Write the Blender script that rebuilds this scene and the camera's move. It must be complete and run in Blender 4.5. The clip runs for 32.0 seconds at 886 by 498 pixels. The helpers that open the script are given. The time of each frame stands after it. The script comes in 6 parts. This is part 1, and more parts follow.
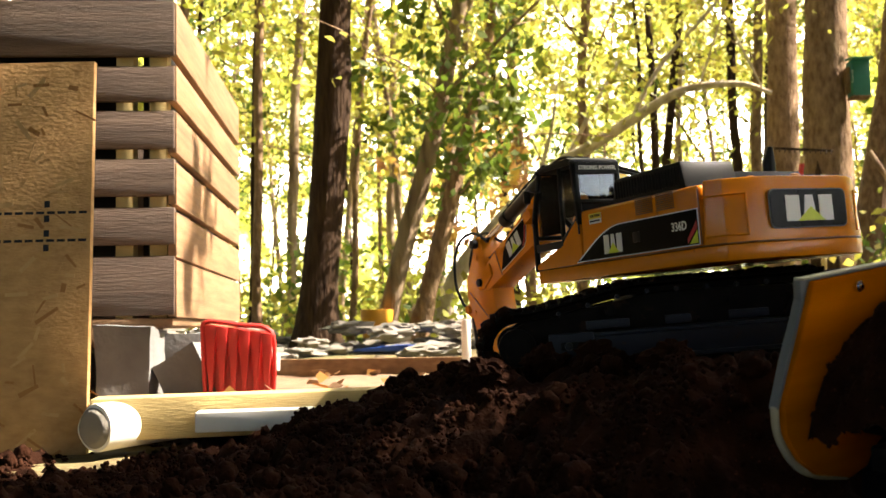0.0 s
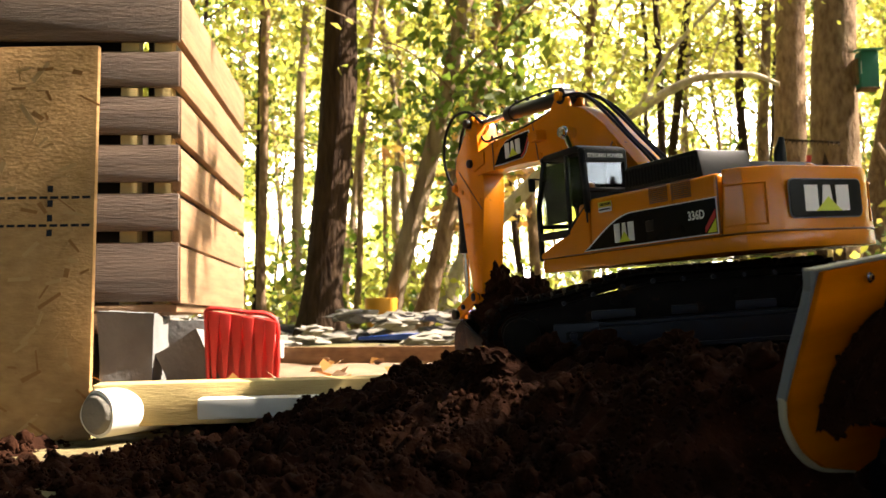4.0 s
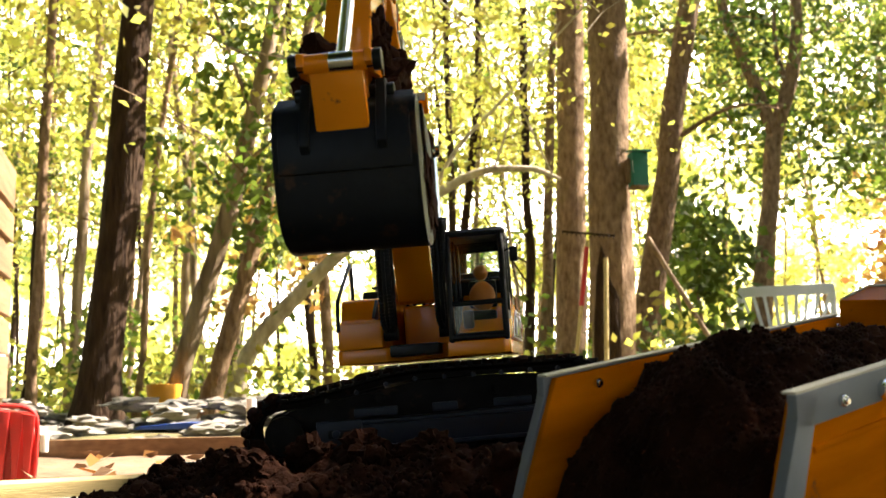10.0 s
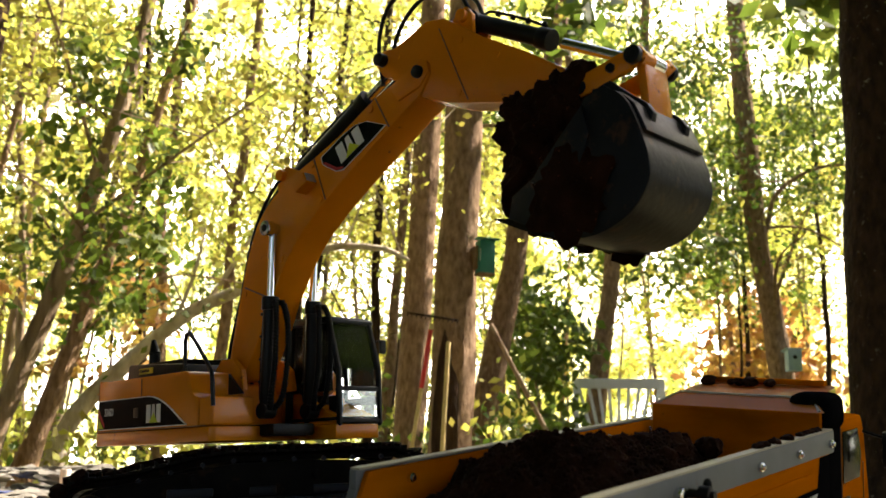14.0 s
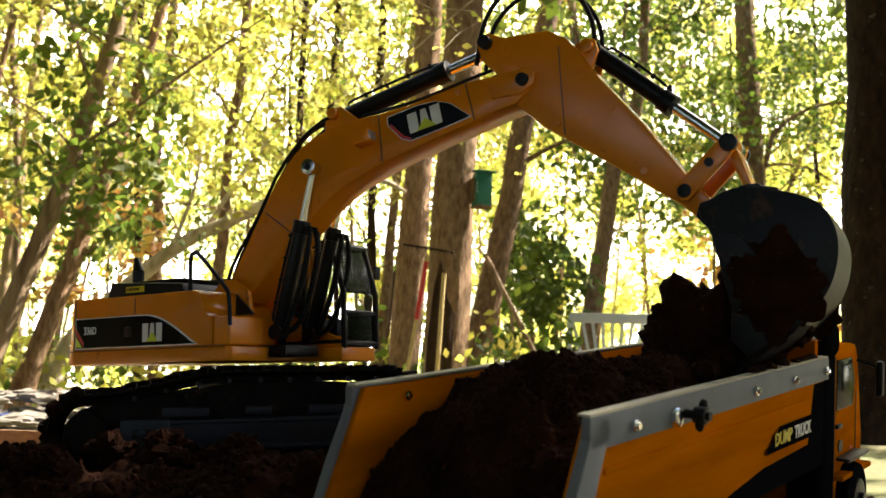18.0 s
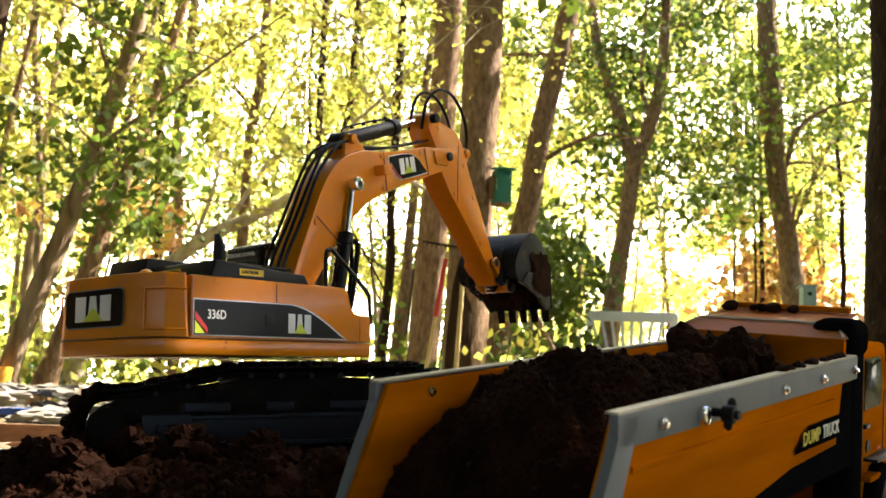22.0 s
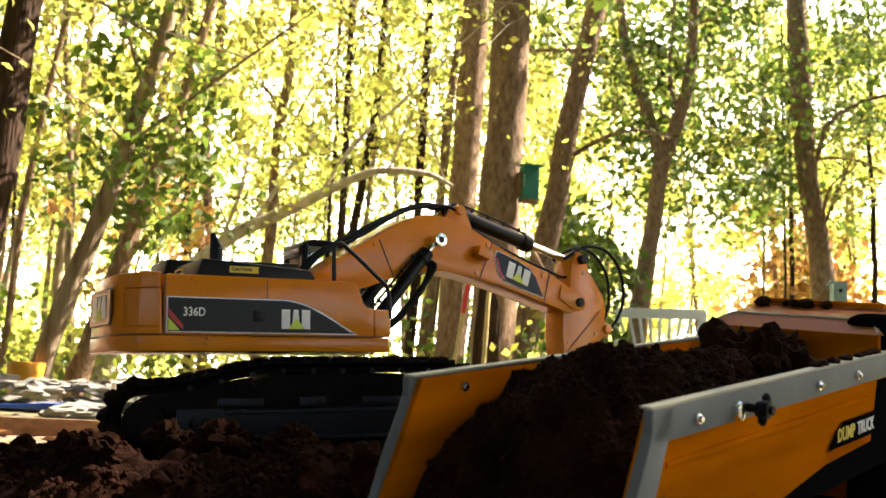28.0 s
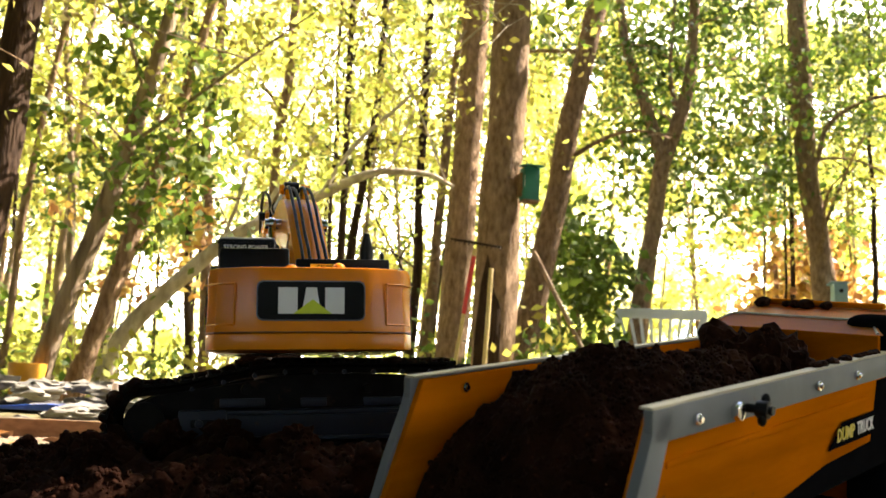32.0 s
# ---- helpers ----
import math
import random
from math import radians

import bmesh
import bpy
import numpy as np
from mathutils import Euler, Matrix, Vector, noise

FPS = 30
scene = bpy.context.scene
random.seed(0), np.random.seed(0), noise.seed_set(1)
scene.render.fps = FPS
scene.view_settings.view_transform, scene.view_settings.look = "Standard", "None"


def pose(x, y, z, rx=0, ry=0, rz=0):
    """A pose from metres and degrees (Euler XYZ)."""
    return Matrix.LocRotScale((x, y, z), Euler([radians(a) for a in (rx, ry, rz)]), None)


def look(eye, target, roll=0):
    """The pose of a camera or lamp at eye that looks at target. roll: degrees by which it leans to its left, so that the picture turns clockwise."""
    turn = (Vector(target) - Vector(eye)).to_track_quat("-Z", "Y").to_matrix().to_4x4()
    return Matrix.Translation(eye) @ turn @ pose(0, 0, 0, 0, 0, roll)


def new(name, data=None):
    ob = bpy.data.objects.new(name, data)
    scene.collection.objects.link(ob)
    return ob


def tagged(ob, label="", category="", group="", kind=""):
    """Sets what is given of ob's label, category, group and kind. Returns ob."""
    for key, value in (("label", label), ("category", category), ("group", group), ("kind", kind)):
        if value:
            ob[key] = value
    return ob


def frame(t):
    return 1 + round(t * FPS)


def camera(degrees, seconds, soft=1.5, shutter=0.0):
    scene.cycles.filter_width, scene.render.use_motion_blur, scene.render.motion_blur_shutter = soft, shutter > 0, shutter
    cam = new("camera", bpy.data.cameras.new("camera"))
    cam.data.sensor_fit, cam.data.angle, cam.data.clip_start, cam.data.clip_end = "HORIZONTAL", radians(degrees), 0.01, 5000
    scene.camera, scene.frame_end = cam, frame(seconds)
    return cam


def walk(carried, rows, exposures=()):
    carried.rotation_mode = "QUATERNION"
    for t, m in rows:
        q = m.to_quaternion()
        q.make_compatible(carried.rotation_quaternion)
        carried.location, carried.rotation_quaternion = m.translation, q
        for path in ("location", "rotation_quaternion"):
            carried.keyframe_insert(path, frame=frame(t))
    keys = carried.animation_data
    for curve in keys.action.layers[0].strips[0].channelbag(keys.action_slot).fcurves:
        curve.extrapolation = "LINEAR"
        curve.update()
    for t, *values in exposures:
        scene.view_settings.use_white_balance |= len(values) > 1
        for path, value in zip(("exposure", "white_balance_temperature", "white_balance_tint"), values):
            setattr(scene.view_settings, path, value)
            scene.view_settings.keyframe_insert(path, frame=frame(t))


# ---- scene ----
# ---- camera ----
cam = camera(48.0, 32.0)
cam.data.dof.use_dof, cam.data.dof.focus_distance, cam.data.dof.aperture_fstop = True, 1.3, 13.0


def view(x, y, z, yaw, pitch, roll):
    return pose(x, y, z, 90 + pitch, 0, yaw) @ pose(0, 0, 0, 0, 0, roll)


PATH = [
    (0, view(-0.0518, -0.0195, 0.2861, 20.510, 4.571, -1.274)),
    (0.5, view(-0.0523, -0.0170, 0.2863, 20.528, 4.550, -1.137)),
    (1, view(-0.0530, -0.0142, 0.2865, 20.598, 4.473, -1.089)),
    (1.5, view(-0.0537, -0.0116, 0.2864, 20.660, 4.440, -1.031)),
    (2, view(-0.0541, -0.0115, 0.2860, 20.683, 4.406, -0.963)),
    (2.5, view(-0.0544, -0.0114, 0.2854, 20.725, 4.311, -0.957)),
    (3, view(-0.0547, -0.0112, 0.2853, 20.773, 4.203, -0.834)),
    (3.5, view(-0.0548, -0.0109, 0.2852, 20.786, 4.068, -0.796)),
    (5.5, view(-0.0556, -0.0112, 0.2847, 20.886, 3.835, -0.675)),
    (6, view(-0.0549, -0.0126, 0.2852, 20.925, 3.795, -0.683)),
    (6.5, view(-0.0533, -0.0153, 0.2864, 20.907, 3.732, -0.684)),
    (7, view(-0.0503, -0.0185, 0.2888, 20.674, 4.242, -0.720)),
    (7.5, view(-0.0460, -0.0195, 0.2918, 19.137, 5.341, -0.847)),
    (8, view(-0.0403, -0.0182, 0.2949, 17.514, 6.450, -1.024)),
    (8.5, view(-0.0340, -0.0154, 0.2969, 15.226, 7.162, -1.284)),
    (9, view(-0.0276, -0.0141, 0.2983, 13.167, 7.830, -1.570)),
    (9.5, view(-0.0217, -0.0101, 0.2996, 11.367, 8.206, -1.315)),
    (10, view(-0.0161, -0.0078, 0.3016, 9.100, 8.480, -1.146)),
    (10.5, view(-0.0109, -0.0052, 0.3040, 7.306, 8.905, -0.873)),
    (11, view(-0.0059, -0.0077, 0.3067, 5.273, 9.595, -0.569)),
    (11.5, view(-0.0015, -0.0095, 0.3090, 3.595, 10.650, -0.058)),
    (12, view(0.0018, -0.0118, 0.3107, 2.024, 11.556, 0.116)),
    (12.5, view(0.0033, -0.0117, 0.3116, 0.675, 12.209, 0.300)),
    (13, view(0.0033, -0.0117, 0.3121, 0.133, 12.700, 0.672)),
    (13.5, view(0.0030, -0.0107, 0.3123, 0.295, 12.806, 1.035)),
    (15.5, view(0.0027, -0.0232, 0.3046, 0.121, 13.232, 1.789)),
    (16, view(0.0028, -0.0195, 0.3034, 0.089, 10.965, 1.862)),
    (16.5, view(0.0028, -0.0116, 0.3011, 0.065, 9.866, 1.828)),
    (17, view(0.0021, -0.0054, 0.3009, 0.068, 9.479, 2.043)),
    (17.5, view(0.0017, -0.0020, 0.3011, 0.042, 9.281, 2.309)),
    (18, view(0.0011, -0.0010, 0.3010, 0.025, 9.115, 2.066)),
    (18.5, view(0.0009, -0.0020, 0.3006, 0.011, 9.033, 2.267)),
    (19, view(-0.0002, 0.0000, 0.3003, 0.000, 9.005, 2.300)),
    (19.5, view(-0.0013, 0.0025, 0.3004, 0.106, 8.980, 2.407)),
    (20, view(-0.0021, 0.0031, 0.3005, 0.426, 8.957, 2.401)),
    (20.5, view(-0.0025, 0.0025, 0.3003, 0.668, 8.958, 2.375)),
    (21, view(-0.0027, 0.0034, 0.3003, 0.838, 8.952, 2.399)),
    (21.5, view(-0.0030, 0.0054, 0.3003, 0.962, 8.953, 2.426)),
    (22, view(-0.0035, 0.0066, 0.3002, 1.097, 8.938, 2.448)),
    (22.5, view(-0.0044, 0.0068, 0.2998, 1.264, 8.906, 2.459)),
    (23, view(-0.0052, 0.0062, 0.2995, 1.661, 8.911, 2.437)),
    (23.5, view(-0.0058, 0.0063, 0.2992, 1.888, 8.874, 2.418)),
    (24, view(-0.0062, 0.0062, 0.2992, 1.997, 8.859, 2.433)),
    (24.5, view(-0.0068, 0.0063, 0.2989, 2.101, 8.847, 2.454)),
    (25, view(-0.0072, 0.0067, 0.2986, 2.199, 8.808, 2.475)),
    (25.5, view(-0.0075, 0.0067, 0.2984, 2.300, 8.805, 2.505)),
    (27.5, view(-0.0080, 0.0033, 0.2985, 2.618, 8.710, 2.585)),
    (28, view(-0.0082, 0.0032, 0.2984, 2.632, 8.691, 2.618)),
    (28.5, view(-0.0081, 0.0033, 0.2982, 2.593, 8.702, 2.632)),
    (29, view(-0.0082, 0.0024, 0.2982, 2.625, 8.701, 2.636)),
    (29.5, view(-0.0076, 0.0014, 0.2984, 2.802, 8.678, 2.665)),
    (30, view(-0.0072, -0.0001, 0.2988, 2.797, 8.655, 2.701)),
    (30.5, view(-0.0068, -0.0015, 0.2990, 2.736, 8.656, 2.690)),
    (31, view(-0.0072, -0.0025, 0.2989, 2.663, 8.667, 2.694)),
    (31.5, view(-0.0078, -0.0015, 0.2986, 2.633, 8.691, 2.655)),
    (32, view(-0.0083, -0.0004, 0.2985, 2.669, 8.720, 2.559)),
]
walk(cam, PATH, [(0.0, 2.44, 7000, 16), (6.0, 2.5, 7000, 16), (10.0, 2.6, 6600, 14), (12.0, 2.30, 6600, 15), (15.5, 2.02, 6800, 15), (18.0, 2.32, 6750, 14), (21.0, 2.52, 6650, 14), (24.0, 2.65, 6600, 14), (32.0, 2.65, 6650, 14)])

# ---- world and sun ----
SUN_TO = Vector((0.72, 0.34, 0.80)).normalized()
world = bpy.data.worlds.new("forest_sky")
scene.world = world
world.use_nodes = True
wn = world.node_tree.nodes
sky = wn.new("ShaderNodeTexSky")
sky.sky_type, sky.sun_disc = "NISHITA", False
sky.sun_elevation = math.asin(SUN_TO.z)
sky.sun_rotation = math.atan2(SUN_TO.x, SUN_TO.y)
sky.dust_density, sky.ozone_density = 2.0, 0.6
world.node_tree.links.new(sky.outputs[0], wn["Background"].inputs[0])
wn["Background"].inputs[1].default_value = 0.085
sun_data = bpy.data.lights.new("sun", "SUN")
sun_data.energy, sun_data.angle, sun_data.color = 5.0, radians(0.6), (1.0, 0.93, 0.80)
sun = new("sun", sun_data)
sun.matrix_world = look((0, 0, 30), Vector((0, 0, 30)) - SUN_TO)


# ---- materials ----
def mat(name, col, rough=0.5, metal=0.0, vary=0.15, scale=8.0, bump=0.0, bump_scale=60.0, col2=None, spots=0.0, spot_col=(0.03, 0.02, 0.013), spot_scale=30.0,
        stretch=(1, 1, 1), spec=0.5, coat=0.0, rand=0.0, trans=0.0, clump=None):
    m = bpy.data.materials.new(name)
    m.use_nodes = True
    n, l = m.node_tree.nodes, m.node_tree.links
    b = n["Principled BSDF"]
    b.inputs["Roughness"].default_value, b.inputs["Metallic"].default_value = rough, metal
    b.inputs["Specular IOR Level"].default_value, b.inputs["Coat Weight"].default_value = spec, coat
    b.inputs["Coat Roughness"].default_value = 0.08
    tc, mp = n.new("ShaderNodeTexCoord"), n.new("ShaderNodeMapping")
    l.new(tc.outputs["Object"], mp.inputs[0])
    mp.inputs["Scale"].default_value = stretch
    t1 = n.new("ShaderNodeTexNoise")
    t1.inputs["Scale"].default_value, t1.inputs["Detail"].default_value = scale, 8
    l.new(mp.outputs[0], t1.inputs[0])
    mix = n.new("ShaderNodeMix")
    mix.data_type = "RGBA"
    ramp = n.new("ShaderNodeMapRange")
    ramp.inputs[1].default_value, ramp.inputs[2].default_value = 0.3, 0.7
    l.new(t1.outputs[0], ramp.inputs[0])
    l.new(ramp.outputs[0], mix.inputs[0])
    c2 = col2 or [c * (1 - vary) for c in col]
    mix.inputs[6].default_value, mix.inputs[7].default_value = (*col, 1), (*c2, 1)
    out = mix.outputs[2]
    if spots > 0:
        t2 = n.new("ShaderNodeTexNoise")
        t2.inputs["Scale"].default_value, t2.inputs["Detail"].default_value, t2.inputs["Roughness"].default_value = spot_scale, 6, 0.7
        l.new(tc.outputs["Object"], t2.inputs[0])
        r2 = n.new("ShaderNodeMapRange")
        r2.inputs[1].default_value, r2.inputs[2].default_value = 0.72 - spots * 0.3, 0.80 - spots * 0.3
        l.new(t2.outputs[0], r2.inputs[0])
        m2 = n.new("ShaderNodeMix")
        m2.data_type = "RGBA"
        l.new(r2.outputs[0], m2.inputs[0])
        l.new(out, m2.inputs[6])
        m2.inputs[7].default_value = (*spot_col, 1)
        out = m2.outputs[2]
    if rand > 0:
        src = n.new("ShaderNodeNewGeometry").outputs["Random Per Island"] if clump else n.new("ShaderNodeObjectInfo").outputs["Random"]
        mr = n.new("ShaderNodeMapRange")
        mr.inputs[3].default_value, mr.inputs[4].default_value = 1 - rand, 1 + rand
        l.new(src, mr.inputs[0])
        hsv = n.new("ShaderNodeHueSaturation")
        l.new(mr.outputs[0], hsv.inputs["Value"])
        if clump:
            mh = n.new("ShaderNodeMapRange")
            mh.inputs[3].default_value, mh.inputs[4].default_value = 0.5 - clump, 0.5 + clump
            l.new(src, mh.inputs[0])
            l.new(mh.outputs[0], hsv.inputs["Hue"])
        l.new(out, hsv.inputs["Color"])
        out = hsv.outputs[0]
    l.new(out, b.inputs["Base Color"])
    if bump > 0:
        t3 = n.new("ShaderNodeTexNoise")
        t3.inputs["Scale"].default_value, t3.inputs["Detail"].default_value = bump_scale, 8
        l.new(mp.outputs[0], t3.inputs[0])
        bp = n.new("ShaderNodeBump")
        bp.inputs["Strength"].default_value, bp.inputs["Distance"].default_value = bump, 0.5 / bump_scale
        l.new(t3.outputs[0], bp.inputs["Height"])
        l.new(bp.outputs[0], b.inputs["Normal"])
    if trans > 0:
        tb, ms = n.new("ShaderNodeBsdfTranslucent"), n.new("ShaderNodeMixShader")
        l.new(out, tb.inputs[0])
        ms.inputs[0].default_value = trans
        l.new(b.outputs[0], ms.inputs[1])
        l.new(tb.outputs[0], ms.inputs[2])
        l.new(ms.outputs[0], n["Material Output"].inputs[0])
    return m


def glass_mat(name, tint=(0.9, 0.95, 0.95)):
    m = bpy.data.materials.new(name)
    m.use_nodes = True
    n, l = m.node_tree.nodes, m.node_tree.links
    n.remove(n["Principled BSDF"])
    tr, gl, ms, fr = n.new("ShaderNodeBsdfTransparent"), n.new("ShaderNodeBsdfGlossy"), n.new("ShaderNodeMixShader"), n.new("ShaderNodeFresnel")
    tr.inputs[0].default_value = (*tint, 1)
    gl.inputs["Roughness"].default_value = 0.05
    fr.inputs[0].default_value = 1.5
    l.new(fr.outputs[0], ms.inputs[0])
    l.new(tr.outputs[0], ms.inputs[1])
    l.new(gl.outputs[0], ms.inputs[2])
    l.new(ms.outputs[0], n["Material Output"].inputs[0])
    return m


YELLOW = mat("machine_yellow_paint", (0.74, 0.225, 0.003), 0.27, vary=0.10, scale=25, spots=0.22, spot_col=(0.10, 0.045, 0.02), spot_scale=55, bump=0.02, bump_scale=400, coat=0.26, spec=0.22)
YELLOW_DARK = mat("seam_shadow_paint", (0.20, 0.075, 0.012), 0.5, vary=0.2)
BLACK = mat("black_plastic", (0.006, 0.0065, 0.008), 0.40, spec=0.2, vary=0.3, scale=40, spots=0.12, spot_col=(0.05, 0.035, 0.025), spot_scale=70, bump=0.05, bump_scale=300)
RUBBER = mat("black_rubber_hose", (0.008, 0.008, 0.009), 0.5, spec=0.12, vary=0.3, scale=60)
STEEL = mat("steel_grey_track_frame", (0.014, 0.018, 0.030), 0.40, 0.0, spec=0.3, vary=0.3, scale=30, spots=0.30, spot_col=(0.028, 0.017, 0.011), spot_scale=45, bump=0.06, bump_scale=200)
TRACK = mat("soil_caked_track", (0.010, 0.008, 0.007), 0.85, spec=0.15, vary=0.5, scale=60, spots=0.5, spot_col=(0.026, 0.014, 0.009), spot_scale=50, bump=0.3, bump_scale=250)
CHROME = mat("polished_chrome", (0.75, 0.76, 0.78), 0.15, 1.0, vary=0.05, scale=60, spots=0.08, spot_col=(0.2, 0.17, 0.15), spot_scale=90)
BUCKET = mat("worn_black_bucket_steel", (0.010, 0.0115, 0.015), 0.42, 0.0, spec=0.15, vary=0.4, scale=30, spots=0.55, spot_col=(0.04, 0.022, 0.014), spot_scale=28, bump=0.1, bump_scale=120)
DECAL_BLACK = mat("black_decal_film", (0.005, 0.0055, 0.006), 0.16, spec=0.10, vary=0.2, scale=40, spots=0.08, spot_col=(0.09, 0.08, 0.07), spot_scale=60)
WHITE = mat("white_print", (0.78, 0.78, 0.76), 0.4, vary=0.06, scale=60)
LIME = mat("lime_print", (0.62, 0.72, 0.03), 0.4, vary=0.08, scale=60)
RED = mat("red_print", (0.55, 0.02, 0.02), 0.4, vary=0.1, scale=60)
LABEL_YELLOW = mat("caution_yellow_print", (0.72, 0.55, 0.02), 0.4, vary=0.08, scale=60)
LAMP = mat("clear_lamp_lens", (0.72, 0.74, 0.76), 0.12, 0.6, vary=0.1, scale=80)
GLASS = glass_mat("cab_glass")
ORANGE = mat("truck_orange_paint", (0.60, 0.158, 0.002), 0.60, spec=0.0, vary=0.55, scale=9, spots=0.25, spot_col=(0.13, 0.06, 0.03), spot_scale=24, bump=0.06, bump_scale=160, stretch=(0.4, 1, 3))
GLOSS_ORANGE = mat("glossy_orange_paint", (0.60, 0.20, 0.006), 0.45, spec=0.12, vary=0.2, scale=12, coat=0.12, spots=0.15, spot_col=(0.2, 0.1, 0.04), spot_scale=30)
SKIRT = mat("dull_black_plastic", (0.006, 0.006, 0.007), 1.0, spec=0.0, vary=0.3, scale=30, spots=0.15, spot_col=(0.02, 0.014, 0.01))
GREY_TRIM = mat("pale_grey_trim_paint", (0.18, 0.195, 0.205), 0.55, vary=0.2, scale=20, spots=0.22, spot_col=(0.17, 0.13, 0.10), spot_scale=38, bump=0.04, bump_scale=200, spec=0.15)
CREAM = mat("mottled_cream_edge", (0.46, 0.42, 0.30), 0.6, vary=0.2, scale=25, spots=0.2, spot_col=(0.2, 0.13, 0.08))
SOIL = mat("dark_brown_soil", (0.030, 0.0110, 0.0055), 0.95, vary=0.7, scale=26, bump=0.9, bump_scale=260, spots=0.30, spot_col=(0.092, 0.034, 0.016), spot_scale=140, spec=0.05)
SAND = mat("pale_dry_soil_with_litter", (0.25, 0.165, 0.105), 0.9, vary=0.35, scale=14, bump=0.5, bump_scale=90, spots=0.35, spot_col=(0.12, 0.06, 0.03), spot_scale=45, spec=0.2)
OSB = mat("strand_board", (0.51, 0.31, 0.14), 0.7, spec=0.1, col2=(0.38, 0.215, 0.09), scale=22, bump=0.25, bump_scale=70, spots=0.25, spot_col=(0.23, 0.115, 0.05), spot_scale=38, stretch=(1.6, 1, 3.2))
STRAND_PALE = mat("pale_wood_strand", (0.56, 0.36, 0.17), 0.7, spec=0.1, vary=0.2, scale=30)
STRAND_DARK = mat("brown_wood_strand", (0.36, 0.18, 0.07), 0.7, spec=0.1, vary=0.2, scale=30)
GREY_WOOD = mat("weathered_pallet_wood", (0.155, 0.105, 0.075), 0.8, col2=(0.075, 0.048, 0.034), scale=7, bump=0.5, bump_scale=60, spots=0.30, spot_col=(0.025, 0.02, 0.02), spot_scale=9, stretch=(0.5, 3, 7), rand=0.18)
# pallet wood again, with the sunny side's warmth put into its colour
WARM_WOOD = mat("sun_toned_pallet_wood", (0.27, 0.155, 0.075), 0.75, col2=(0.15, 0.08, 0.037), scale=8, bump=0.35, bump_scale=60, spots=0.12, spot_col=(0.06, 0.04, 0.03), spot_scale=9, stretch=(3, 0.5, 7), rand=0.15)
LUMBER = mat("new_yellow_lumber", (0.60, 0.46, 0.20), 0.65, col2=(0.50, 0.36, 0.14), scale=9, bump=0.2, bump_scale=70, stretch=(1, 6, 6))
CONCRETE = mat("grey_concrete", (0.16, 0.16, 0.155), 0.85, vary=0.3, scale=12, bump=0.4, bump_scale=90, spots=0.15, spot_col=(0.2, 0.19, 0.17))
PVC = mat("dirty_white_plastic_pipe", (0.78, 0.76, 0.70), 0.45, vary=0.15, scale=14, spots=0.15, spot_col=(0.45, 0.38, 0.28), spot_scale=25)
RED_PLASTIC = mat("red_plastic", (0.62, 0.035, 0.03), 0.4, vary=0.2, scale=15, spots=0.12, spot_col=(0.35, 0.12, 0.09), spot_scale=30)
BARK = mat("brown_bark", (0.34, 0.225, 0.14), 0.9, spec=0.1, col2=(0.15, 0.090, 0.052), scale=16, bump=1.0, bump_scale=30, spots=0.2, spot_col=(0.26, 0.25, 0.20), spot_scale=9, stretch=(2.4, 2.4, 1.0), rand=0.2)
BARK_DARK = mat("dark_wet_bark", (0.068, 0.040, 0.023), 0.9, col2=(0.026, 0.015, 0.010), scale=14, bump=1.0, bump_scale=20, spec=0.1, spots=0.10, spot_col=(0.22, 0.23, 0.19), spot_scale=14, stretch=(3, 3, 0.6))
# pale bark, whitened in colour for the sunlight on the arching tree
BARK_WHITE = mat("sun_whitened_pale_bark", (0.60, 0.52, 0.40), 0.85, spec=0.1, col2=(0.34, 0.27, 0.19), scale=10, bump=0.7, bump_scale=28, spots=0.22, spot_col=(0.12, 0.08, 0.05), spot_scale=12, stretch=(2, 2, 1))
BARK_LICHEN = mat("lichen_spotted_bark", (0.040, 0.024, 0.015), 0.9, col2=(0.016, 0.010, 0.007), scale=12, bump=1.0, bump_scale=22, spec=0.1, spots=0.34, spot_col=(0.15, 0.14, 0.105), spot_scale=22, stretch=(2, 2, 0.9))
BARK_PALE = mat("pale_lichen_bark", (0.40, 0.30, 0.20), 0.9, spec=0.1, col2=(0.15, 0.10, 0.064), scale=6, bump=0.8, bump_scale=24, spots=0.25, spot_col=(0.10, 0.06, 0.04), spot_scale=8, stretch=(3, 3, 0.7), rand=0.2)
LEAF_A = mat("yellow_green_leaves", (0.60, 0.54, 0.10), 0.45, col2=(0.32, 0.34, 0.055), scale=0.7, trans=0.62, rand=0.5, clump=0.03)
LEAF_B = mat("green_leaves", (0.15, 0.20, 0.024), 0.4, col2=(0.06, 0.10, 0.016), scale=0.7, trans=0.5, rand=0.4, clump=0.02)
LEAF_C = mat("autumn_orange_leaves", (0.55, 0.27, 0.07), 0.5, col2=(0.50, 0.34, 0.09), scale=0.7, trans=0.5, rand=0.35, clump=0.03)
FOREST_FLOOR = mat("leaf_litter_ground", (0.17, 0.115, 0.055), 0.95, col2=(0.10, 0.12, 0.03), scale=1.3, bump=0.8, bump_scale=25, spots=0.3, spot_col=(0.26, 0.20, 0.09), spot_scale=14)
# haze, sky gaps and sunlit leaves painted as emission for the backdrop
DISTANCE = bpy.data.materials.new("glowing_painted_distance")
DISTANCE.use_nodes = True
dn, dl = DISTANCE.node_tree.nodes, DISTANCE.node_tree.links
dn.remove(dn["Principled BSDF"])
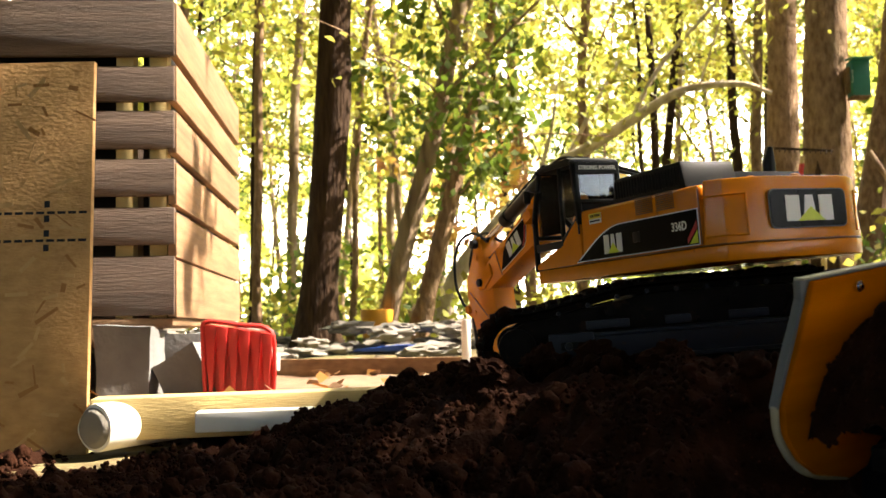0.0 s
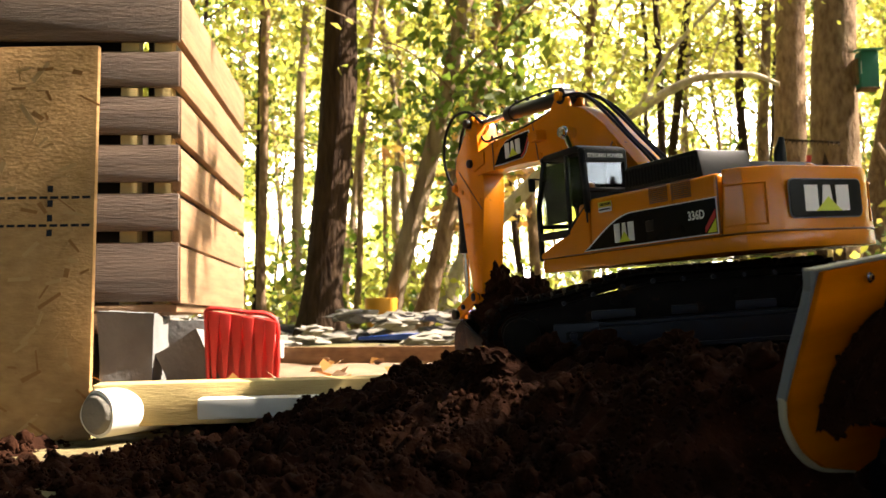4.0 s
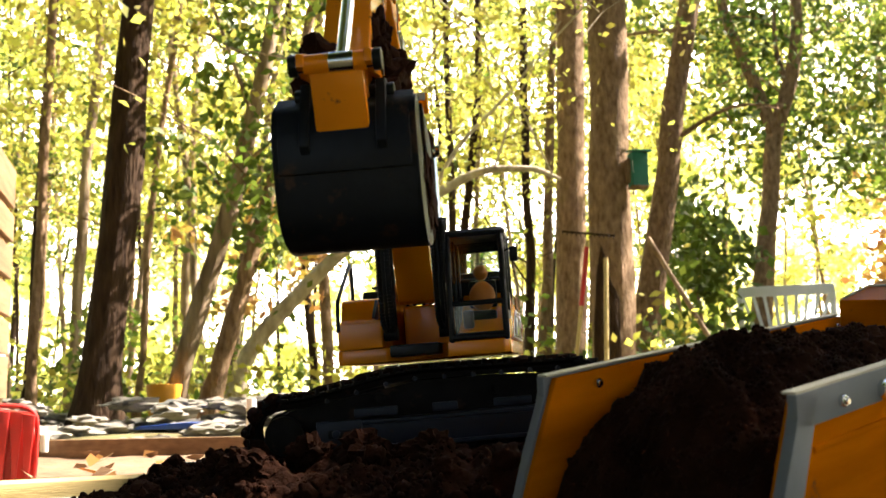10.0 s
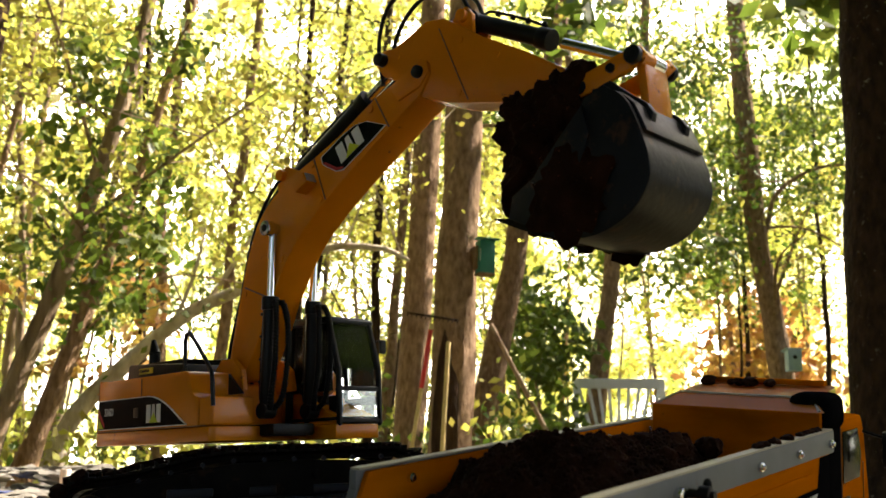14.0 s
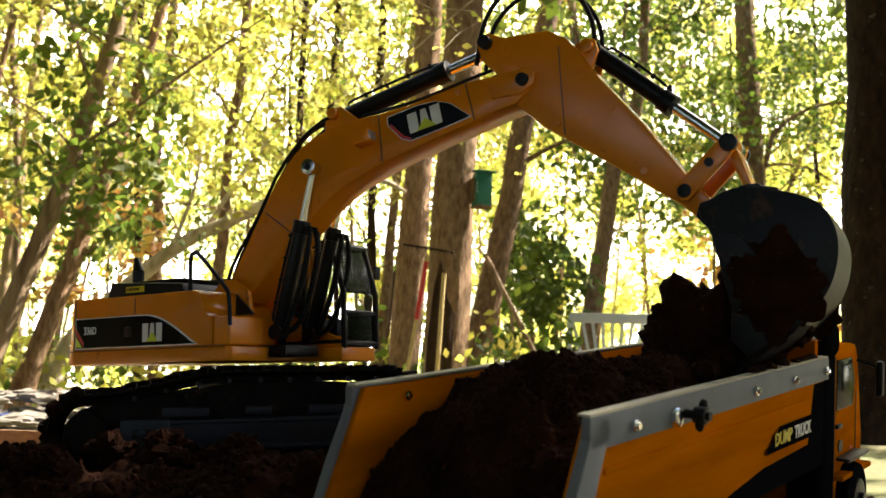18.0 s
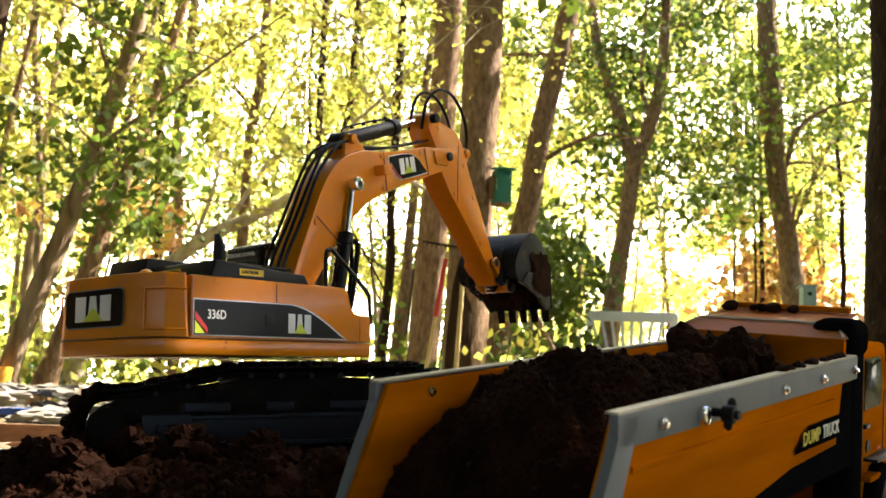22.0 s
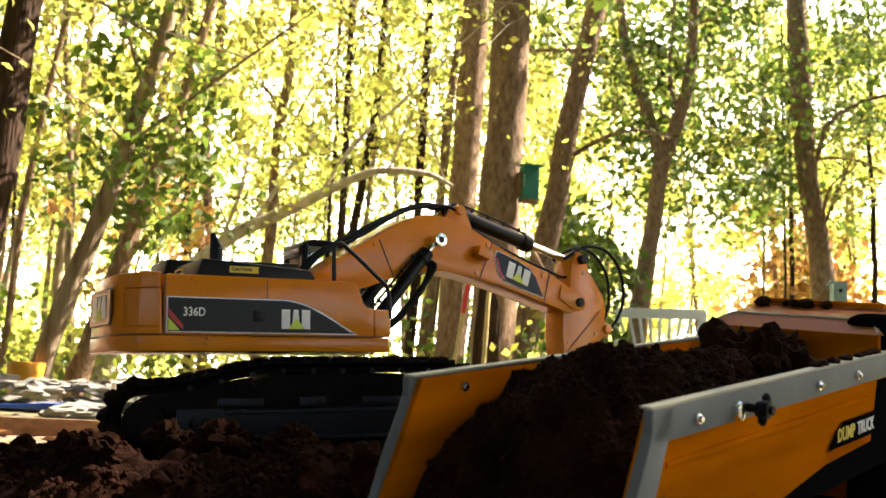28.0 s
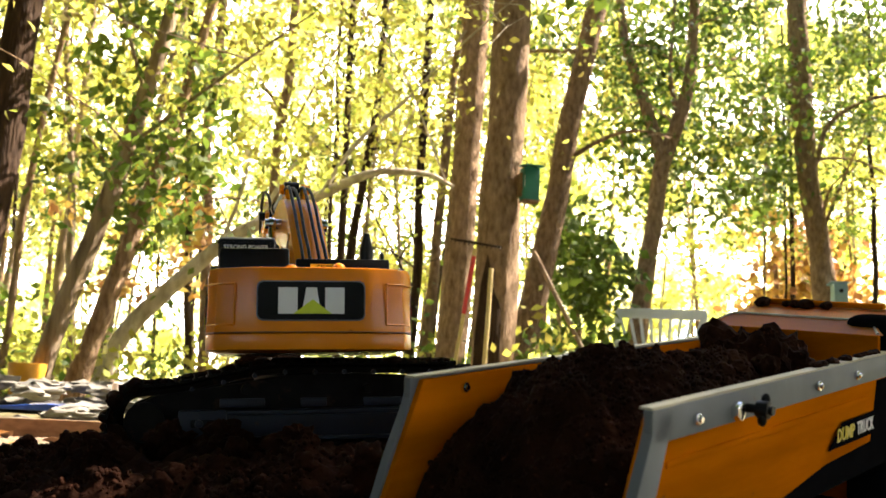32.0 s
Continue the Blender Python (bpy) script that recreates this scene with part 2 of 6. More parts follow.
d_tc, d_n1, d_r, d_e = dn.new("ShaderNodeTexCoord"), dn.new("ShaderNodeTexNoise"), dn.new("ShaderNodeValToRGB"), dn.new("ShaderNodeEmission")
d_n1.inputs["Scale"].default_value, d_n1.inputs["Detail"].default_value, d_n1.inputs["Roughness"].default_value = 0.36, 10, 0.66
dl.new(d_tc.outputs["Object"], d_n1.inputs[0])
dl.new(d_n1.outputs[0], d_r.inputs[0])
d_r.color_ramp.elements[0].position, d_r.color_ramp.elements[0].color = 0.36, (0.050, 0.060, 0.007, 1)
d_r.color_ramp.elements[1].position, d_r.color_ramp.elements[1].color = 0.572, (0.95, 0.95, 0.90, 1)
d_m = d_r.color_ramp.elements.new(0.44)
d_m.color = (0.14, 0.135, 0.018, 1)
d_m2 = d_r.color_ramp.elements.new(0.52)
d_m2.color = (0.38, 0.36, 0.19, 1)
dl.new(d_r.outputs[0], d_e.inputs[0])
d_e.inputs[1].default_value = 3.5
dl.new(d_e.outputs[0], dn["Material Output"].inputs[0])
GREEN_PAINT = mat("teal_green_paint", (0.02, 0.19, 0.14), 0.5, vary=0.2, scale=15)
BLUE_PAINT = mat("pale_blue_paint", (0.30, 0.44, 0.50), 0.5, vary=0.2, scale=15)
BENCH_WHITE = mat("white_resin", (0.80, 0.80, 0.80), 0.5, vary=0.08, scale=10)
TARP = mat("blue_plastic_sheet", (0.03, 0.09, 0.45), 0.35, vary=0.3, scale=10)
STRAW = mat("yellow_plastic", (0.75, 0.33, 0.02), 0.5, vary=0.2, scale=10)
ROCK = mat("pale_stone", (0.23, 0.21, 0.175), 0.85, vary=0.3, scale=10, bump=0.5, bump_scale=40)
VEST = mat("doll_orange_plastic", (0.65, 0.20, 0.02), 0.5, vary=0.1, scale=40)


# ---- mesh helpers ----
def mesh_of(bm, name, material, smooth=True):
    me = bpy.data.meshes.new(name)
    bm.normal_update()
    bm.to_mesh(me)
    bm.free()
    me.materials.append(material)
    if smooth:
        me.shade_smooth()
        me.set_sharp_from_angle(angle=radians(38))
    return me


def part(name, bm, material, parent=None, label="", m=None, smooth=True):
    ob = new(name, mesh_of(bm, name, material, smooth))
    ob.parent = parent
    if m is not None:
        ob.matrix_basis = m
    if label:
        ob["label"] = label
    return ob


def thing(name, m, label, category, group="", kind=""):
    ob = new(name)
    ob.matrix_basis = m
    ob.empty_display_size = 0.05
    return tagged(ob, label, category, group, kind)


def bevel(bm, w, seg=2):
    if w > 0:
        bmesh.ops.bevel(bm, geom=[e for e in bm.edges if e.calc_face_angle(0) > 0.5], offset=w, segments=seg, affect="EDGES", profile=0.6, clamp_overlap=True)
    return bm


def box(sx, sy, sz, c=(0, 0, 0), bev=0.0, seg=2, m=None, into=None):
    bm = bmesh.new()
    bmesh.ops.create_cube(bm, size=1, matrix=Matrix.Translation(c) @ Matrix.Diagonal((sx, sy, sz, 1)))
    bevel(bm, bev, seg)
    if m is not None:
        bm.transform(m)
    return join(into, bm)


def join(into, bm):
    if into is None:
        return bm
    me = bpy.data.meshes.new("tmp")
    bm.to_mesh(me)
    bm.free()
    into.from_mesh(me)
    bpy.data.meshes.remove(me)
    return into


def cyl(a, b, r, r2=None, n=16, bev=0.0, into=None):
    a, b = Vector(a), Vector(b)
    d = b - a
    bm = bmesh.new()
    m = Matrix.Translation((a + b) / 2) @ d.to_track_quat("Z", "Y").to_matrix().to_4x4()
    bmesh.ops.create_cone(bm, cap_ends=True, segments=n, radius1=r, radius2=r if r2 is None else r2, depth=d.length, matrix=m)
    bevel(bm, bev, 2)
    return join(into, bm)


def prism(outline, y0, y1, bev=0.0, seg=2, into=None):
    """An outline in x, z, pushed from y0 to y1."""
    bm = bmesh.new()
    f = bm.faces.new([bm.verts.new((x, y0, z)) for x, z in outline])
    ext = bmesh.ops.extrude_face_region(bm, geom=[f])
    bmesh.ops.translate(bm, vec=(0, y1 - y0, 0), verts=[v for v in ext["geom"] if isinstance(v, bmesh.types.BMVert)])
    bmesh.ops.recalc_face_normals(bm, faces=bm.faces)
    bevel(bm, bev, seg)
    return join(into, bm)


def ribbed(points, r, step=0.0042):
    """A hose with rings along it."""
    bm = tube(points, r, 8)
    left = 0.0
    for a, b in zip(points, points[1:]):
        d = Vector(b) - Vector(a)
        if d.length < 1e-6:
            continue
        while left < d.length:
            c, e = Vector(a) + d.normalized() * left, d.normalized() * step * 0.24
            cyl(c - e, c + e, r * 1.32, n=8, into=bm)
            left += step
        left -= d.length
    return bm


def tube(points, r, n=8, r_end=None, into=None, cap=True, rough=0.0):
    """A round tube along a smooth line through the points."""
    pts = [Vector(p) for p in points]
    bm = bmesh.new()
    rings = []
    for i, p in enumerate(pts):
        d = (pts[min(i + 1, len(pts) - 1)] - pts[max(i - 1, 0)]).normalized()
        side = d.cross(Vector((0.31, 0.87, 0.38))).normalized()
        up = d.cross(side)
        k = i / (len(pts) - 1)
        rad = r + ((r if r_end is None else r_end) - r) * k
        ring = []
        for j in range(n):
            a = 2 * math.pi * j / n
            q = rad * (1 + (rough * noise.noise(p * 2 + Vector((3 * math.cos(a), 3 * math.sin(a), 0))) if rough else 0))
            ring.append(bm.verts.new(p + q * (math.cos(a) * side + math.sin(a) * up)))
        rings.append(ring)
    for a, b in zip(rings, rings[1:]):
        for j in range(n):
            bm.faces.new((a[j], a[(j + 1) % n], b[(j + 1) % n], b[j]))
    if cap:
        bm.faces.new(rings[0][::-1])
        bm.faces.new(rings[-1])
    bmesh.ops.recalc_face_normals(bm, faces=bm.faces)
    return join(into, bm)


def spline(ctrl, steps=6):
    """A Catmull-Rom line through the control points."""
    p = [Vector(c) for c in ctrl]
    p = [2 * p[0] - p[1], *p, 2 * p[-1] - p[-2]]
    out = []
    for a, b, c, d in zip(p, p[1:], p[2:], p[3:]):
        for i in range(steps):
            t = i / steps
            out.append(0.5 * (2 * b + (c - a) * t + (2 * a - 5 * b + 4 * c - d) * t * t + (3 * b - a - 3 * c + d) * t ** 3))
    return [*out, p[-2]]


def lettering(text, size, m, material, parent, name="lettering", bold=0.0):
    cu = bpy.data.curves.new("letters", "FONT")
    cu.body, cu.size, cu.align_x, cu.align_y, cu.extrude, cu.offset, cu.resolution_u = text, size, "CENTER", "CENTER", 0.0003, bold, 2
    tmp = new("letters", cu)
    me = bpy.data.meshes.new_from_object(tmp.evaluated_get(bpy.context.evaluated_depsgraph_get()))
    bpy.data.objects.remove(tmp)
    me.materials.clear()
    me.materials.append(material)
    ob = new(name, me)
    ob.parent, ob.matrix_basis = parent, m
    return ob


def flat(outline, m, t=0.0005, into=None):
    """A thin plate from an outline in its own x, y plane."""
    bm = bmesh.new()
    f = bm.faces.new([bm.verts.new((x, y, 0)) for x, y in outline])
    ext = bmesh.ops.extrude_face_region(bm, geom=[f])
    bmesh.ops.translate(bm, vec=(0, 0, t), verts=[v for v in ext["geom"] if isinstance(v, bmesh.types.BMVert)])
    bmesh.ops.recalc_face_normals(bm, faces=bm.faces)
    bm.transform(m)
    return join(into, bm)


def face_y(x, y, z, side):
    """A plane on the machine's side: its own x runs as one reads it, y up. side: -1 right, 1 left."""
    return pose(x, y, z, 90, 0, 0 if side < 0 else 180)


def emblem(parent, m, w, h):
    """Maker's mark as plain blocks: three white bars over a lime triangle."""
    for k in (-1, 0, 1):
        bw = w * 0.28
        part("mark_block", flat([(k * w * 0.34 - bw / 2, -h / 2), (k * w * 0.34 + bw / 2, -h / 2), (k * w * 0.34 + bw / 2 * (0.55 if k == 0 else 1), h / 2), (k * w * 0.34 - bw / 2 * (0.55 if k == 0 else 1), h / 2)], m, 0.0006), WHITE, parent, "white printed block")
    part("mark_triangle", flat([(-w * 0.26, -h / 2), (w * 0.30, -h / 2), (w * 0.02, h * 0.05)], m @ pose(0, 0, 0.0003), 0.0007), LIME, parent, "lime printed triangle")


def lump(r, seed, squash=(1, 1, 1), amp=0.35, freq=1.6, sub=2, c=(0, 0, 0), into=None):
    bm = bmesh.new()
    bmesh.ops.create_icosphere(bm, subdivisions=sub, radius=1)
    off = Vector((seed * 3.7, seed * 1.3, seed * 5.1))
    for v in bm.verts:
        k = 1 + amp * noise.noise(v.co * freq + off) + amp * 0.5 * noise.noise(v.co * freq * 2.7 + off) + amp * 0.25 * noise.noise(v.co * freq * 6 + off)
        v.co = Vector((v.co.x * squash[0], v.co.y * squash[1], v.co.z * squash[2])) * r * k + Vector(c)
    return join(into, bm)

def crumbly(bm, r):
    """Fine crumbs over a lump of soil."""
    for v in bm.verts:
        v.co += v.co.normalized() * r * (0.30 * (abs(noise.noise(v.co * 2.6 / r)) - 0.2) + 0.16 * noise.noise(v.co * 6 / r))
    return bm


# ---- ground ----
def smooth01(a, b, v):
    k = min(1, max(0, (v - a) / (b - a)))
    return k * k * (3 - 2 * k)


def ground_z(x, y):
    return 0.115 + 0.09 * smooth01(2.6, 5.0, math.hypot(x, y)) + 0.02 * noise.noise(Vector((x * 0.5, y * 0.5, 0))) * smooth01(2.0, 4.0, math.hypot(x, y))


def make_ground():
    bm = bmesh.new()
    rings = [0.0] + [0.35 * 1.16 ** i for i in range(62)]
    prev = None
    for r in rings:
        if r == 0:
            ring = [bm.verts.new((0, 0, ground_z(0, 0)))]
        else:
            ring = [bm.verts.new((r * math.cos(a), r * math.sin(a), ground_z(r * math.cos(a), r * math.sin(a)))) for a in [2 * math.pi * j / 96 for j in range(96)]]
        if prev:
            for j in range(96):
                if len(prev) == 1:
                    bm.faces.new((prev[0], ring[j], ring[(j + 1) % 96]))
                else:
                    bm.faces.new((prev[j], ring[j], ring[(j + 1) % 96], prev[(j + 1) % 96]))
        prev = ring
    g = part("ground", bm, FOREST_FLOOR)
    tagged(g, "forest floor covered in brown leaf litter and patches of grass", "ground", kind="structure")


make_ground()

MOUND = [(-.518, 1.30, .236), (-.60, 1.25, .208), (-.66, 1.20, .180), (-.775, 1.10, .134), (-.873, 1.0, .118), (-.95, .90, .116), (-.75, 1.35, .10), (-.95, 1.15, .09), (-.6, 1.45, .12), (-.30, 1.04, .235), (-.364, .70, .140),
         (-.645, .80, .120), (-.855, .80, .112), (-.12, .92, .252), (-.20, 1.25, .262), (0, 1.32, .27), (-.38, 1.18, .252), (.16, 1.40, .275), (.28, 1.62, .33), (-.05, 1.55, .26), (-.6, 1.55, .15),
         (.3, .95, .16), (-.06, .72, .135), (-.02, .76, .135), (.04, .80, .15), (-.10, .66, .125), (.15, .6, .11), (0, .35, .095), (-.3, .4, .10), (.5, .6, .09), (.55, 1.9, .2), (-1.25, 1.0, .128), (-1.1, .8, .12), (-1.3,.8,.125), (-1.2, 1.4, .10), (-.9, 1.9, .10), (-.2, 2.1, .12), (.8, 1.4, .10)]


MA = np.array(MOUND)


def mound_z(x, y):
    k = ((x - MA[:, 0]) ** 2 + (y - MA[:, 1]) ** 2 + 0.0016) ** -1.8
    dip = 0.013 * smooth01(0.13, 0.04, math.hypot((x + 0.17) * 0.8, y - 1.12)) if x < 0 else 0.0
    return float((k * MA[:, 2]).sum() / k.sum()) - dip


def mound_relief(x, y):
    """Lumps of the loose soil over the mound's own form."""
    p = Vector((x, y, 0))
    c = abs(noise.noise(p * 9)) + 0.6 * abs(noise.noise(p * 21 + Vector((5, 0, 0))))
    r = 0.030 * (c - 0.35) + 0.012 * noise.noise(p * 38) + 0.009 * noise.noise(p * 66) + 0.006 * noise.noise(p * 105) + 0.003 * noise.noise(p * 160)
    track = smooth01(0.10, 0.24, math.hypot((x + 0.235) * 0.55, y - 1.26))
    return r * smooth01(0.30, 0.5, y) * (0.35 + 0.65 * track)


def make_mound():
    x0, x1, y0, y1 = -1.35, 0.95, 0.16, 2.2
    nx, ny = 640, 520
    bm = bmesh.new()
    grid = []
    for j in range(ny + 1):
        y = y0 + (y1 - y0) * (0.55 * j / ny + 0.45 * (j / ny) ** 2)
        row = []
        for i in range(nx + 1):
            x = x0 + (x1 - x0) * i / nx
            edge = min(smooth01(0, 0.25, x - x0), smooth01(0, 0.25, x1 - x), smooth01(0, 0.2, y - y0), smooth01(0, 0.25, y1 - y))
            z = mound_z(x, y) + mound_relief(x, y)
            row.append(bm.verts.new((x, y, 0.06 + (z - 0.06) * edge)))
        grid.append(row)
    for a, b in zip(grid, grid[1:]):
        for i in range(nx):
            bm.faces.new((a[i], a[i + 1], b[i + 1], b[i]))
    ob = part("soil_mound", bm, SOIL)
    tagged(ob, "mound of loose dark brown crumbly soil under the machines", "soil", kind="structure")


make_mound()


def crumb_shapes():
    """Rounded crumbs of soil, as vertices and faces."""
    shapes = []
    for s in range(8):
        bm = lump(1, s + 1, (1, 0.88, 0.8), 0.45, 1.6, 1 if s < 5 else 3)
        bm.verts.ensure_lookup_table()
        shapes.append((np.array([v.co[:] for v in bm.verts]), [[v.index for v in f.verts] for f in bm.faces]))
        bm.free()
    return shapes


def scatter(name, places, label):
    """Crumbs at places (x, y, z, radius, seed, big) joined into one mesh."""
    shapes, verts, faces, n0 = crumb_shapes(), [], [], 0
    for x, y, z, r, sd, big in places:
        vs, fs = shapes[5 + sd % 3 if big else sd % 5]
        m = np.array(Euler((sd * 1.7, sd * 2.3, sd * 0.9)).to_matrix()) * r
        verts.append(vs @ m.T + (x, y, z))
        faces += [[n0 + i for i in f] for f in fs]
        n0 += len(vs)
    me = bpy.data.meshes.new(name)
    me.from_pydata(np.concatenate(verts).tolist(), [], faces)
    me.shade_smooth()
    me.materials.append(SOIL)
    return tagged(new(name, me), label, "soil", kind="stuff")


def make_clods():
    rng = random.Random(4)
    places = []
    for k in range(46000):
        x, y = rng.uniform(-1.1, 0.15), 0.55 + 0.85 * rng.random()
        if abs(x + 0.2) < 0.30 and 1.14 < y < 1.5 or (x > -0.1 and rng.random() < 0.5):
            continue
        p = Vector((x, y, 0))
        if noise.noise(p * 11) + 0.6 * noise.noise(p * 27) < -0.25 + 0.3 * rng.random():
            continue
        big = k % 70 == 0
        r = 0.0013 + 0.0036 * rng.random() ** 3 + (0.003 + 0.009 * rng.random() if big else 0)
        places.append((x, y, mound_z(x, y) + mound_relief(x, y) + r * 0.3, r, k, big))
    scatter("soil_clods", places, "scattered crumbs and clods of dark brown soil")


make_clods()
for cx, cy, r, s in ((-.272, 1.035, .024, 3), (-.235, 1.05, .017, 8), (-.33, 1.03, .02, 5), (-.42, 1.02, .016, 9), (-.38, .97, .021, 11), (-.19, .98, .02, 14), (-.05, .93, .026, 16), (-.48, .96, .018, 21)):
    ob = part("soil_clod", crumbly(lump(r, s, (1.2, 1, .95), .45, 1.8, 4, (0, 0, 0)), r), SOIL, m=Matrix.Translation((cx, cy, mound_z(cx, cy) + r * .45)))
    tagged(ob, "large crumbly clod of dark brown soil on the mound", "soil clod", "soil clods")

# ---- toy excavator ----
EX = Matrix.Translation((-0.2352, 1.2515, 0.3494)) @ pose(0, 0, 0, 1.68, 0, 0) @ pose(0, 0, 0, 0, -2.87, 0)
excavator = thing("excavator", EX, "yellow-orange radio-controlled toy excavator standing on dark soil", "toy excavator")
UC = pose(0, 0, 0, 0, 0, 18)
TR_Z, TR_R, TR_A, TR_B = -0.066, 0.044, -0.190, 0.160


R_A, Z_A = 0.034, TR_Z - 0.010


def top_run(x):
    return Z_A + R_A + (TR_Z + TR_R + 0.004 - Z_A - R_A) * smooth01(0.0, 0.45, (x - TR_A) / (TR_B - TR_A))


def track_line(n):
    """Places along a track's loop: x, z and the turn."""
    L, arc, arc_a = TR_B - TR_A, math.pi * TR_R, math.pi * R_A
    total = 2 * L + arc + arc_a
    for i in range(n):
        s = total * i / n
        if s < L:
            x = TR_A + s
            yield x, top_run(x), -math.degrees(math.atan((top_run(x + 0.004) - top_run(x - 0.004)) / 0.008))
        elif s < L + arc:
            a = (s - L) / TR_R
            yield TR_B + TR_R * math.sin(a), TR_Z + TR_R * math.cos(a), math.degrees(a)
        elif s < 2 * L + arc:
            yield TR_B - (s - L - arc), TR_Z - TR_R, 180
        else:
            a = (s - 2 * L - arc) / R_A
            yield TR_A - R_A * math.sin(a), Z_A - R_A * math.cos(a), 180 + math.degrees(a)


def track_side(side):
    y = side * 0.095
    bm = bmesh.new()
    frame_out = [(TR_A + 0.041, TR_Z - 0.024), (TR_A + 0.086, TR_Z - 0.032), (TR_B - 0.045, TR_Z - 0.032), (TR_B - 0.005, TR_Z - 0.020), (TR_B - 0.005, TR_Z - 0.001), (TR_B - 0.055, TR_Z + 0.004), (TR_A + 0.096, TR_Z + 0.001), (TR_A + 0.041, TR_Z + 0.002)]
    prism(frame_out, y - 0.021, y + 0.021, 0.003, into=bm)
    frame_part = part("track_frame", bm, STEEL, excavator, "dark blue-grey steel track frame", UC)
    # added plate standing in for the dark gap under the top run
    part("track_filler", prism([(TR_A + 0.02, TR_Z - 0.030), (TR_B - 0.01, TR_Z - 0.030), (TR_B - 0.004, TR_Z + 0.038), (0.06, TR_Z + 0.0425), (-0.03, TR_Z + 0.0415), (-0.10, TR_Z + 0.030), (TR_A + 0.01, TR_Z + 0.018), (TR_A - 0.01, TR_Z + 0.008)], y - side * 0.006 - 0.006, y - side * 0.006 + 0.006, 0.002), TRACK, frame_part, "dark filler plate added inside the track loop")
    so = y + side * 0.0225
    part("idler_yoke", box(0.052, 0.005, 0.032, (TR_A + 0.062, so, TR_Z - 0.013), 0.003), STEEL, frame_part)
    slot = bmesh.new()
    box(0.026, 0.004, 0.009, (TR_A + 0.062, so + side * 0.002, TR_Z - 0.012), 0.004, 3, into=slot)
    part("adjuster_slot", slot, BLACK, frame_part)
    part("adjuster_bolt", cyl((TR_A + 0.058, so, TR_Z - 0.012), (TR_A + 0.058, so + side * 0.007, TR_Z - 0.012), 0.005, n=6, bev=0.001), STEEL, frame_part)
    part("side_rail", box(0.24, 0.004, 0.005, (0.018, so, TR_Z - 0.001), 0.0015), STEEL, frame_part)
    part("side_rail", box(0.22, 0.004, 0.005, (0.018, so, TR_Z - 0.030), 0.0015), STEEL, frame_part)
    part("idler_wheel", cyl((TR_A, y - 0.016, Z_A), (TR_A, y + 0.016, Z_A), R_A - 0.012, n=28, bev=0.003), TRACK, excavator, "soil-covered idler wheel", UC)
    part("drive_sprocket", cyl((TR_B, y - 0.016, TR_Z), (TR_B, y + 0.016, TR_Z), TR_R - 0.006, n=18, bev=0.003), TRACK, excavator, "soil-covered drive sprocket", UC)
    for k in range(7):
        x = TR_A + 0.052 + k * 0.040
        part("track_roller", cyl((x, y - 0.018, TR_Z - 0.031), (x, y + 0.018, TR_Z - 0.031), 0.009, n=14, bev=0.002), TRACK, excavator, "", UC)
    for x in (-0.08, 0.06):
        part("carrier_roller", cyl((x, y - 0.018, TR_Z + 0.025), (x, y + 0.018, TR_Z + 0.025), 0.006, n=12, bev=0.001), TRACK, excavator, "", UC)
    loop = part("track_chain", tube([Vector((px_, y, pz_)) for px_, pz_, _ in list(track_line(96)) + [next(track_line(96))]], 0.006, 6, cap=False), TRACK, excavator, "soil-caked black track chain", UC)
    for k in range(9):
        x = TR_A + 0.05 + k * 0.034
        part("chain_pin", cyl((x, y + side * 0.020, top_run(x) - 0.004), (x, y + side * 0.027, top_run(x) - 0.004), 0.0028, n=8), STEEL, loop)
    for x0, w0 in ((-0.085, 0.050), (-0.005, 0.030), (0.075, 0.046)):
        part("roller_bracket", box(w0, 0.004, 0.010, (x0, y + side * 0.0215, TR_Z + 0.010), 0.002), STEEL, frame_part)
    shoe = mesh_of(join(box(0.0135, 0.052, 0.003, (0, 0, 0.006), 0.0008, 1), box(0.003, 0.052, 0.007, (-0.003, 0, 0.009), 0.0008, 1)), "track_shoe", TRACK)
    for x, z, a in track_line(64):
        ob = new("track_shoe", shoe)
        ob.parent, ob.matrix_basis = loop, Matrix.Translation((x, y, z)) @ pose(0, 0, 0, 0, a, 0)
    rng = random.Random(7 + side)
    for k in range(46):
        x = rng.uniform(TR_A - 0.02, TR_B)
        part("caked_soil", lump(rng.uniform(0.004, 0.009), k, (1.5, 1.3, 0.5), 0.5, 1.8, 2, (0, 0, 0)), SOIL, excavator, "", UC @ Matrix.Translation((x, y + rng.uniform(-0.02, 0.02), top_run(max(x, TR_A)) + 0.009)))
    for k in range(26):
        a = rng.uniform(0.1, 3.0)
        part("caked_soil", lump(rng.uniform(0.004, 0.010), k + 60, (1, 1.2, 1), 0.5, 1.8, 2, (0, 0, 0)), SOIL, excavator, "", UC @ Matrix.Translation((TR_A - (R_A + 0.006) * math.sin(a), y + rng.uniform(-0.022, 0.022), Z_A + (R_A + 0.006) * math.cos(a))))


for s_ in (-1, 1):
    track_side(s_)
car = bmesh.new()
box(0.16, 0.15, 0.026, (0, 0, -0.050), 0.006, into=car)
for sx in (-1, 1):
    box(0.05, 0.17, 0.020, (sx * 0.075, 0, -0.055), 0.006, into=car)
part("car_body", car, STEEL, excavator, "dark grey carrier frame between the tracks", UC)
part("slew_ring", join(cyl((0, 0, -0.040), (0, 0, -0.004), 0.062, n=40, bev=0.002), cyl((0, 0, -0.016), (0, 0, -0.008), 0.068, n=40)), BLACK, excavator, "black slewing ring")
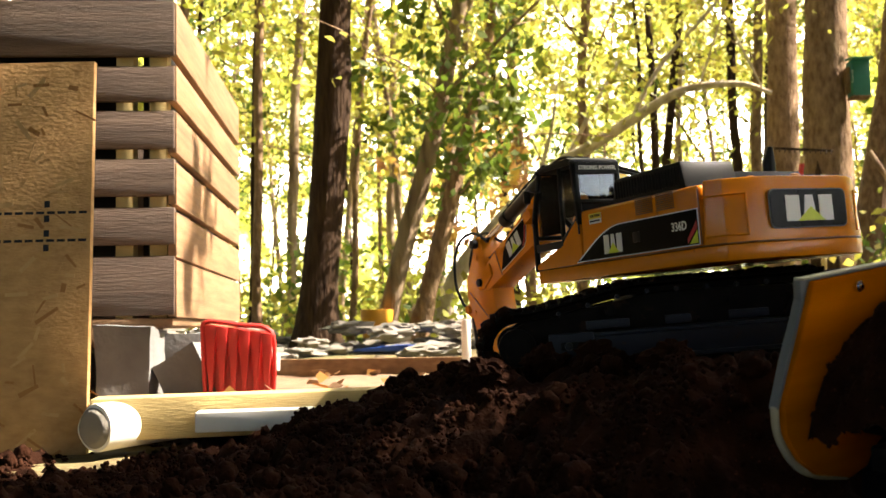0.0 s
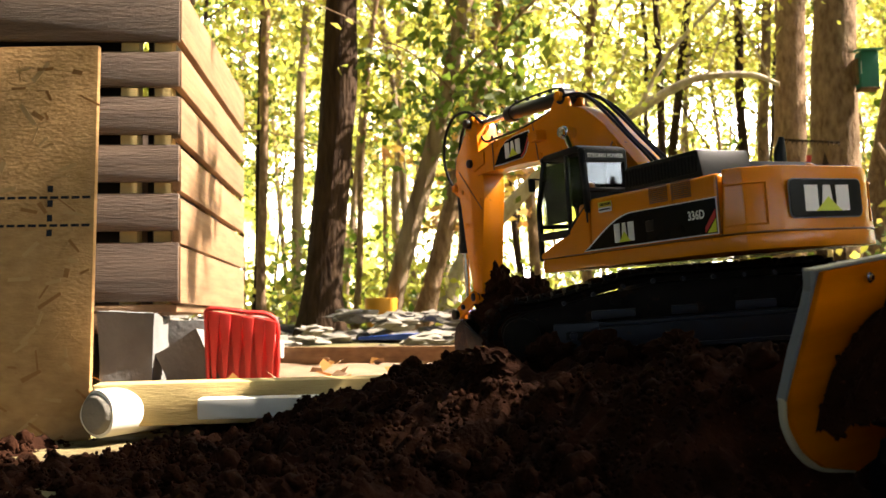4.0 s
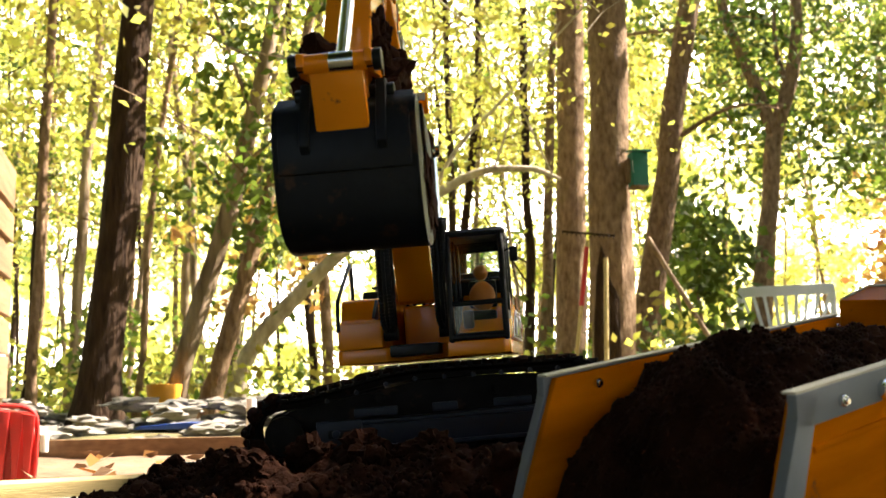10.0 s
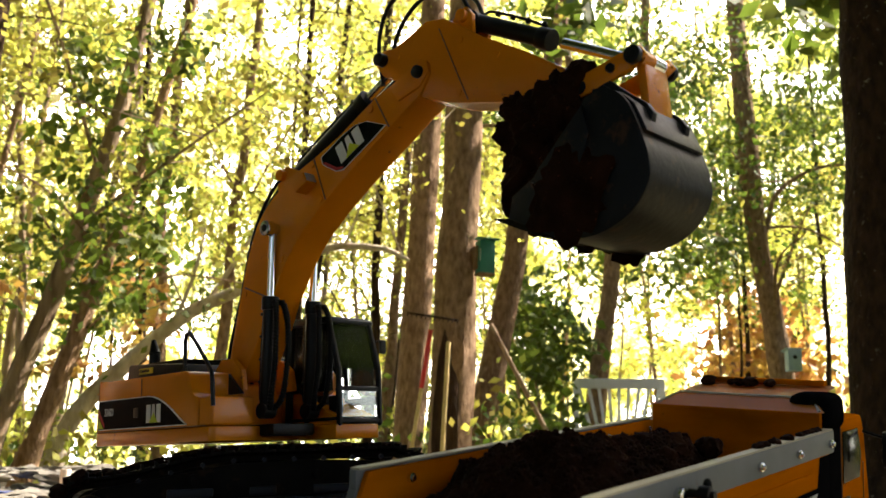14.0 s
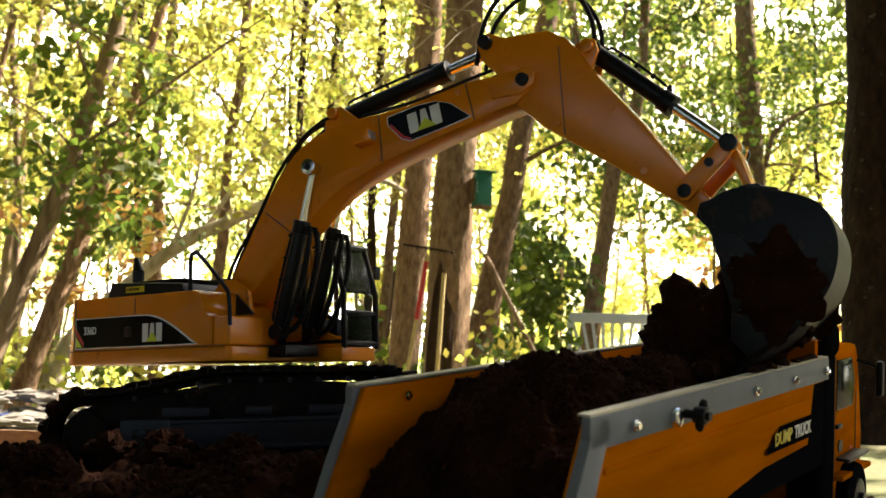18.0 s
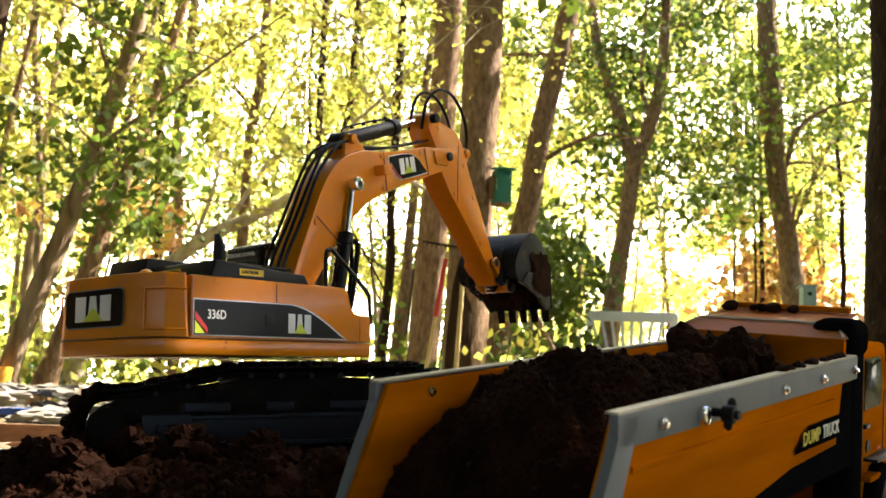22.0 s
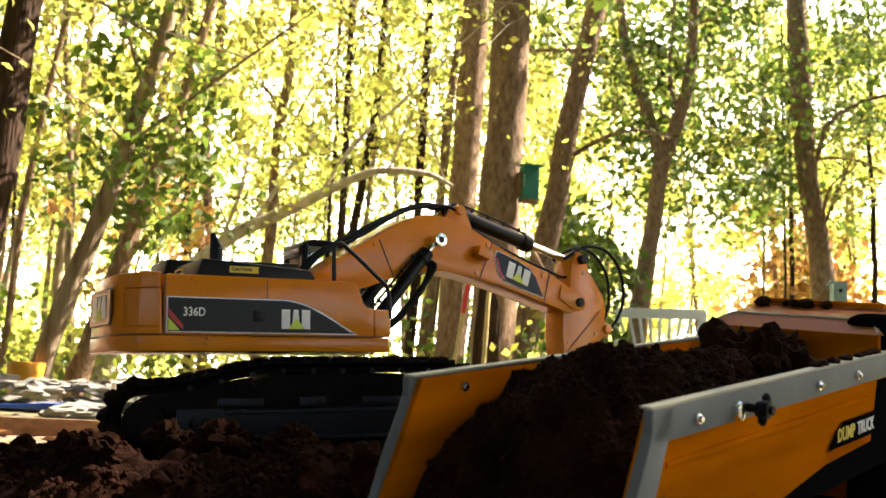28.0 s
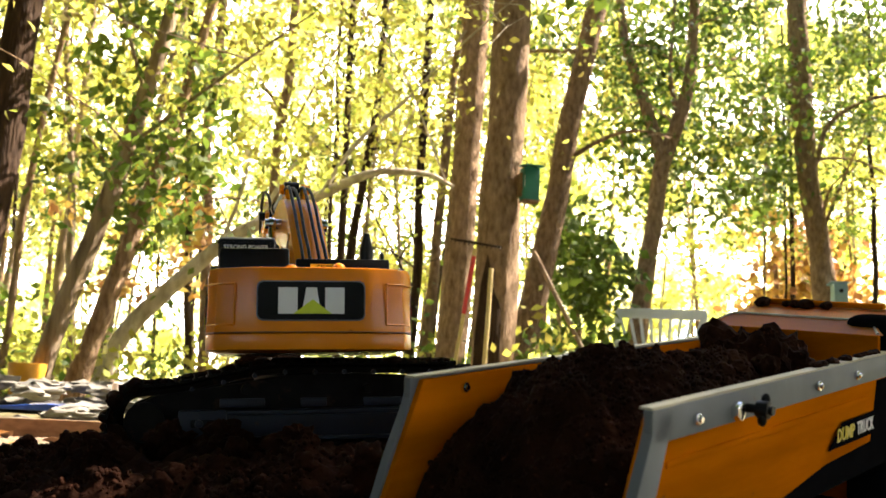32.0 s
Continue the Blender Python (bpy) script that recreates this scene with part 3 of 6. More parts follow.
for sx in (-0.03, 0.045):
    part("swivel_bolt", cyl((sx, -0.064, -0.024), (sx, -0.064, -0.004), 0.003, n=10), CHROME, excavator)

# upper body: x ahead, y to the machine's left
HW = 0.108
plan = [(0.066, -HW + 0.002), (0.071, -HW + 0.008), (0.071, -0.045), (0.062, -0.030), (0.062, 0.030), (0.071, 0.036), (0.118, 0.036), (0.118, HW - 0.006), (0.112, HW), (-0.206, HW), (-0.228, HW - 0.010), (-0.243, HW - 0.036), (-0.2475, 0.055), (-0.2475, -0.055), (-0.243, -HW + 0.036), (-0.228, -HW + 0.010), (-0.206, -HW)]
bm = bmesh.new()
f = bm.faces.new([bm.verts.new((x, y, 0.0)) for x, y in plan])
ext = bmesh.ops.extrude_face_region(bm, geom=[f])
bmesh.ops.translate(bm, vec=(0, 0, 0.017), verts=[v for v in ext["geom"] if isinstance(v, bmesh.types.BMVert)])
bmesh.ops.recalc_face_normals(bm, faces=bm.faces)
bevel(bm, 0.002, 2)
upper = part("upper_body", bm, YELLOW, excavator, "glossy yellow-orange painted revolving deck")


def deck_block(pts, z0, z1, bev, name, material, label="", top_in=0.0):
    b = bmesh.new()
    face = b.faces.new([b.verts.new((x, y, z0)) for x, y in pts])
    e = bmesh.ops.extrude_face_region(b, geom=[face])
    top = [v for v in e["geom"] if isinstance(v, bmesh.types.BMVert)]
    bmesh.ops.translate(b, vec=(0, 0, z1 - z0), verts=top)
    if top_in:
        c = sum((v.co for v in top), Vector()) / len(top)
        for v in top:
            d = v.co - c
            v.co.x -= math.copysign(min(abs(d.x), top_in), d.x)
            v.co.y -= math.copysign(min(abs(d.y), top_in), d.y)
    bmesh.ops.recalc_face_normals(b, faces=b.faces)
    bevel(b, bev, 3)
    return part(name, b, material, upper, label)


cw = [(-0.2035, HW - 0.001), (-0.207, HW), (-0.228, HW - 0.010), (-0.2425, HW - 0.036), (-0.2465, 0.055), (-0.2465, -0.055), (-0.2425, -HW + 0.036), (-0.228, -HW + 0.010), (-0.207, -HW), (-0.2035, -HW + 0.001)]
deck_block(cw, 0.0178, 0.085, 0.008, "counterweight", YELLOW, "rounded glossy yellow-orange counterweight", 0.003)
part("side_housing", prism([(-0.2025, 0.0178), (0.046, 0.0178), (0.046, 0.0515), (0.038, 0.0530), (0.033, 0.0570), (0.030, 0.0640), (0.026, 0.0770), (0.021, 0.0820), (0.014, 0.0832), (-0.2025, 0.0832)], -HW, -0.040, 0.003), YELLOW, upper, "yellow-orange engine housing with a printed panel")
deck_block([(0.0705, -HW + 0.004), (0.0705, -0.048), (0.0470, -0.048), (0.0470, -HW + 0.001)], 0.0178, 0.0510, 0.003, "tool_box", YELLOW, "yellow-orange front tool box step")
part("bracket_cover", prism([(0.036, 0.0545), (0.066, 0.0545), (0.036, 0.0800)], -0.062, -0.058, 0.0012), BLACK, upper, "black triangular cover beside the boom foot")
deck_block([(0.012, HW), (-0.2025, HW), (-0.2025, 0.040), (0.012, 0.040)], 0.0178, 0.083, 0.006, "side_housing", YELLOW, "yellow-orange side housing with louvres", 0.001)
deck_block([(0.010, 0.036), (-0.202, 0.036), (-0.202, -0.036), (-0.02, -0.036), (0.010, -0.030)], 0.0178, 0.070, 0.004, "centre_housing", YELLOW, "yellow-orange centre deck")
# slanted skirt under the cab
part("cab_skirt", prism([(0.012, 0.0178), (0.117, 0.0178), (0.1165, 0.024), (0.055, 0.045), (0.020, 0.074), (0.012, 0.079)], 0.048, HW, 0.002), YELLOW, upper, "slanted yellow-orange skirt below the cab")
# seams and groove lines
for side in (-1, 1):
    part("seam_line", box(0.27, 0.0008, 0.0012, (-0.070, side * (HW + 0.0002), 0.0180)), YELLOW_DARK, upper)
part("seam_line", box(0.0012, 0.0008, 0.060, (-0.088, -HW - 0.0002, 0.050)), YELLOW_DARK, upper)
part("seam_line", box(0.0012, 0.0008, 0.060, (-0.2030, -HW - 0.0002, 0.050)), YELLOW_DARK, upper)
part("seam_line", box(0.0012, 0.0008, 0.060, (-0.2030, HW + 0.0002, 0.050)), YELLOW_DARK, upper)
# printed side panels
XD, XT, ZL, ZH = -0.2010, 0.0241, 0.0200, 0.0585
for side in (-1, 1):
    arc = [(XT - (XT + 0.075) * k, ZL + (ZH - ZL) * math.sin(min(1, k * 1.05) * math.pi / 2) ** 1.1) for k in [i / 12 for i in range(13)]]
    outline = [(XD, ZL), (XT, ZL)] + arc[1:] + [(XD, ZH)]
    y = side * (HW + 0.0002)
    edge = bmesh.new()
    prism(outline, y, y + side * 0.0006, into=edge)
    part("panel_border", edge, WHITE, upper, "thin silver border of the printed panel", smooth=False)
    inner = [(x + (0.0015 if x < -0.1 else -0.0025), max(ZL + 0.0012, min(ZH - 0.0012, z - 0.0012 if z > ZL + 0.002 else z + 0.0012))) for x, z in outline]
    part("printed_panel", prism(inner, y + side * 0.0005, y + side * 0.0011), DECAL_BLACK, upper, "glossy black printed side panel", smooth=False)
    yy = y + side * 0.0013
    part("red_stripe", prism([(XD + 0.002, 0.046), (XD + 0.002, 0.038), (XD + 0.018, 0.0225), (XD + 0.018, 0.028)], yy - side * 0.0002, yy + side * 0.0003), RED, upper, smooth=False)
    part("lime_corner", prism([(XD + 0.002, 0.036), (XD + 0.002, 0.0222), (XD + 0.015, 0.0222)], yy - side * 0.0002, yy + side * 0.0003), LIME, upper, smooth=False)
    emblem(upper, face_y(-0.054, yy, 0.0365, side), 0.036, 0.022)
    lettering("336D", 0.0135, face_y(-0.171, yy, 0.0420, side) @ Matrix.Diagonal((0.82, 1, 1, 1)), WHITE, upper, bold=0.0002)
    part("latch", box(0.013, 0.002, 0.012, (-0.098, side * (HW + 0.0012), 0.039), 0.001), BLACK, upper, "black door latch")
# rear plate
pl = pose(-0.2468, 0, 0.0500, 90, 0, -90)
PW, PH = 0.0552, 0.0205
rr = [(sx * (PW - 0.006 + 0.006 * math.cos(a)), sy * (PH - 0.006 + 0.006 * math.sin(a))) for sx, sy, aa in ((1, 1, (0, 45, 90)), (-1, 1, (90, 45, 0)), (-1, -1, (0, 45, 90)), (1, -1, (90, 45, 0))) for a in [radians(q) for q in aa]]
part("plate_border", flat(rr, pl, 0.0010), GREY_TRIM, upper, "silver border of the rear plate", smooth=False)
part("rear_plate", flat([(x * 0.975, y * 0.94) for x, y in rr], pl @ pose(0, 0, 0.0008), 0.0010), DECAL_BLACK, upper, "glossy black rear name plate", smooth=False)
emblem(upper, pl @ pose(0, 0, 0.0020), 0.070, 0.027)
for sy in (-1, 1):
    for z in (0.026, 0.068):
        part("recess_edge", tube([(-0.2075, sy * (HW - 0.0005), z), (-0.228, sy * (HW - 0.0110), z), (-0.2395, sy * (HW - 0.030), z)], 0.0011, 6), YELLOW, upper)
    part("recess_edge", tube([(-0.2395, sy * (HW - 0.030), 0.026), (-0.2395, sy * (HW - 0.030), 0.068)], 0.0011, 6), YELLOW, upper)
part("groove_line", tube([(-0.204, -HW, 0.0180), (-0.228, -HW + 0.010, 0.0180), (-0.2425, -HW + 0.036, 0.0180), (-0.2468, -0.055, 0.0180), (-0.2468, 0.055, 0.0180), (-0.2425, HW - 0.036, 0.0180), (-0.228, HW - 0.010, 0.0180), (-0.204, HW, 0.0180)], 0.0009, 6), YELLOW_DARK, upper)
# hoods and roof things
part("engine_hood", join(prism([(-0.165, 0.083), (-0.02, 0.083), (-0.028, 0.096), (-0.158, 0.104)], -0.090, 0.015, 0.003), box(0.11, 0.08, 0.003, (-0.095, -0.04, 0.102), 0.001)), BLACK, upper, "matte black engine hood")
hood = part("radiator_hood", prism([(-0.175, 0.083), (-0.045, 0.083), (-0.050, 0.112), (-0.168, 0.114)], 0.022, 0.098, 0.004), BLACK, upper, "ribbed black radiator hood")
for k in range(22):
    part("hood_rib", box(0.0022, 0.0016, 0.020, (-0.165 + k * 0.0053, 0.0985, 0.098), 0.0005, 1), BLACK, hood)
for k in range(9):
    for j in range(2):
        part("louvre", box(0.030, 0.0012, 0.0016, (-0.150 + j * 0.036, HW + 0.0002, 0.064 + k * 0.0022), 0.0004, 1), YELLOW_DARK, upper)
part("exhaust_pipe", join(join(cyl((-0.135, -0.066, 0.084), (-0.135, -0.066, 0.118), 0.0076, n=18), cyl((-0.135, -0.066, 0.118), (-0.1395, -0.066, 0.136), 0.0076, 0.0030, n=18)), cyl((-0.135, -0.066, 0.084), (-0.135, -0.066, 0.104), 0.0090, n=18, bev=0.001)), BLACK, upper, "short black exhaust pipe with a slanted tip")
part("caution_label", box(0.034, 0.0008, 0.0075, (-0.110, -0.0910, 0.0925), m=pose(0, 0, 0)), LABEL_YELLOW, upper, "yellow caution label")
lettering("CAUTION", 0.0052, pose(-0.113, -0.0918, 0.0925, 90, 0, 0), BLACK, upper, bold=0.0001)
cl = pose(-0.1640, -0.018, 0.0935, 90, 0, -90)
part("caution_label", flat([(-0.017, -0.0035), (0.017, -0.0035), (0.017, 0.0035), (-0.017, 0.0035)], cl, 0.0008), LABEL_YELLOW, upper, "yellow caution label")
lettering("CAUTION", 0.0052, cl @ pose(0.002, 0, 0.0010), BLACK, upper, bold=0.0001)
cs = face_y(-0.022, HW + 0.0004, 0.070, 1)
part("caution_label", flat([(-0.012, -0.0062), (0.012, -0.0062), (0.012, 0.0062), (-0.012, 0.0062)], cs, 0.0006), WHITE, upper, "white and yellow caution label")
part("label_band", flat([(-0.012, -0.0005), (0.012, -0.0005), (0.012, 0.0062), (-0.012, 0.0062)], cs @ pose(0, 0, 0.0004), 0.0006), LABEL_YELLOW, upper)
lettering("CAUTION", 0.0042, cs @ pose(0.001, 0.0028, 0.0012), BLACK, upper, bold=0.0001)
part("label_bar", flat([(-0.010, -0.0040), (0.010, -0.0040), (0.010, -0.0022), (-0.010, -0.0022)], cs @ pose(0, 0, 0.0010), 0.0004), BLACK, upper)
for x, y in ((-0.19, 0.02), (-0.205, -0.03)):
    part("lifting_knob", lump(0.0075, 2, (1, 1, 0.8), 0.05, 1, 2, (x, y, 0.088)), YELLOW, upper)
for pts in ([(-0.002, -0.098, 0.080), (-0.002, -0.098, 0.122), (0.004, -0.098, 0.128), (0.012, -0.098, 0.126), (0.058, -0.102, 0.086), (0.067, -0.103, 0.073), (0.070, -0.103, 0.040)],):
    part("hand_rail", tube(spline(pts, 5), 0.0026, 8), BLACK, upper, "bent black hand rail")
part("mirror", join(tube([(0.098, HW - 0.004, 0.118), (0.106, HW + 0.010, 0.122)], 0.0012, 6), box(0.004, 0.010, 0.018, (0.108, HW + 0.012, 0.114), 0.002)), BLACK, upper, "black rear-view mirror")
for y in (-0.036, 0.036):
    part("boom_bracket", prism([(-0.022, 0.060), (0.045, 0.060), (0.040, 0.085), (0.020, 0.100), (-0.004, 0.100), (-0.020, 0.085)], y - 0.004 - 0.007, y + 0.004 - 0.007, 0.002), YELLOW, upper, "yellow-orange boom mounting bracket")
part("slew_deck_front", box(0.055, 0.060, 0.014, (0.066, -0.007, 0.012), 0.003), BLACK, upper)
# cab
CX0, CX1, CY0, CY1, CZ0, CZ1 = 0.014, 0.117, 0.042, 0.1085, 0.018, 0.150
cab = bmesh.new()


def strut(a, b, w=0.0045, into=None):
    a, b = Vector(a), Vector(b)
    d = b - a
    return box(w, w, d.length + w * 0.8, (0, 0, 0), w * 0.3, 1, m=Matrix.Translation((a + b) / 2) @ d.to_track_quat("Z", "Y").to_matrix().to_4x4(), into=into)


roof_z = CZ1
for y in (CY0, CY1 - 0.003):
    strut((CX1, y, CZ0), (CX1 - 0.001, y, 0.085), 0.007, into=cab)
    strut((CX1 - 0.001, y, 0.085), (CX1 - 0.020, y, roof_z - 0.006), 0.007, into=cab)
    strut((CX0, y, 0.070 if y > 0.06 else CZ0), (CX0 + 0.004, y, roof_z - 0.006), 0.009, into=cab)
    strut((0.052, y, 0.045 if y > 0.06 else CZ0), (0.050, y, roof_z - 0.006), 0.006, into=cab)
    strut((CX0, y, 0.077), (0.052, y, 0.052), 0.005, into=cab)
for x in (CX0 + 0.004, CX1 - 0.020):
    strut((x, CY0, roof_z - 0.006), (x, CY1, roof_z - 0.006), 0.007, into=cab)
strut((CX1 - 0.001, CY0, 0.060), (CX1 - 0.001, CY1 - 0.003, 0.060), 0.006, into=cab)
strut((CX1, CY0, CZ0 + 0.003), (CX1, CY1 - 0.003, CZ0 + 0.003), 0.007, into=cab)
strut((CX0, CY0, 0.095), (CX0, CY1, 0.095), 0.006, into=cab)
box(0.003, CY1 - CY0, 0.040, (CX0, (CY0 + CY1) / 2, 0.075), into=cab)
part("cab_frame", cab, BLACK, upper, "black cab frame with open window holes")
part("cab_roof", prism([(CX0 - 0.001, roof_z - 0.008), (CX1 - 0.017, roof_z - 0.008), (CX1 - 0.022, roof_z), (CX0 + 0.012, roof_z + 0.002), (CX0 + 0.001, roof_z - 0.002)], CY0 - 0.003, CY1 + 0.001, 0.0025), BLACK, upper, "rounded black cab roof")
lettering("STRONG POWER", 0.0072, pose(CX0 - 0.0035, (CY0 + CY1) / 2, roof_z - 0.013, 90, 0, -90), WHITE, upper, bold=0.00015)
part("roof_band", box(0.002, 0.062, 0.014, (CX0 - 0.0015, (CY0 + CY1) / 2, roof_z - 0.013), 0.0006), BLACK, upper)
part("cab_door_sill", box(0.060, 0.003, 0.010, (0.084, CY1 - 0.002, 0.046), 0.001), BLACK, upper)
part("cab_floor", box(0.100, 0.064, 0.004, (0.066, 0.075, 0.024)), BLACK, upper)
for nm, sx, sy, sz, c in (("windscreen", 0.001, 0.058, 0.060, (CX1 - 0.010, 0.074, 0.113)), ("front_lower_pane", 0.001, 0.058, 0.036, (CX1 - 0.001, 0.074, 0.040)), ("rear_window", 0.001, 0.056, 0.034, (CX0 + 0.002, 0.074, 0.120)),
                          ("side_window", 0.030, 0.001, 0.060, (0.032, CY1 - 0.002, 0.108)), ("door_window", 0.050, 0.001, 0.075, (0.080, CY1 - 0.002, 0.098)), ("right_window", 0.085, 0.001, 0.085, (0.062, CY0, 0.100))):
    bmw = box(sx, sy, sz, c)
    if nm == "windscreen":
        bmw.transform(Matrix.Translation(c) @ pose(0, 0, 0, 0, -16, 0) @ Matrix.Translation([-v for v in c]))
    w = part(nm, bmw, GLASS, upper, "clear cab pane")
    w.visible_shadow = False
part("seat", join(box(0.030, 0.034, 0.012, (0.048, 0.075, 0.048), 0.003), box(0.010, 0.034, 0.045, (0.034, 0.075, 0.070), 0.003)), BLACK, upper, "black operator seat")
doll = bmesh.new()
lump(0.015, 1, (0.8, 1.1, 1.25), 0.05, 1, 3, (0.047, 0.075, 0.072), into=doll)
lump(0.009, 2, (1, 1, 1.1), 0.03, 1, 2, (0.049, 0.075, 0.101), into=doll)
part("figurine", doll, VEST, upper, "orange plastic operator figurine")
part("control_console", box(0.016, 0.012, 0.022, (0.088, 0.060, 0.042), 0.003), BLACK, upper)

# boom, stick and bucket; pivots in the upper body's space
BP = Vector((0.0092, -0.007, 0.0872))
LB = 0.436
ROD_B, CYL_B = (0.167, 0.068), (0.216, 0.109)
CYL_BASE = (0.074, 0.034)
TOP_S, K_S, S_S, CYL_S = (-0.066, 0.010), (0.218, 0.000), (0.252, -0.005), (0.037, 0.066)
BW = 0.0235
boom_out = [(-0.016, 0.004), (-0.010, 0.014), (0.018, 0.032), (0.050, 0.052), (0.080, 0.070), (0.105, 0.085), (0.128, 0.0955), (0.150, 0.103), (0.165, 0.1048), (0.186, 0.1042), (0.2215, 0.0975), (0.269, 0.0765), (0.311, 0.0600), (0.378, 0.0405), (0.418, 0.0225), (0.444, 0.012), (0.451, 0.000),
            (0.444, -0.011), (0.4175, -0.017), (0.392, -0.010), (0.3605, -0.003), (0.3144, 0.008), (0.2754, 0.0163), (0.2356, 0.0236), (0.194, 0.0280), (0.170, 0.0270), (0.145, 0.0235), (0.101, 0.013), (0.070, 0.001), (0.033, -0.010), (0.000, -0.017), (-0.012, -0.010)]
boom = part("boom", prism(boom_out, -BW, BW, 0.0025), YELLOW, excavator, "curved glossy yellow-orange boom")
for y in (-1, 1):
    for x, z in ((0.074, 0.056), (0.262, 0.072), (0.150, 0.034), (0.242, 0.030), (0.365, 0.036)):
        part("boom_bolt", cyl((x, y * BW, z), (x, y * (BW + 0.0016), z), 0.0042, n=10), YELLOW, boom)
    part("rod_pin", join(cyl((ROD_B[0], y * BW, ROD_B[1]), (ROD_B[0], y * 0.040, ROD_B[1]), 0.0075, n=20), cyl((ROD_B[0], y * 0.032, ROD_B[1]), (ROD_B[0], y * 0.042, ROD_B[1]), 0.0095, n=20, bev=0.001)), CHROME, boom, "chrome cylinder eye")
    part("pin_cap", cyl((ROD_B[0], y * 0.042, ROD_B[1]), (ROD_B[0], y * 0.0425, ROD_B[1]), 0.0045, n=14), BLACK, boom)
    # printed plaque
    plaque = [(0.273, 0.0565), (0.277, 0.0655), (0.315, 0.0545), (0.338, 0.0445), (0.352, 0.0310), (0.366, 0.0020), (0.345, 0.0070), (0.2895, 0.0225), (0.281, 0.0310)]
    inner_p = [(0.318 + (x - 0.318) * 0.972, 0.034 + (z - 0.034) * 0.945) for x, z in plaque]
    part("plaque_border", prism(plaque, y * (BW + 0.0002), y * (BW + 0.0008)), WHITE, boom, "thin silver border", smooth=False)
    part("plaque", prism(inner_p, y * (BW + 0.0007), y * (BW + 0.0013)), DECAL_BLACK, boom, "black printed boom plaque", smooth=False)
    part("red_edge", prism([(0.2745, 0.0560), (0.2785, 0.0540), (0.2855, 0.0330), (0.2930, 0.0245), (0.2905, 0.0238), (0.2825, 0.0315)], y * (BW + 0.0012), y * (BW + 0.0017)), RED, boom, smooth=False)
    pm = Matrix.Translation((0.317, y * (BW + 0.0014), 0.0345)) @ pose(0, 0, 0, 0, 17, 0) @ face_y(0, 0, 0, y)
    emblem(boom, pm, 0.044, 0.023)
    lamp_m = Matrix.Translation((0.243, y * (BW + 0.009), 0.0575)) @ pose(0, 0, 0, 0, 17, 0)
    part("work_lamp", box(0.022, 0.018, 0.015, (0, 0, 0), 0.002, m=lamp_m), YELLOW, boom, "yellow work lamp housing")
    part("lamp_lens", box(0.002, 0.014, 0.011, (0.0115, 0, 0), 0.0006, m=lamp_m), LAMP, boom, "clear lamp lens")
    part("elbow_plate", prism([(0.400, 0.024), (0.446, 0.011), (0.452, 0), (0.445, -0.011), (0.425, -0.012), (0.396, 0.004)], y * BW, y * (BW + 0.003), 0.0008), YELLOW, boom)
    part("elbow_pin", cyl((LB, y * BW, 0), (LB, y * (BW + 0.008), 0), 0.007, n=18, bev=0.001), BLACK, boom, "black pin")
    part("cylinder_lug", prism([(0.188, 0.096), (0.202, 0.118), (0.216, 0.126), (0.228, 0.120), (0.246, 0.080)], y * 0.012 - 0.003, y * 0.012 + 0.003, 0.001), YELLOW, boom)
    part("lug_pin", cyl((CYL_B[0], y * 0.012, 0.117), (CYL_B[0], y * 0.022, 0.117), 0.007, n=16, bev=0.001), YELLOW, boom)
    part("weld_seam", tube([(0.080, y * (BW + 0.0003), 0.062), (0.103, y * (BW + 0.0003), 0.015)], 0.0011, 5), YELLOW_DARK, boom)
    part("weld_seam", tube([(0.269, y * (BW + 0.0003), 0.075), (0.247, y * (BW + 0.0003), 0.023)], 0.0011, 5), YELLOW_DARK, boom)
    part("weld_seam", tube([(0.378, y * (BW + 0.0003), 0.039), (0.367, y * (BW + 0.0003), -0.003)], 0.0011, 5), YELLOW_DARK, boom)
for k, y in enumerate((-0.015, -0.006, 0.006, 0.015)):
    b = tube(spline([(-0.03, y, 0.005 - 0.004 * k), (0.00, y, 0.036), (0.060, y, 0.068 + 0.003 * (k % 2)), (0.115, y, 0.101), (0.160, y, 0.117 + 0.004 * (k % 2)), (0.196, y, 0.120), (0.214, y, 0.115)], 5), 0.0023, 8)
    part("hydraulic_hose", b, RUBBER, boom, "ribbed black hydraulic hose")
for k, y in enumerate((-0.010, 0.010)):
    part("hydraulic_line", tube(spline([(0.245, y, 0.094), (0.31, y, 0.068), (0.38, y, 0.048), (0.420, y, 0.038), (0.440, y, 0.050)], 5), 0.002, 6), RUBBER, boom)

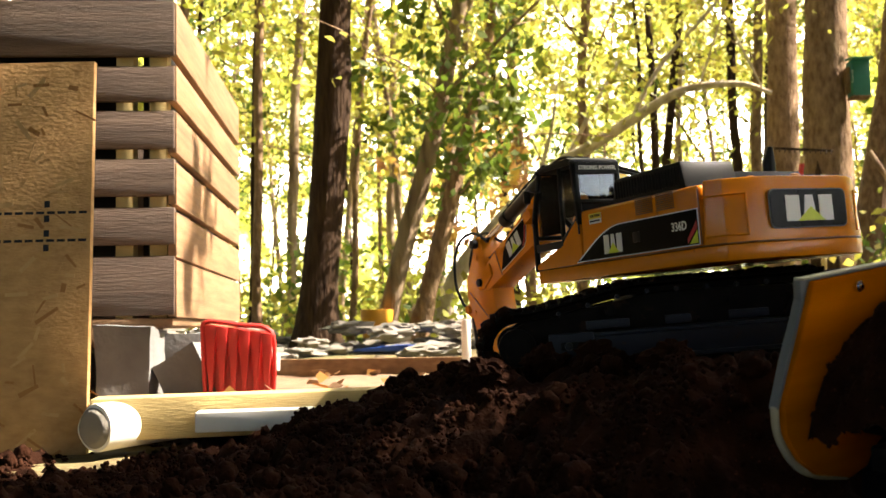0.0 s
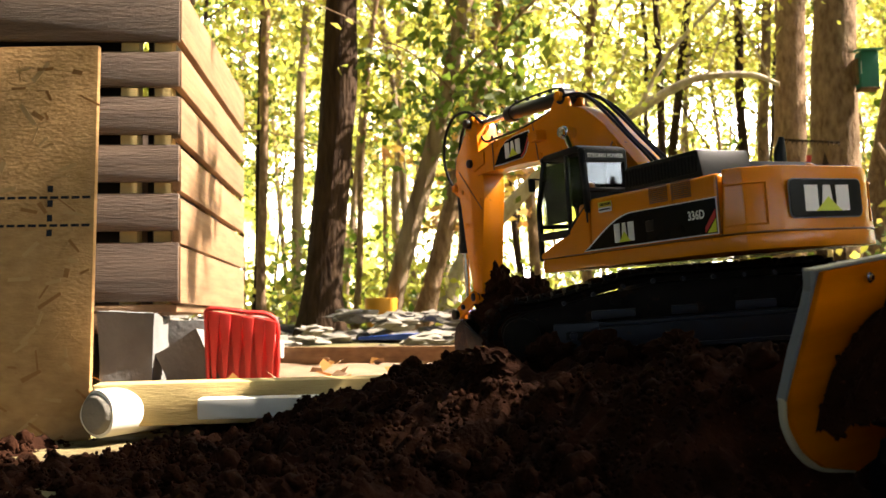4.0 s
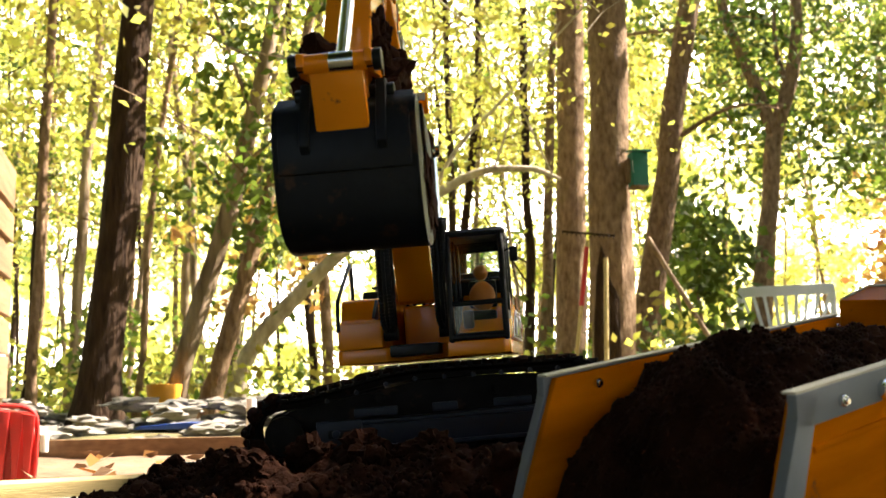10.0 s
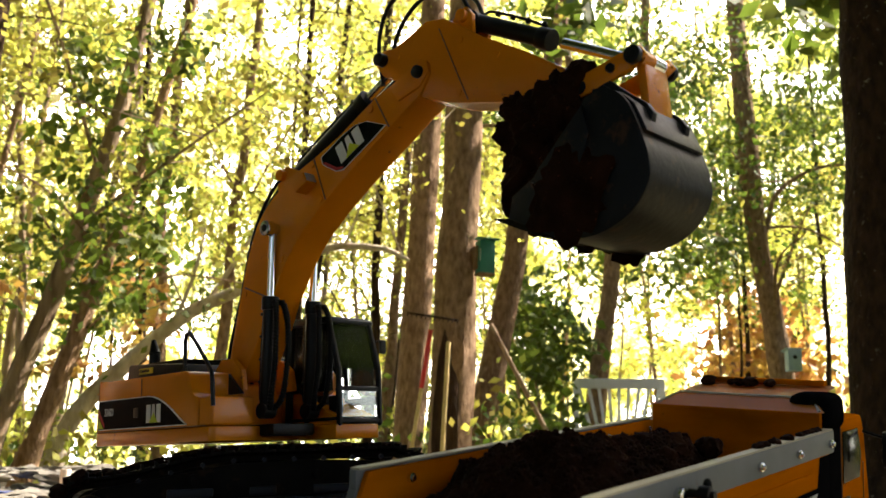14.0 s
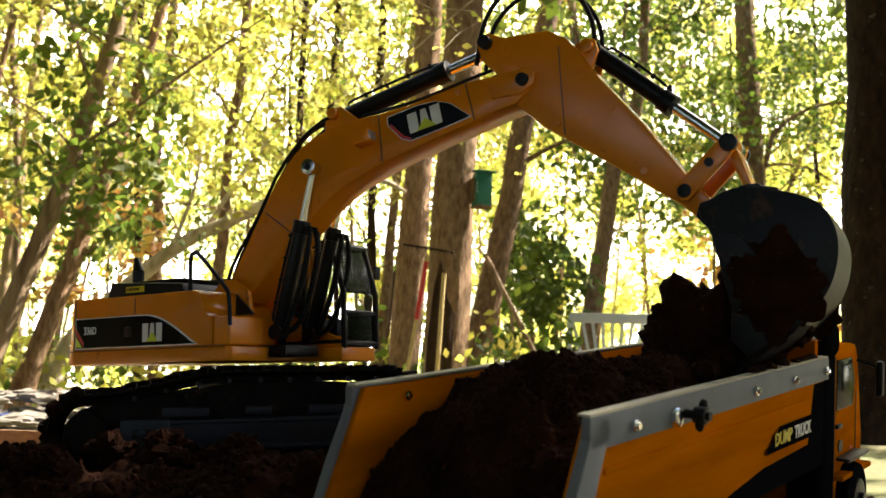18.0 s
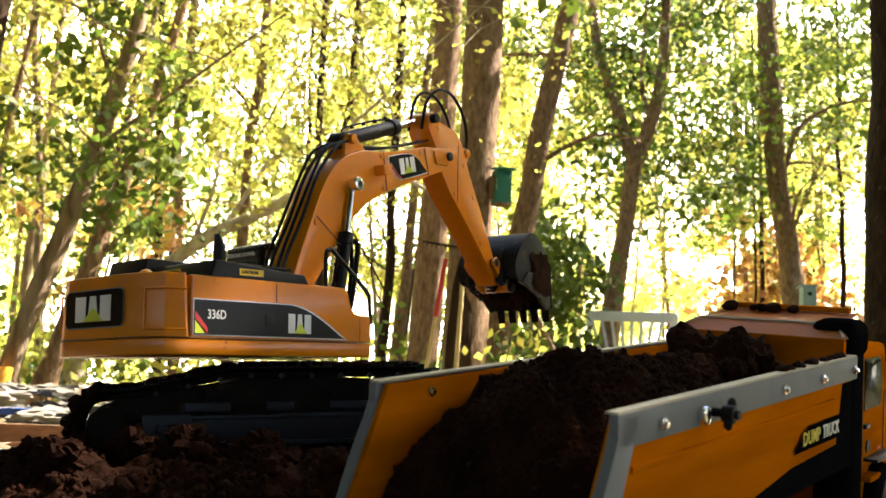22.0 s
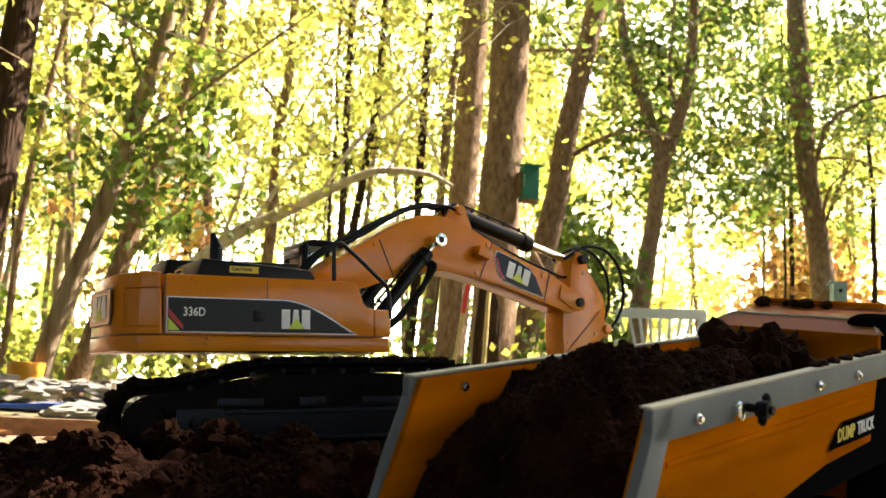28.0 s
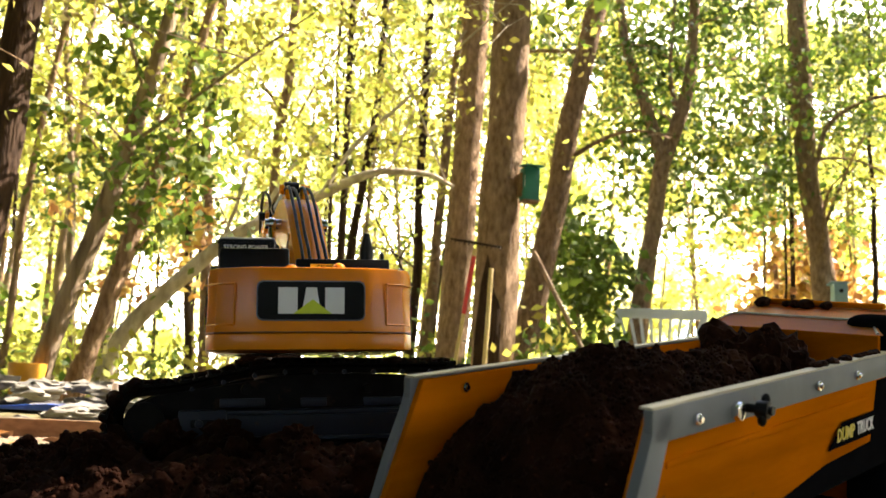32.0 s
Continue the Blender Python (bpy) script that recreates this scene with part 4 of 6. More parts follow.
stick_out = [(-0.078, 0.004), (-0.074, 0.020), (-0.052, 0.026), (-0.012, 0.058), (0.012, 0.062), (0.030, 0.058), (0.070, 0.046), (0.140, 0.032), (0.208, 0.014), (0.259, 0.005), (0.264, -0.006), (0.256, -0.014), (0.220, -0.013), (0.130, -0.020), (0.050, -0.028), (0.010, -0.026), (-0.014, -0.014), (-0.060, -0.008)]
stick = part("stick", prism(stick_out, -0.020, 0.020, 0.002), YELLOW, excavator, "glossy yellow-orange stick arm")
for y in (-1, 1):
    part("stick_pin", cyl((TOP_S[0], y * 0.018, TOP_S[1]), (TOP_S[0], y * 0.030, TOP_S[1]), 0.0075, n=18, bev=0.001), BLACK, stick, "black pin")
    part("stick_pin", cyl((K_S[0], y * 0.018, K_S[1]), (K_S[0], y * 0.030, K_S[1]), 0.0070, n=18, bev=0.001), BLACK, stick, "black pin")
    part("stick_pin", cyl((S_S[0], y * 0.018, S_S[1]), (S_S[0], y * 0.040, S_S[1]), 0.0070, n=18, bev=0.001), BLACK, stick, "black pin")
    part("cylinder_lug", prism([(0.020, 0.054), (0.028, 0.072), (0.038, 0.077), (0.048, 0.070), (0.056, 0.048)], y * 0.013 - 0.003, y * 0.013 + 0.003, 0.001), YELLOW, stick)
    part("lug_pin", cyl((CYL_S[0], y * 0.014, CYL_S[1]), (CYL_S[0], y * 0.022, CYL_S[1]), 0.007, n=16, bev=0.001), YELLOW, stick)
    for x, z in ((-0.045, 0.016), (0.045, 0.040), (0.10, 0.028), (0.170, -0.006), (0.06, -0.016)):
        part("stick_bolt", cyl((x, y * 0.0195, z), (x, y * 0.0212, z), 0.0038, n=10), YELLOW, stick)
    part("weld_seam", tube([(0.010, y * 0.0202, 0.050), (0.075, y * 0.0202, -0.022)], 0.0009, 5), YELLOW_DARK, stick)
for y in (-0.012, 0.012):
    part("hydraulic_hose", tube(spline([(-0.066, y, -0.016), (-0.088, y, 0.028), (-0.084, y * 1.3, 0.070), (-0.054, y * 1.3, 0.100), (-0.012, y * 1.3, 0.106), (0.020, y * 1.2, 0.093), (0.038, y, 0.076)], 7), 0.0026, 8), RUBBER, stick, "looped ribbed black hose")

# bucket: x to the teeth, bowl on the +z side
prof = [(0.000, 0.000), (-0.012, 0.018), (-0.013, 0.040), (-0.004, 0.066), (0.007, 0.089), (0.022, 0.105), (0.050, 0.111), (0.080, 0.103), (0.104, 0.086), (0.126, 0.056), (0.144, 0.018)]
BKW = 0.055
outer = spline([(x, 0, z) for x, z in prof], 4)
bkt = bmesh.new()
inner = []
for i, p in enumerate(outer):
    d = (outer[min(i + 1, len(outer) - 1)] - outer[max(i - 1, 0)]).normalized()
    inner.append(p + Vector((d.z, 0, -d.x)) * 0.004)
prism([(p.x, p.z) for p in outer] + [(p.x, p.z) for p in reversed(inner)], -BKW, BKW, into=bkt)
for y in (-1, 1):
    prism([(p.x, p.z) for p in outer[2:]] + [(0.124, 0.003), (0.086, 0.011), (0.044, 0.008), (0.010, 0.000)], y * BKW - 0.002, y * BKW + 0.002, 0.0006, into=bkt)
bucket = part("bucket", bkt, BUCKET, excavator, "worn black steel digging bucket")
for y in (-1, 1):
    part("side_cutter", prism([(0.016, 0.004), (0.044, 0.006), (0.086, 0.009), (0.100, 0.012), (0.092, 0.036), (0.060, 0.044), (0.030, 0.030)], y * (BKW + 0.002), y * (BKW + 0.005), 0.001), BUCKET, bucket, "grey side cutter plate")
    part("bucket_ear", prism([(-0.020, 0.040), (-0.016, 0.022), (-0.012, -0.006), (0.000, -0.012), (0.012, -0.004), (0.010, 0.022), (0.002, 0.048), (-0.008, 0.058), (-0.018, 0.052)], y * 0.030 - 0.004, y * 0.030 + 0.004, 0.0015), BUCKET, bucket, "black hinge ear")
    part("ear_pin", cyl((-0.009, y * 0.026, 0.041), (-0.009, y * 0.040, 0.041), 0.006, n=16, bev=0.001), BLACK, bucket)
for k in range(5):
    y = -BKW + 0.010 + k * (2 * BKW - 0.020) / 4
    part("bucket_tooth", prism([(0.132, 0.034), (0.142, 0.012), (0.156, -0.004), (0.151, 0.008), (0.140, 0.032)], y - 0.007, y + 0.007, 0.001), TRACK, bucket, "pointed bucket tooth")
part("back_plate", prism([(-0.0135, 0.020), (-0.0160, 0.042), (-0.0065, 0.070), (-0.002, 0.068), (-0.0125, 0.040)], -BKW * 0.94, BKW * 0.94, 0.001), BUCKET, bucket, "flat black back plate")
part("lip_plate", prism([(0.118, 0.068), (0.127, 0.058), (0.146, 0.018), (0.141, 0.014)], -BKW - 0.003, BKW + 0.003, 0.001), TRACK, bucket, "thick black cutting lip")

part("caked_soil", lump(1.0, 5, (0.064, 0.0520, 0.044), 0.30, 2.2, 5, (0.066, 0, 0.036)), SOIL, bucket, "dark brown soil packed in the bucket")
for y in (-1, 1):
    part("caked_soil", lump(1.0, 8 + y, (0.042, 0.0050, 0.040), 0.5, 2.0, 4, (0.080, y * (BKW + 0.002), 0.050)), SOIL, bucket)

barrels = {}
for nm, ys, rb, lb, rr_, lr in (("boom_cylinder", (-0.0405, 0.0265), 0.0085, 0.135, 0.0048, 0.135), ("stick_cylinder", (-0.007,), 0.0105, 0.150, 0.0060, 0.150), ("bucket_cylinder", (-0.007,), 0.0095, 0.110, 0.0055, 0.110)):
    for i, yc in enumerate(ys):
        b = join(join(cyl((0, 0, 0), (lb, 0, 0), rb, n=20, bev=0.001), cyl((lb - 0.016, 0, 0), (lb, 0, 0), rb * 1.22, n=20, bev=0.001)), cyl((0, -rb, 0), (0, rb, 0), rb * 1.1, n=14))
        br = part(nm, b, BLACK, excavator, "black hydraulic cylinder barrel")
        rod = part("cylinder_rod", join(cyl((0, 0, 0), (-lr, 0, 0), rr_, n=18), cyl((0, -rb, 0), (0, rb, 0), rr_ * 1.5, n=16)), CHROME, excavator, "chrome piston rod")
        part("feed_pipe", tube(spline([(0.01, 0, rb * 1.1), (0.02, 0, rb * 1.55), (lb * 0.6, 0, rb * 1.55), (lb - 0.012, 0, rb * 1.3)], 4), 0.0016, 6), RUBBER, br, "thin black feed pipe")
        for q in (0.25, 0.45, 0.65, 0.85):
            part("pipe_clip", box(0.004, 0.006, 0.006, (lb * q, 0, rb * 1.45), 0.001, 1), BLACK, br)
        if nm == "boom_cylinder":
            for hy, out in ((-0.007, 2.5), (0.005, 3.4)):
                part("hydraulic_hose", ribbed(spline([(lb - 0.008, hy * 0.4, -rb * 1.1), (lb - 0.010, hy, -rb * 2.2), (lb - 0.040, hy, -rb * out), (lb * 0.40, hy, -rb * out), (0.016, hy, -rb * out * 0.75), (0.002, hy * 0.5, -rb * 1.2)], 6), 0.0030), RUBBER, br, "ribbed black hose")
        barrels[nm, i] = (br, rod, yc)
rocker = part("rocker_link", cyl((0.062, -0.034, 0), (0.062, 0.034, 0), 0.0060, n=18), BLACK, excavator, "rocker linkage of the bucket")
for y in (-1, 1):
    part("link_plate", prism([(-0.009, -0.004), (-0.004, -0.010), (0.055, -0.009), (0.072, -0.002), (0.069, 0.008), (0.055, 0.010), (-0.004, 0.010)], y * 0.026 - 0.003, y * 0.026 + 0.003, 0.001), YELLOW, rocker, "yellow-orange link plate")
    part("link_cap", cyl((0.062, y * 0.029, 0), (0.062, y * 0.036, 0), 0.0085, n=18, bev=0.001), BLACK, rocker)
    part("link_bolt", cyl((0.036, y * 0.029, 0.001), (0.036, y * 0.032, 0.001), 0.0045, n=12), BLACK, rocker)
push = part("push_link", join(box(0.056, 0.042, 0.009, (0.028, 0, 0), 0.003), cyl((0, -0.024, 0), (0, 0.024, 0), 0.008, n=16)), YELLOW, excavator, "yellow-orange bucket push link")

# soil carried in the bucket, twice
def soil_load(seed):
    b = lump(1.0, seed, (0.070, 0.052, 0.056), 0.42, 1.8, 5)
    for v in b.verts:
        p = v.co * 60
        v.co += v.co.normalized() * (0.008 * (abs(noise.noise(p)) - 0.2) + 0.004 * noise.noise(p * 2.4)) + Vector((0.074, 0, -0.026))
    ob = part("soil_load", b, SOIL)
    for k, (x, y, z, r) in enumerate(((0.045, 0.02, -0.072, 0.022), (0.098, -0.01, -0.076, 0.019), (0.07, -0.035, -0.062, 0.020), (0.03, -0.02, -0.050, 0.020), (0.125, 0.025, -0.030, 0.020), (0.085, 0.03, -0.070, 0.016))):
        part("soil_clod", lump(r, seed + k, (0.8, 0.8, 1.2), 0.6, 1.9, 4, (x, y, z)), SOIL, ob)
    return tagged(ob, "heap of dark brown soil carried in the bucket", "soil", "bucket loads")


load_one, load_two = soil_load(12), soil_load(31)

# ---- toy dump truck: x ahead, y to its left, z up; the origin is the middle of the bed's rear top edge ----
TK = Matrix.Translation((0.0197, 0.6877, 0.3065)) @ pose(0, 0, 0, 0, 0, 52.0) @ pose(0, 0, 0, 0, -7.9, 0) @ pose(0, 0, 0, 4.7, 0, 0)
truck = thing("dump_truck", TK, "orange toy dump truck with an open bed full of soil", "toy truck")
BL, BW2, BD = 0.4715, 0.095, 0.105
wall_out = [(0.0, 0.0), (BL, 0.0), (BL, -BD), (0.12, -BD), (0.07, -0.140), (0.025, -0.150), (-0.010, -0.140), (-0.029, -0.125), (-0.041, -0.104), (-0.042, -0.084)]
part("bed_floor", box(BL - 0.04, 2 * BW2 - 0.012, 0.005, (BL / 2 + 0.03, 0, -BD + 0.002), 0.001), ORANGE, truck, "orange bed floor")
for side in (-1, 1):
    w = part("bed_wall", prism(wall_out, side * BW2 - 0.0035, side * BW2 + 0.0035, 0.0012), ORANGE, truck, "orange bed side wall with wood-like streaks")
    y = side * (BW2 + 0.0045)
    part("top_rail", box(BL + 0.012, 0.007, 0.022, (BL / 2 - 0.004, y, -0.009), 0.0018), GREY_TRIM, w, "pale grey rail along the top edge")
    # cream strip, paler than the grey rail under it
    part("rail_top", box(BL + 0.010, 0.009, 0.0014, (BL / 2 - 0.004, y - side * 0.002, 0.0026)), CREAM, w, "cream top of the rail")
    wd = 0.024 if side < 0 else 0.009
    part("rear_post", prism([(-0.004, 0.002), (wd - 0.004, 0.002), (wd - 0.013, -0.020), (wd - 0.043, -0.086), (-0.045, -0.086), (-0.030, -0.052), (-0.013, -0.020)], y - 0.0035, y + 0.0045, 0.0015), GREY_TRIM, w, "pale grey rear edge trim")
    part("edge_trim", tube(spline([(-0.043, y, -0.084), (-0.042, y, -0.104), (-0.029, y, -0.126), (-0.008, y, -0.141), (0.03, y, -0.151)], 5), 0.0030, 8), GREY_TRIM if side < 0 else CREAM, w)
    part("ledge", box(BL - 0.07, 0.003, 0.005, (BL / 2 - 0.02, side * (BW2 + 0.004), -0.036), 0.002, m=None), ORANGE, w)
    for x in (0.047, 0.268, 0.364, 0.458):
        for dy, y1 in ((1, side * (BW2 + 0.0080)), (-1, side * (BW2 - 0.0033))):
            q = side * dy
            part("rail_bolt", join(cyl((x, y1, -0.010), (x, y1 + q * 0.0035, -0.010), 0.0042, n=8, bev=0.0006), cyl((x, y1 + q * 0.0035, -0.010), (x, y1 + q * 0.0055, -0.010), 0.0022, n=8)), CHROME, w, "chrome bolt")
    lip = flat([(0.06, -BD), (BL, -BD), (BL, -0.022), (0.440, -0.022), (0.424, -0.078), (0.304, -0.0815), (0.20, -0.094), (0.06, -0.103)], Matrix(((1, 0, 0, 0), (0, 0, -side, side * (BW2 + 0.0036)), (0, 1, 0, 0), (0, 0, 0, 1))), 0.002)
    part("lower_panel", lip, SKIRT, w, "black lower skirt of the bed")
# clasp on the near rail
wing = join(cyl((0.128, -BW2 - 0.006, -0.012), (0.128, -BW2 - 0.028, -0.012), 0.0034, n=12), cyl((0.128, -BW2 - 0.016, -0.012), (0.128, -BW2 - 0.025, -0.012), 0.0066, n=10, bev=0.0012))
for dz in (-1, 1):
    lump(0.0040, 3 + dz, (0.7, 0.9, 1.3), 0.12, 1.2, 2, (0.128 + 0.003 * dz, -BW2 - 0.021, -0.012 + dz * 0.0062), into=wing)
cl_ = part("clasp", wing, BLACK, truck, "dark metal bolt with a wing knob")
part("clasp_nut", cyl((0.108, -BW2 - 0.006, -0.012), (0.108, -BW2 - 0.014, -0.012), 0.007, n=6, bev=0.001), CHROME, cl_)
# printed side panel
pp = pose(0.372, -BW2 - 0.0058, -0.0595, 90, 0, 0)
part("printed_panel", flat([(-0.068, -0.0102), (0.043, -0.0105), (0.066, 0.0105), (-0.034, 0.0100)], pp, 0.0008), SKIRT, truck, "black printed panel on the bed side", smooth=False)
lettering("DUMP", 0.0165, pp @ pose(-0.027, -0.0005, 0.0013), LABEL_YELLOW, truck, bold=0.0003)
lettering("TRUCK", 0.0165, pp @ pose(0.026, -0.0005, 0.0013) @ Matrix.Diagonal((0.85, 1, 1, 1)), WHITE, truck, bold=0.0003)
# head board with sloping cab guard
HB = 0.018
part("head_board", prism([(BL - 0.004, -BD), (BL + 0.004, -BD), (BL + 0.004, HB), (BL - 0.004, HB)], -BW2 + 0.004, BW2 - 0.004, 0.001), ORANGE, truck, "tall orange head board")
guard = bmesh.new()
for pts in ([(BL, -BW2, HB), (BL, BW2, HB), (BL + 0.03, BW2 - 0.02, HB + 0.012), (BL + 0.03, -BW2 + 0.02, HB + 0.012)], [(BL + 0.03, -BW2 + 0.02, HB + 0.012), (BL + 0.03, BW2 - 0.02, HB + 0.012), (BL + 0.115, BW2 - 0.02, HB + 0.020), (BL + 0.115, -BW2 + 0.02, HB + 0.020)]):
    guard.faces.new([guard.verts.new(p) for p in pts])
bmesh.ops.solidify(guard, geom=guard.faces[:], thickness=0.004)
part("cab_guard", guard, GLOSS_ORANGE, truck, "orange cab guard sloping over the cab", smooth=False)
part("guard_edge", tube([(BL + 0.002, -BW2 + 0.006, HB + 0.001), (BL + 0.03, -BW2 + 0.022, HB + 0.012), (BL + 0.03, BW2 - 0.022, HB + 0.012), (BL + 0.002, BW2 - 0.006, HB + 0.001)], 0.0018, 8), CREAM, truck)
part("guard_ridge", box(0.012, 0.13, 0.006, (BL + 0.105, 0, HB + 0.023), 0.002), ORANGE, truck)
# cab
CB = BL + 0.052
cbm = prism([(CB + 0.030, -0.17), (CB + 0.145, -0.17), (CB + 0.150, -0.10), (CB + 0.132, -0.015), (CB + 0.122, 0.004), (CB + 0.034, 0.004), (CB + 0.028, -0.02)], -0.083, 0.083, 0.006)
tcab = part("cab", cbm, ORANGE, truck, "orange truck cab")
for side in (-1, 1):
    part("door_window", prism([(CB + 0.045, -0.065), (CB + 0.105, -0.065), (CB + 0.112, -0.040), (CB + 0.100, -0.010), (CB + 0.045, -0.010)], side * 0.0825, side * 0.0842, 0.0006), DECAL_BLACK, tcab, "dark cab side window")
    part("door_seam", tube([(CB + 0.038, side * 0.0836, -0.005), (CB + 0.038, side * 0.0836, -0.14), (CB + 0.118, side * 0.0836, -0.14), (CB + 0.120, side * 0.0836, -0.05)], 0.0008, 5), YELLOW_DARK, tcab)
    part("door_handle", box(0.016, 0.004, 0.005, (CB + 0.050, side * 0.085, -0.082), 0.0015), BLACK, tcab, "black door handle")
    part("badge", cyl((CB + 0.060, side * 0.083, -0.105), (CB + 0.060, side * 0.0845, -0.105), 0.007, n=16), BLACK, tcab)
    part("mirror", join(box(0.010, 0.008, 0.040, (CB + 0.125, side * 0.108, -0.035), 0.003), tube([(CB + 0.118, side * 0.084, -0.015), (CB + 0.124, side * 0.106, -0.022)], 0.002, 6)), BLACK, tcab, "tall black door mirror")
    part("side_bar", flat([(-0.006, -0.0015), (0.006, -0.0015), (0.006, 0.0015), (-0.006, 0.0015)], face_y(CB + 0.10, side * 0.0838, -0.112, side)), RED, tcab, smooth=False)
part("air_intake", join(box(0.040, 0.040, 0.170, (BL + 0.040, -0.074, -0.075), 0.010, 3), box(0.050, 0.048, 0.040, (BL + 0.040, -0.074, 0.016), 0.016, 4)), SKIRT, truck, "black air intake stack with a rounded cap")
part("intake_bracket", box(0.030, 0.150, 0.090, (BL + 0.040, 0.0, -0.09), 0.004), BLACK, truck)
part("windscreen", prism([(CB + 0.1505, -0.09), (CB + 0.131, -0.010), (CB + 0.129, -0.010), (CB + 0.1485, -0.09)], -0.075, 0.075, 0.0003), DECAL_BLACK, tcab, "dark windscreen")
part("chassis", join(box(0.66, 0.060, 0.020, (0.31, 0, -BD - 0.025), 0.003), box(0.10, 0.15, 0.03, (0.20, 0, -BD - 0.035), 0.004)), BLACK, truck, "black chassis")
part("rear_hitch", box(0.03, 0.12, 0.018, (0.02, 0, -BD - 0.02), 0.003), BLACK, truck)
part("fuel_tank", cyl((0.24, -0.070, -BD - 0.040), (0.33, -0.070, -BD - 0.040), 0.022, n=20, bev=0.003), CHROME, truck, "metal fuel tank")
for x in (0.080, 0.165, CB + 0.085):
    for side in (-1, 1):
        wc = Vector((x, side * 0.080, -0.165))
        wheel = part("wheel", cyl((0, -0.017, 0), (0, 0.017, 0), 0.040, n=30, bev=0.007), SKIRT, truck, "black rubber tyre", Matrix.Translation(wc))
        part("rim", join(cyl((0, side * 0.012, 0), (0, side * 0.019, 0), 0.022, n=22, bev=0.002), cyl((0, side * 0.017, 0), (0, side * 0.024, 0), 0.008, n=12)), BLACK, wheel, "black rim")
    for sy in (-0.078, 0.078):
        part("mud_guard", box(0.075, 0.040, 0.004, (x, sy, -0.118), 0.002), BLACK, truck)
part("mud_guard", box(0.11, 0.02, 0.006, (CB + 0.085, -0.086, -0.135), 0.002), ORANGE, truck)

# soil heap in the bed
def make_heap():
    b = bmesh.new()
    nx, ny = 230, 110
    rows_, crumbs, tops = [], [], {}
    for i in range(nx + 1):
        u = -0.022 + (BL + 0.014) * i / nx
        row = []
        for j in range(ny + 1):
            v = (j / ny * 2 - 1) * (BW2 - 0.0045)
            p = Vector((u, v, 0))
            edge = float(np.interp(u, (-0.022, -0.016, 0.0, 0.025, 0.066, 0.12, 0.20, 0.27, 0.33, 0.40, 0.48), (-0.104, -0.086, -0.068, -0.050, -0.026, -0.008, -0.006, -0.012, -0.042, -0.068, -0.072)))
            crown = float(np.interp(u, (-0.03, 0.03, 0.10, 0.20, 0.30, 0.47), (0.02, 0.034, 0.028, 0.016, 0.012, 0.006))) * (1 - (v / BW2) ** 2)
            lean = -0.012 * (v / BW2) * (1 - smooth01(0.05, 0.16, u))
            r = 0.022 * (abs(noise.noise(p * 14)) + 0.6 * abs(noise.noise(p * 33)) - 0.4) + 0.008 * noise.noise(p * 60) + 0.005 * noise.noise(p * 110) + 0.002 * noise.noise(p * 190)
            crumbs.append((u, v)) if (i * 7 + j * 3) % 4 == 0 else None
            z = edge + crown + lean + r
            z = max(-BD + 0.006, z) if u > 0.02 else z
            tops[u, v] = z
            row.append(b.verts.new((u, v, z)))
        rows_.append(row)
    for a, c in zip(rows_, rows_[1:]):
        for j in range(ny):
            b.faces.new((a[j], c[j], c[j + 1], a[j + 1]))
    rng = random.Random(19)
    bits = scatter("soil_crumbs", [(u + rng.gauss(0, 0.001), v * 0.98, tops[u, v] + 0.0004, 0.0010 + 0.0026 * rng.random() ** 3, k, k % 90 == 0) for k, (u, v) in enumerate(crumbs)], "fine crumbs of dark brown soil over the truck load")
    bits.matrix_basis = TK
    ob = part("soil_filling", b, SOIL, m=TK)
    tagged(ob, "heap of dark brown soil filling the truck bed", "soil")
    rng = random.Random(9)
    for k in range(14):
        u, v = rng.uniform(0.06, 0.28), rng.uniform(-0.07, 0.07)
        part("soil_clod", lump(rng.uniform(0.006, 0.012), k + 3, (1, 1, 0.9), 0.4, 1.7, 3, (u, v, 0.006 - 0.04 * smooth01(0.24, 0.34, u))), SOIL, ob)
    for k in range(14):
        part("soil_crumb", lump(rng.uniform(0.004, 0.009), k + 40, (1.2, 1, 0.7), 0.4, 1.7, 2, (BL + rng.uniform(0.085, 0.112), 0.02 + rng.gauss(0, 0.014), HB + 0.022)), SOIL, ob)
    for k in range(16):
        u = rng.uniform(0.28, BL)
        part("soil_crumb", lump(rng.uniform(0.003, 0.006), k, (1.2, 1, 0.7), 0.4, 1.7, 2, (u, -BW2 - 0.001, 0.0045)), SOIL, ob)


make_heap()

# ---- crate of pallet boards on concrete blocks ----
CRATE = Matrix.Translation((-1.388, 1.851, 0)) @ pose(0, 0, 0, 0, 0, 24.9)
crate = thing("pallet_crate", CRATE, "tall crate of weathered pallet boards, sunlit on one side", "crate")
heights = [(0.330, 0.132), (0.488, 0.084), (0.598, 0.084), (0.706, 0.086), (0.814, 0.080), (0.918, 0.128)]
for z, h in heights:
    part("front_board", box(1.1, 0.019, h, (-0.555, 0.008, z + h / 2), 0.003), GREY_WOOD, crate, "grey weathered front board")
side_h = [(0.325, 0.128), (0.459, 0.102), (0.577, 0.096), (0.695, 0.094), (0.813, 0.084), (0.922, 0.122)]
# sunlight on this side is partly in the warmer, lighter wood colour
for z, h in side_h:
    part("side_board", box(0.020, 1.10, h, (-0.010, 0.552, z + h / 2), 0.003), WARM_WOOD, crate, "brown side board in sun-toned wood")
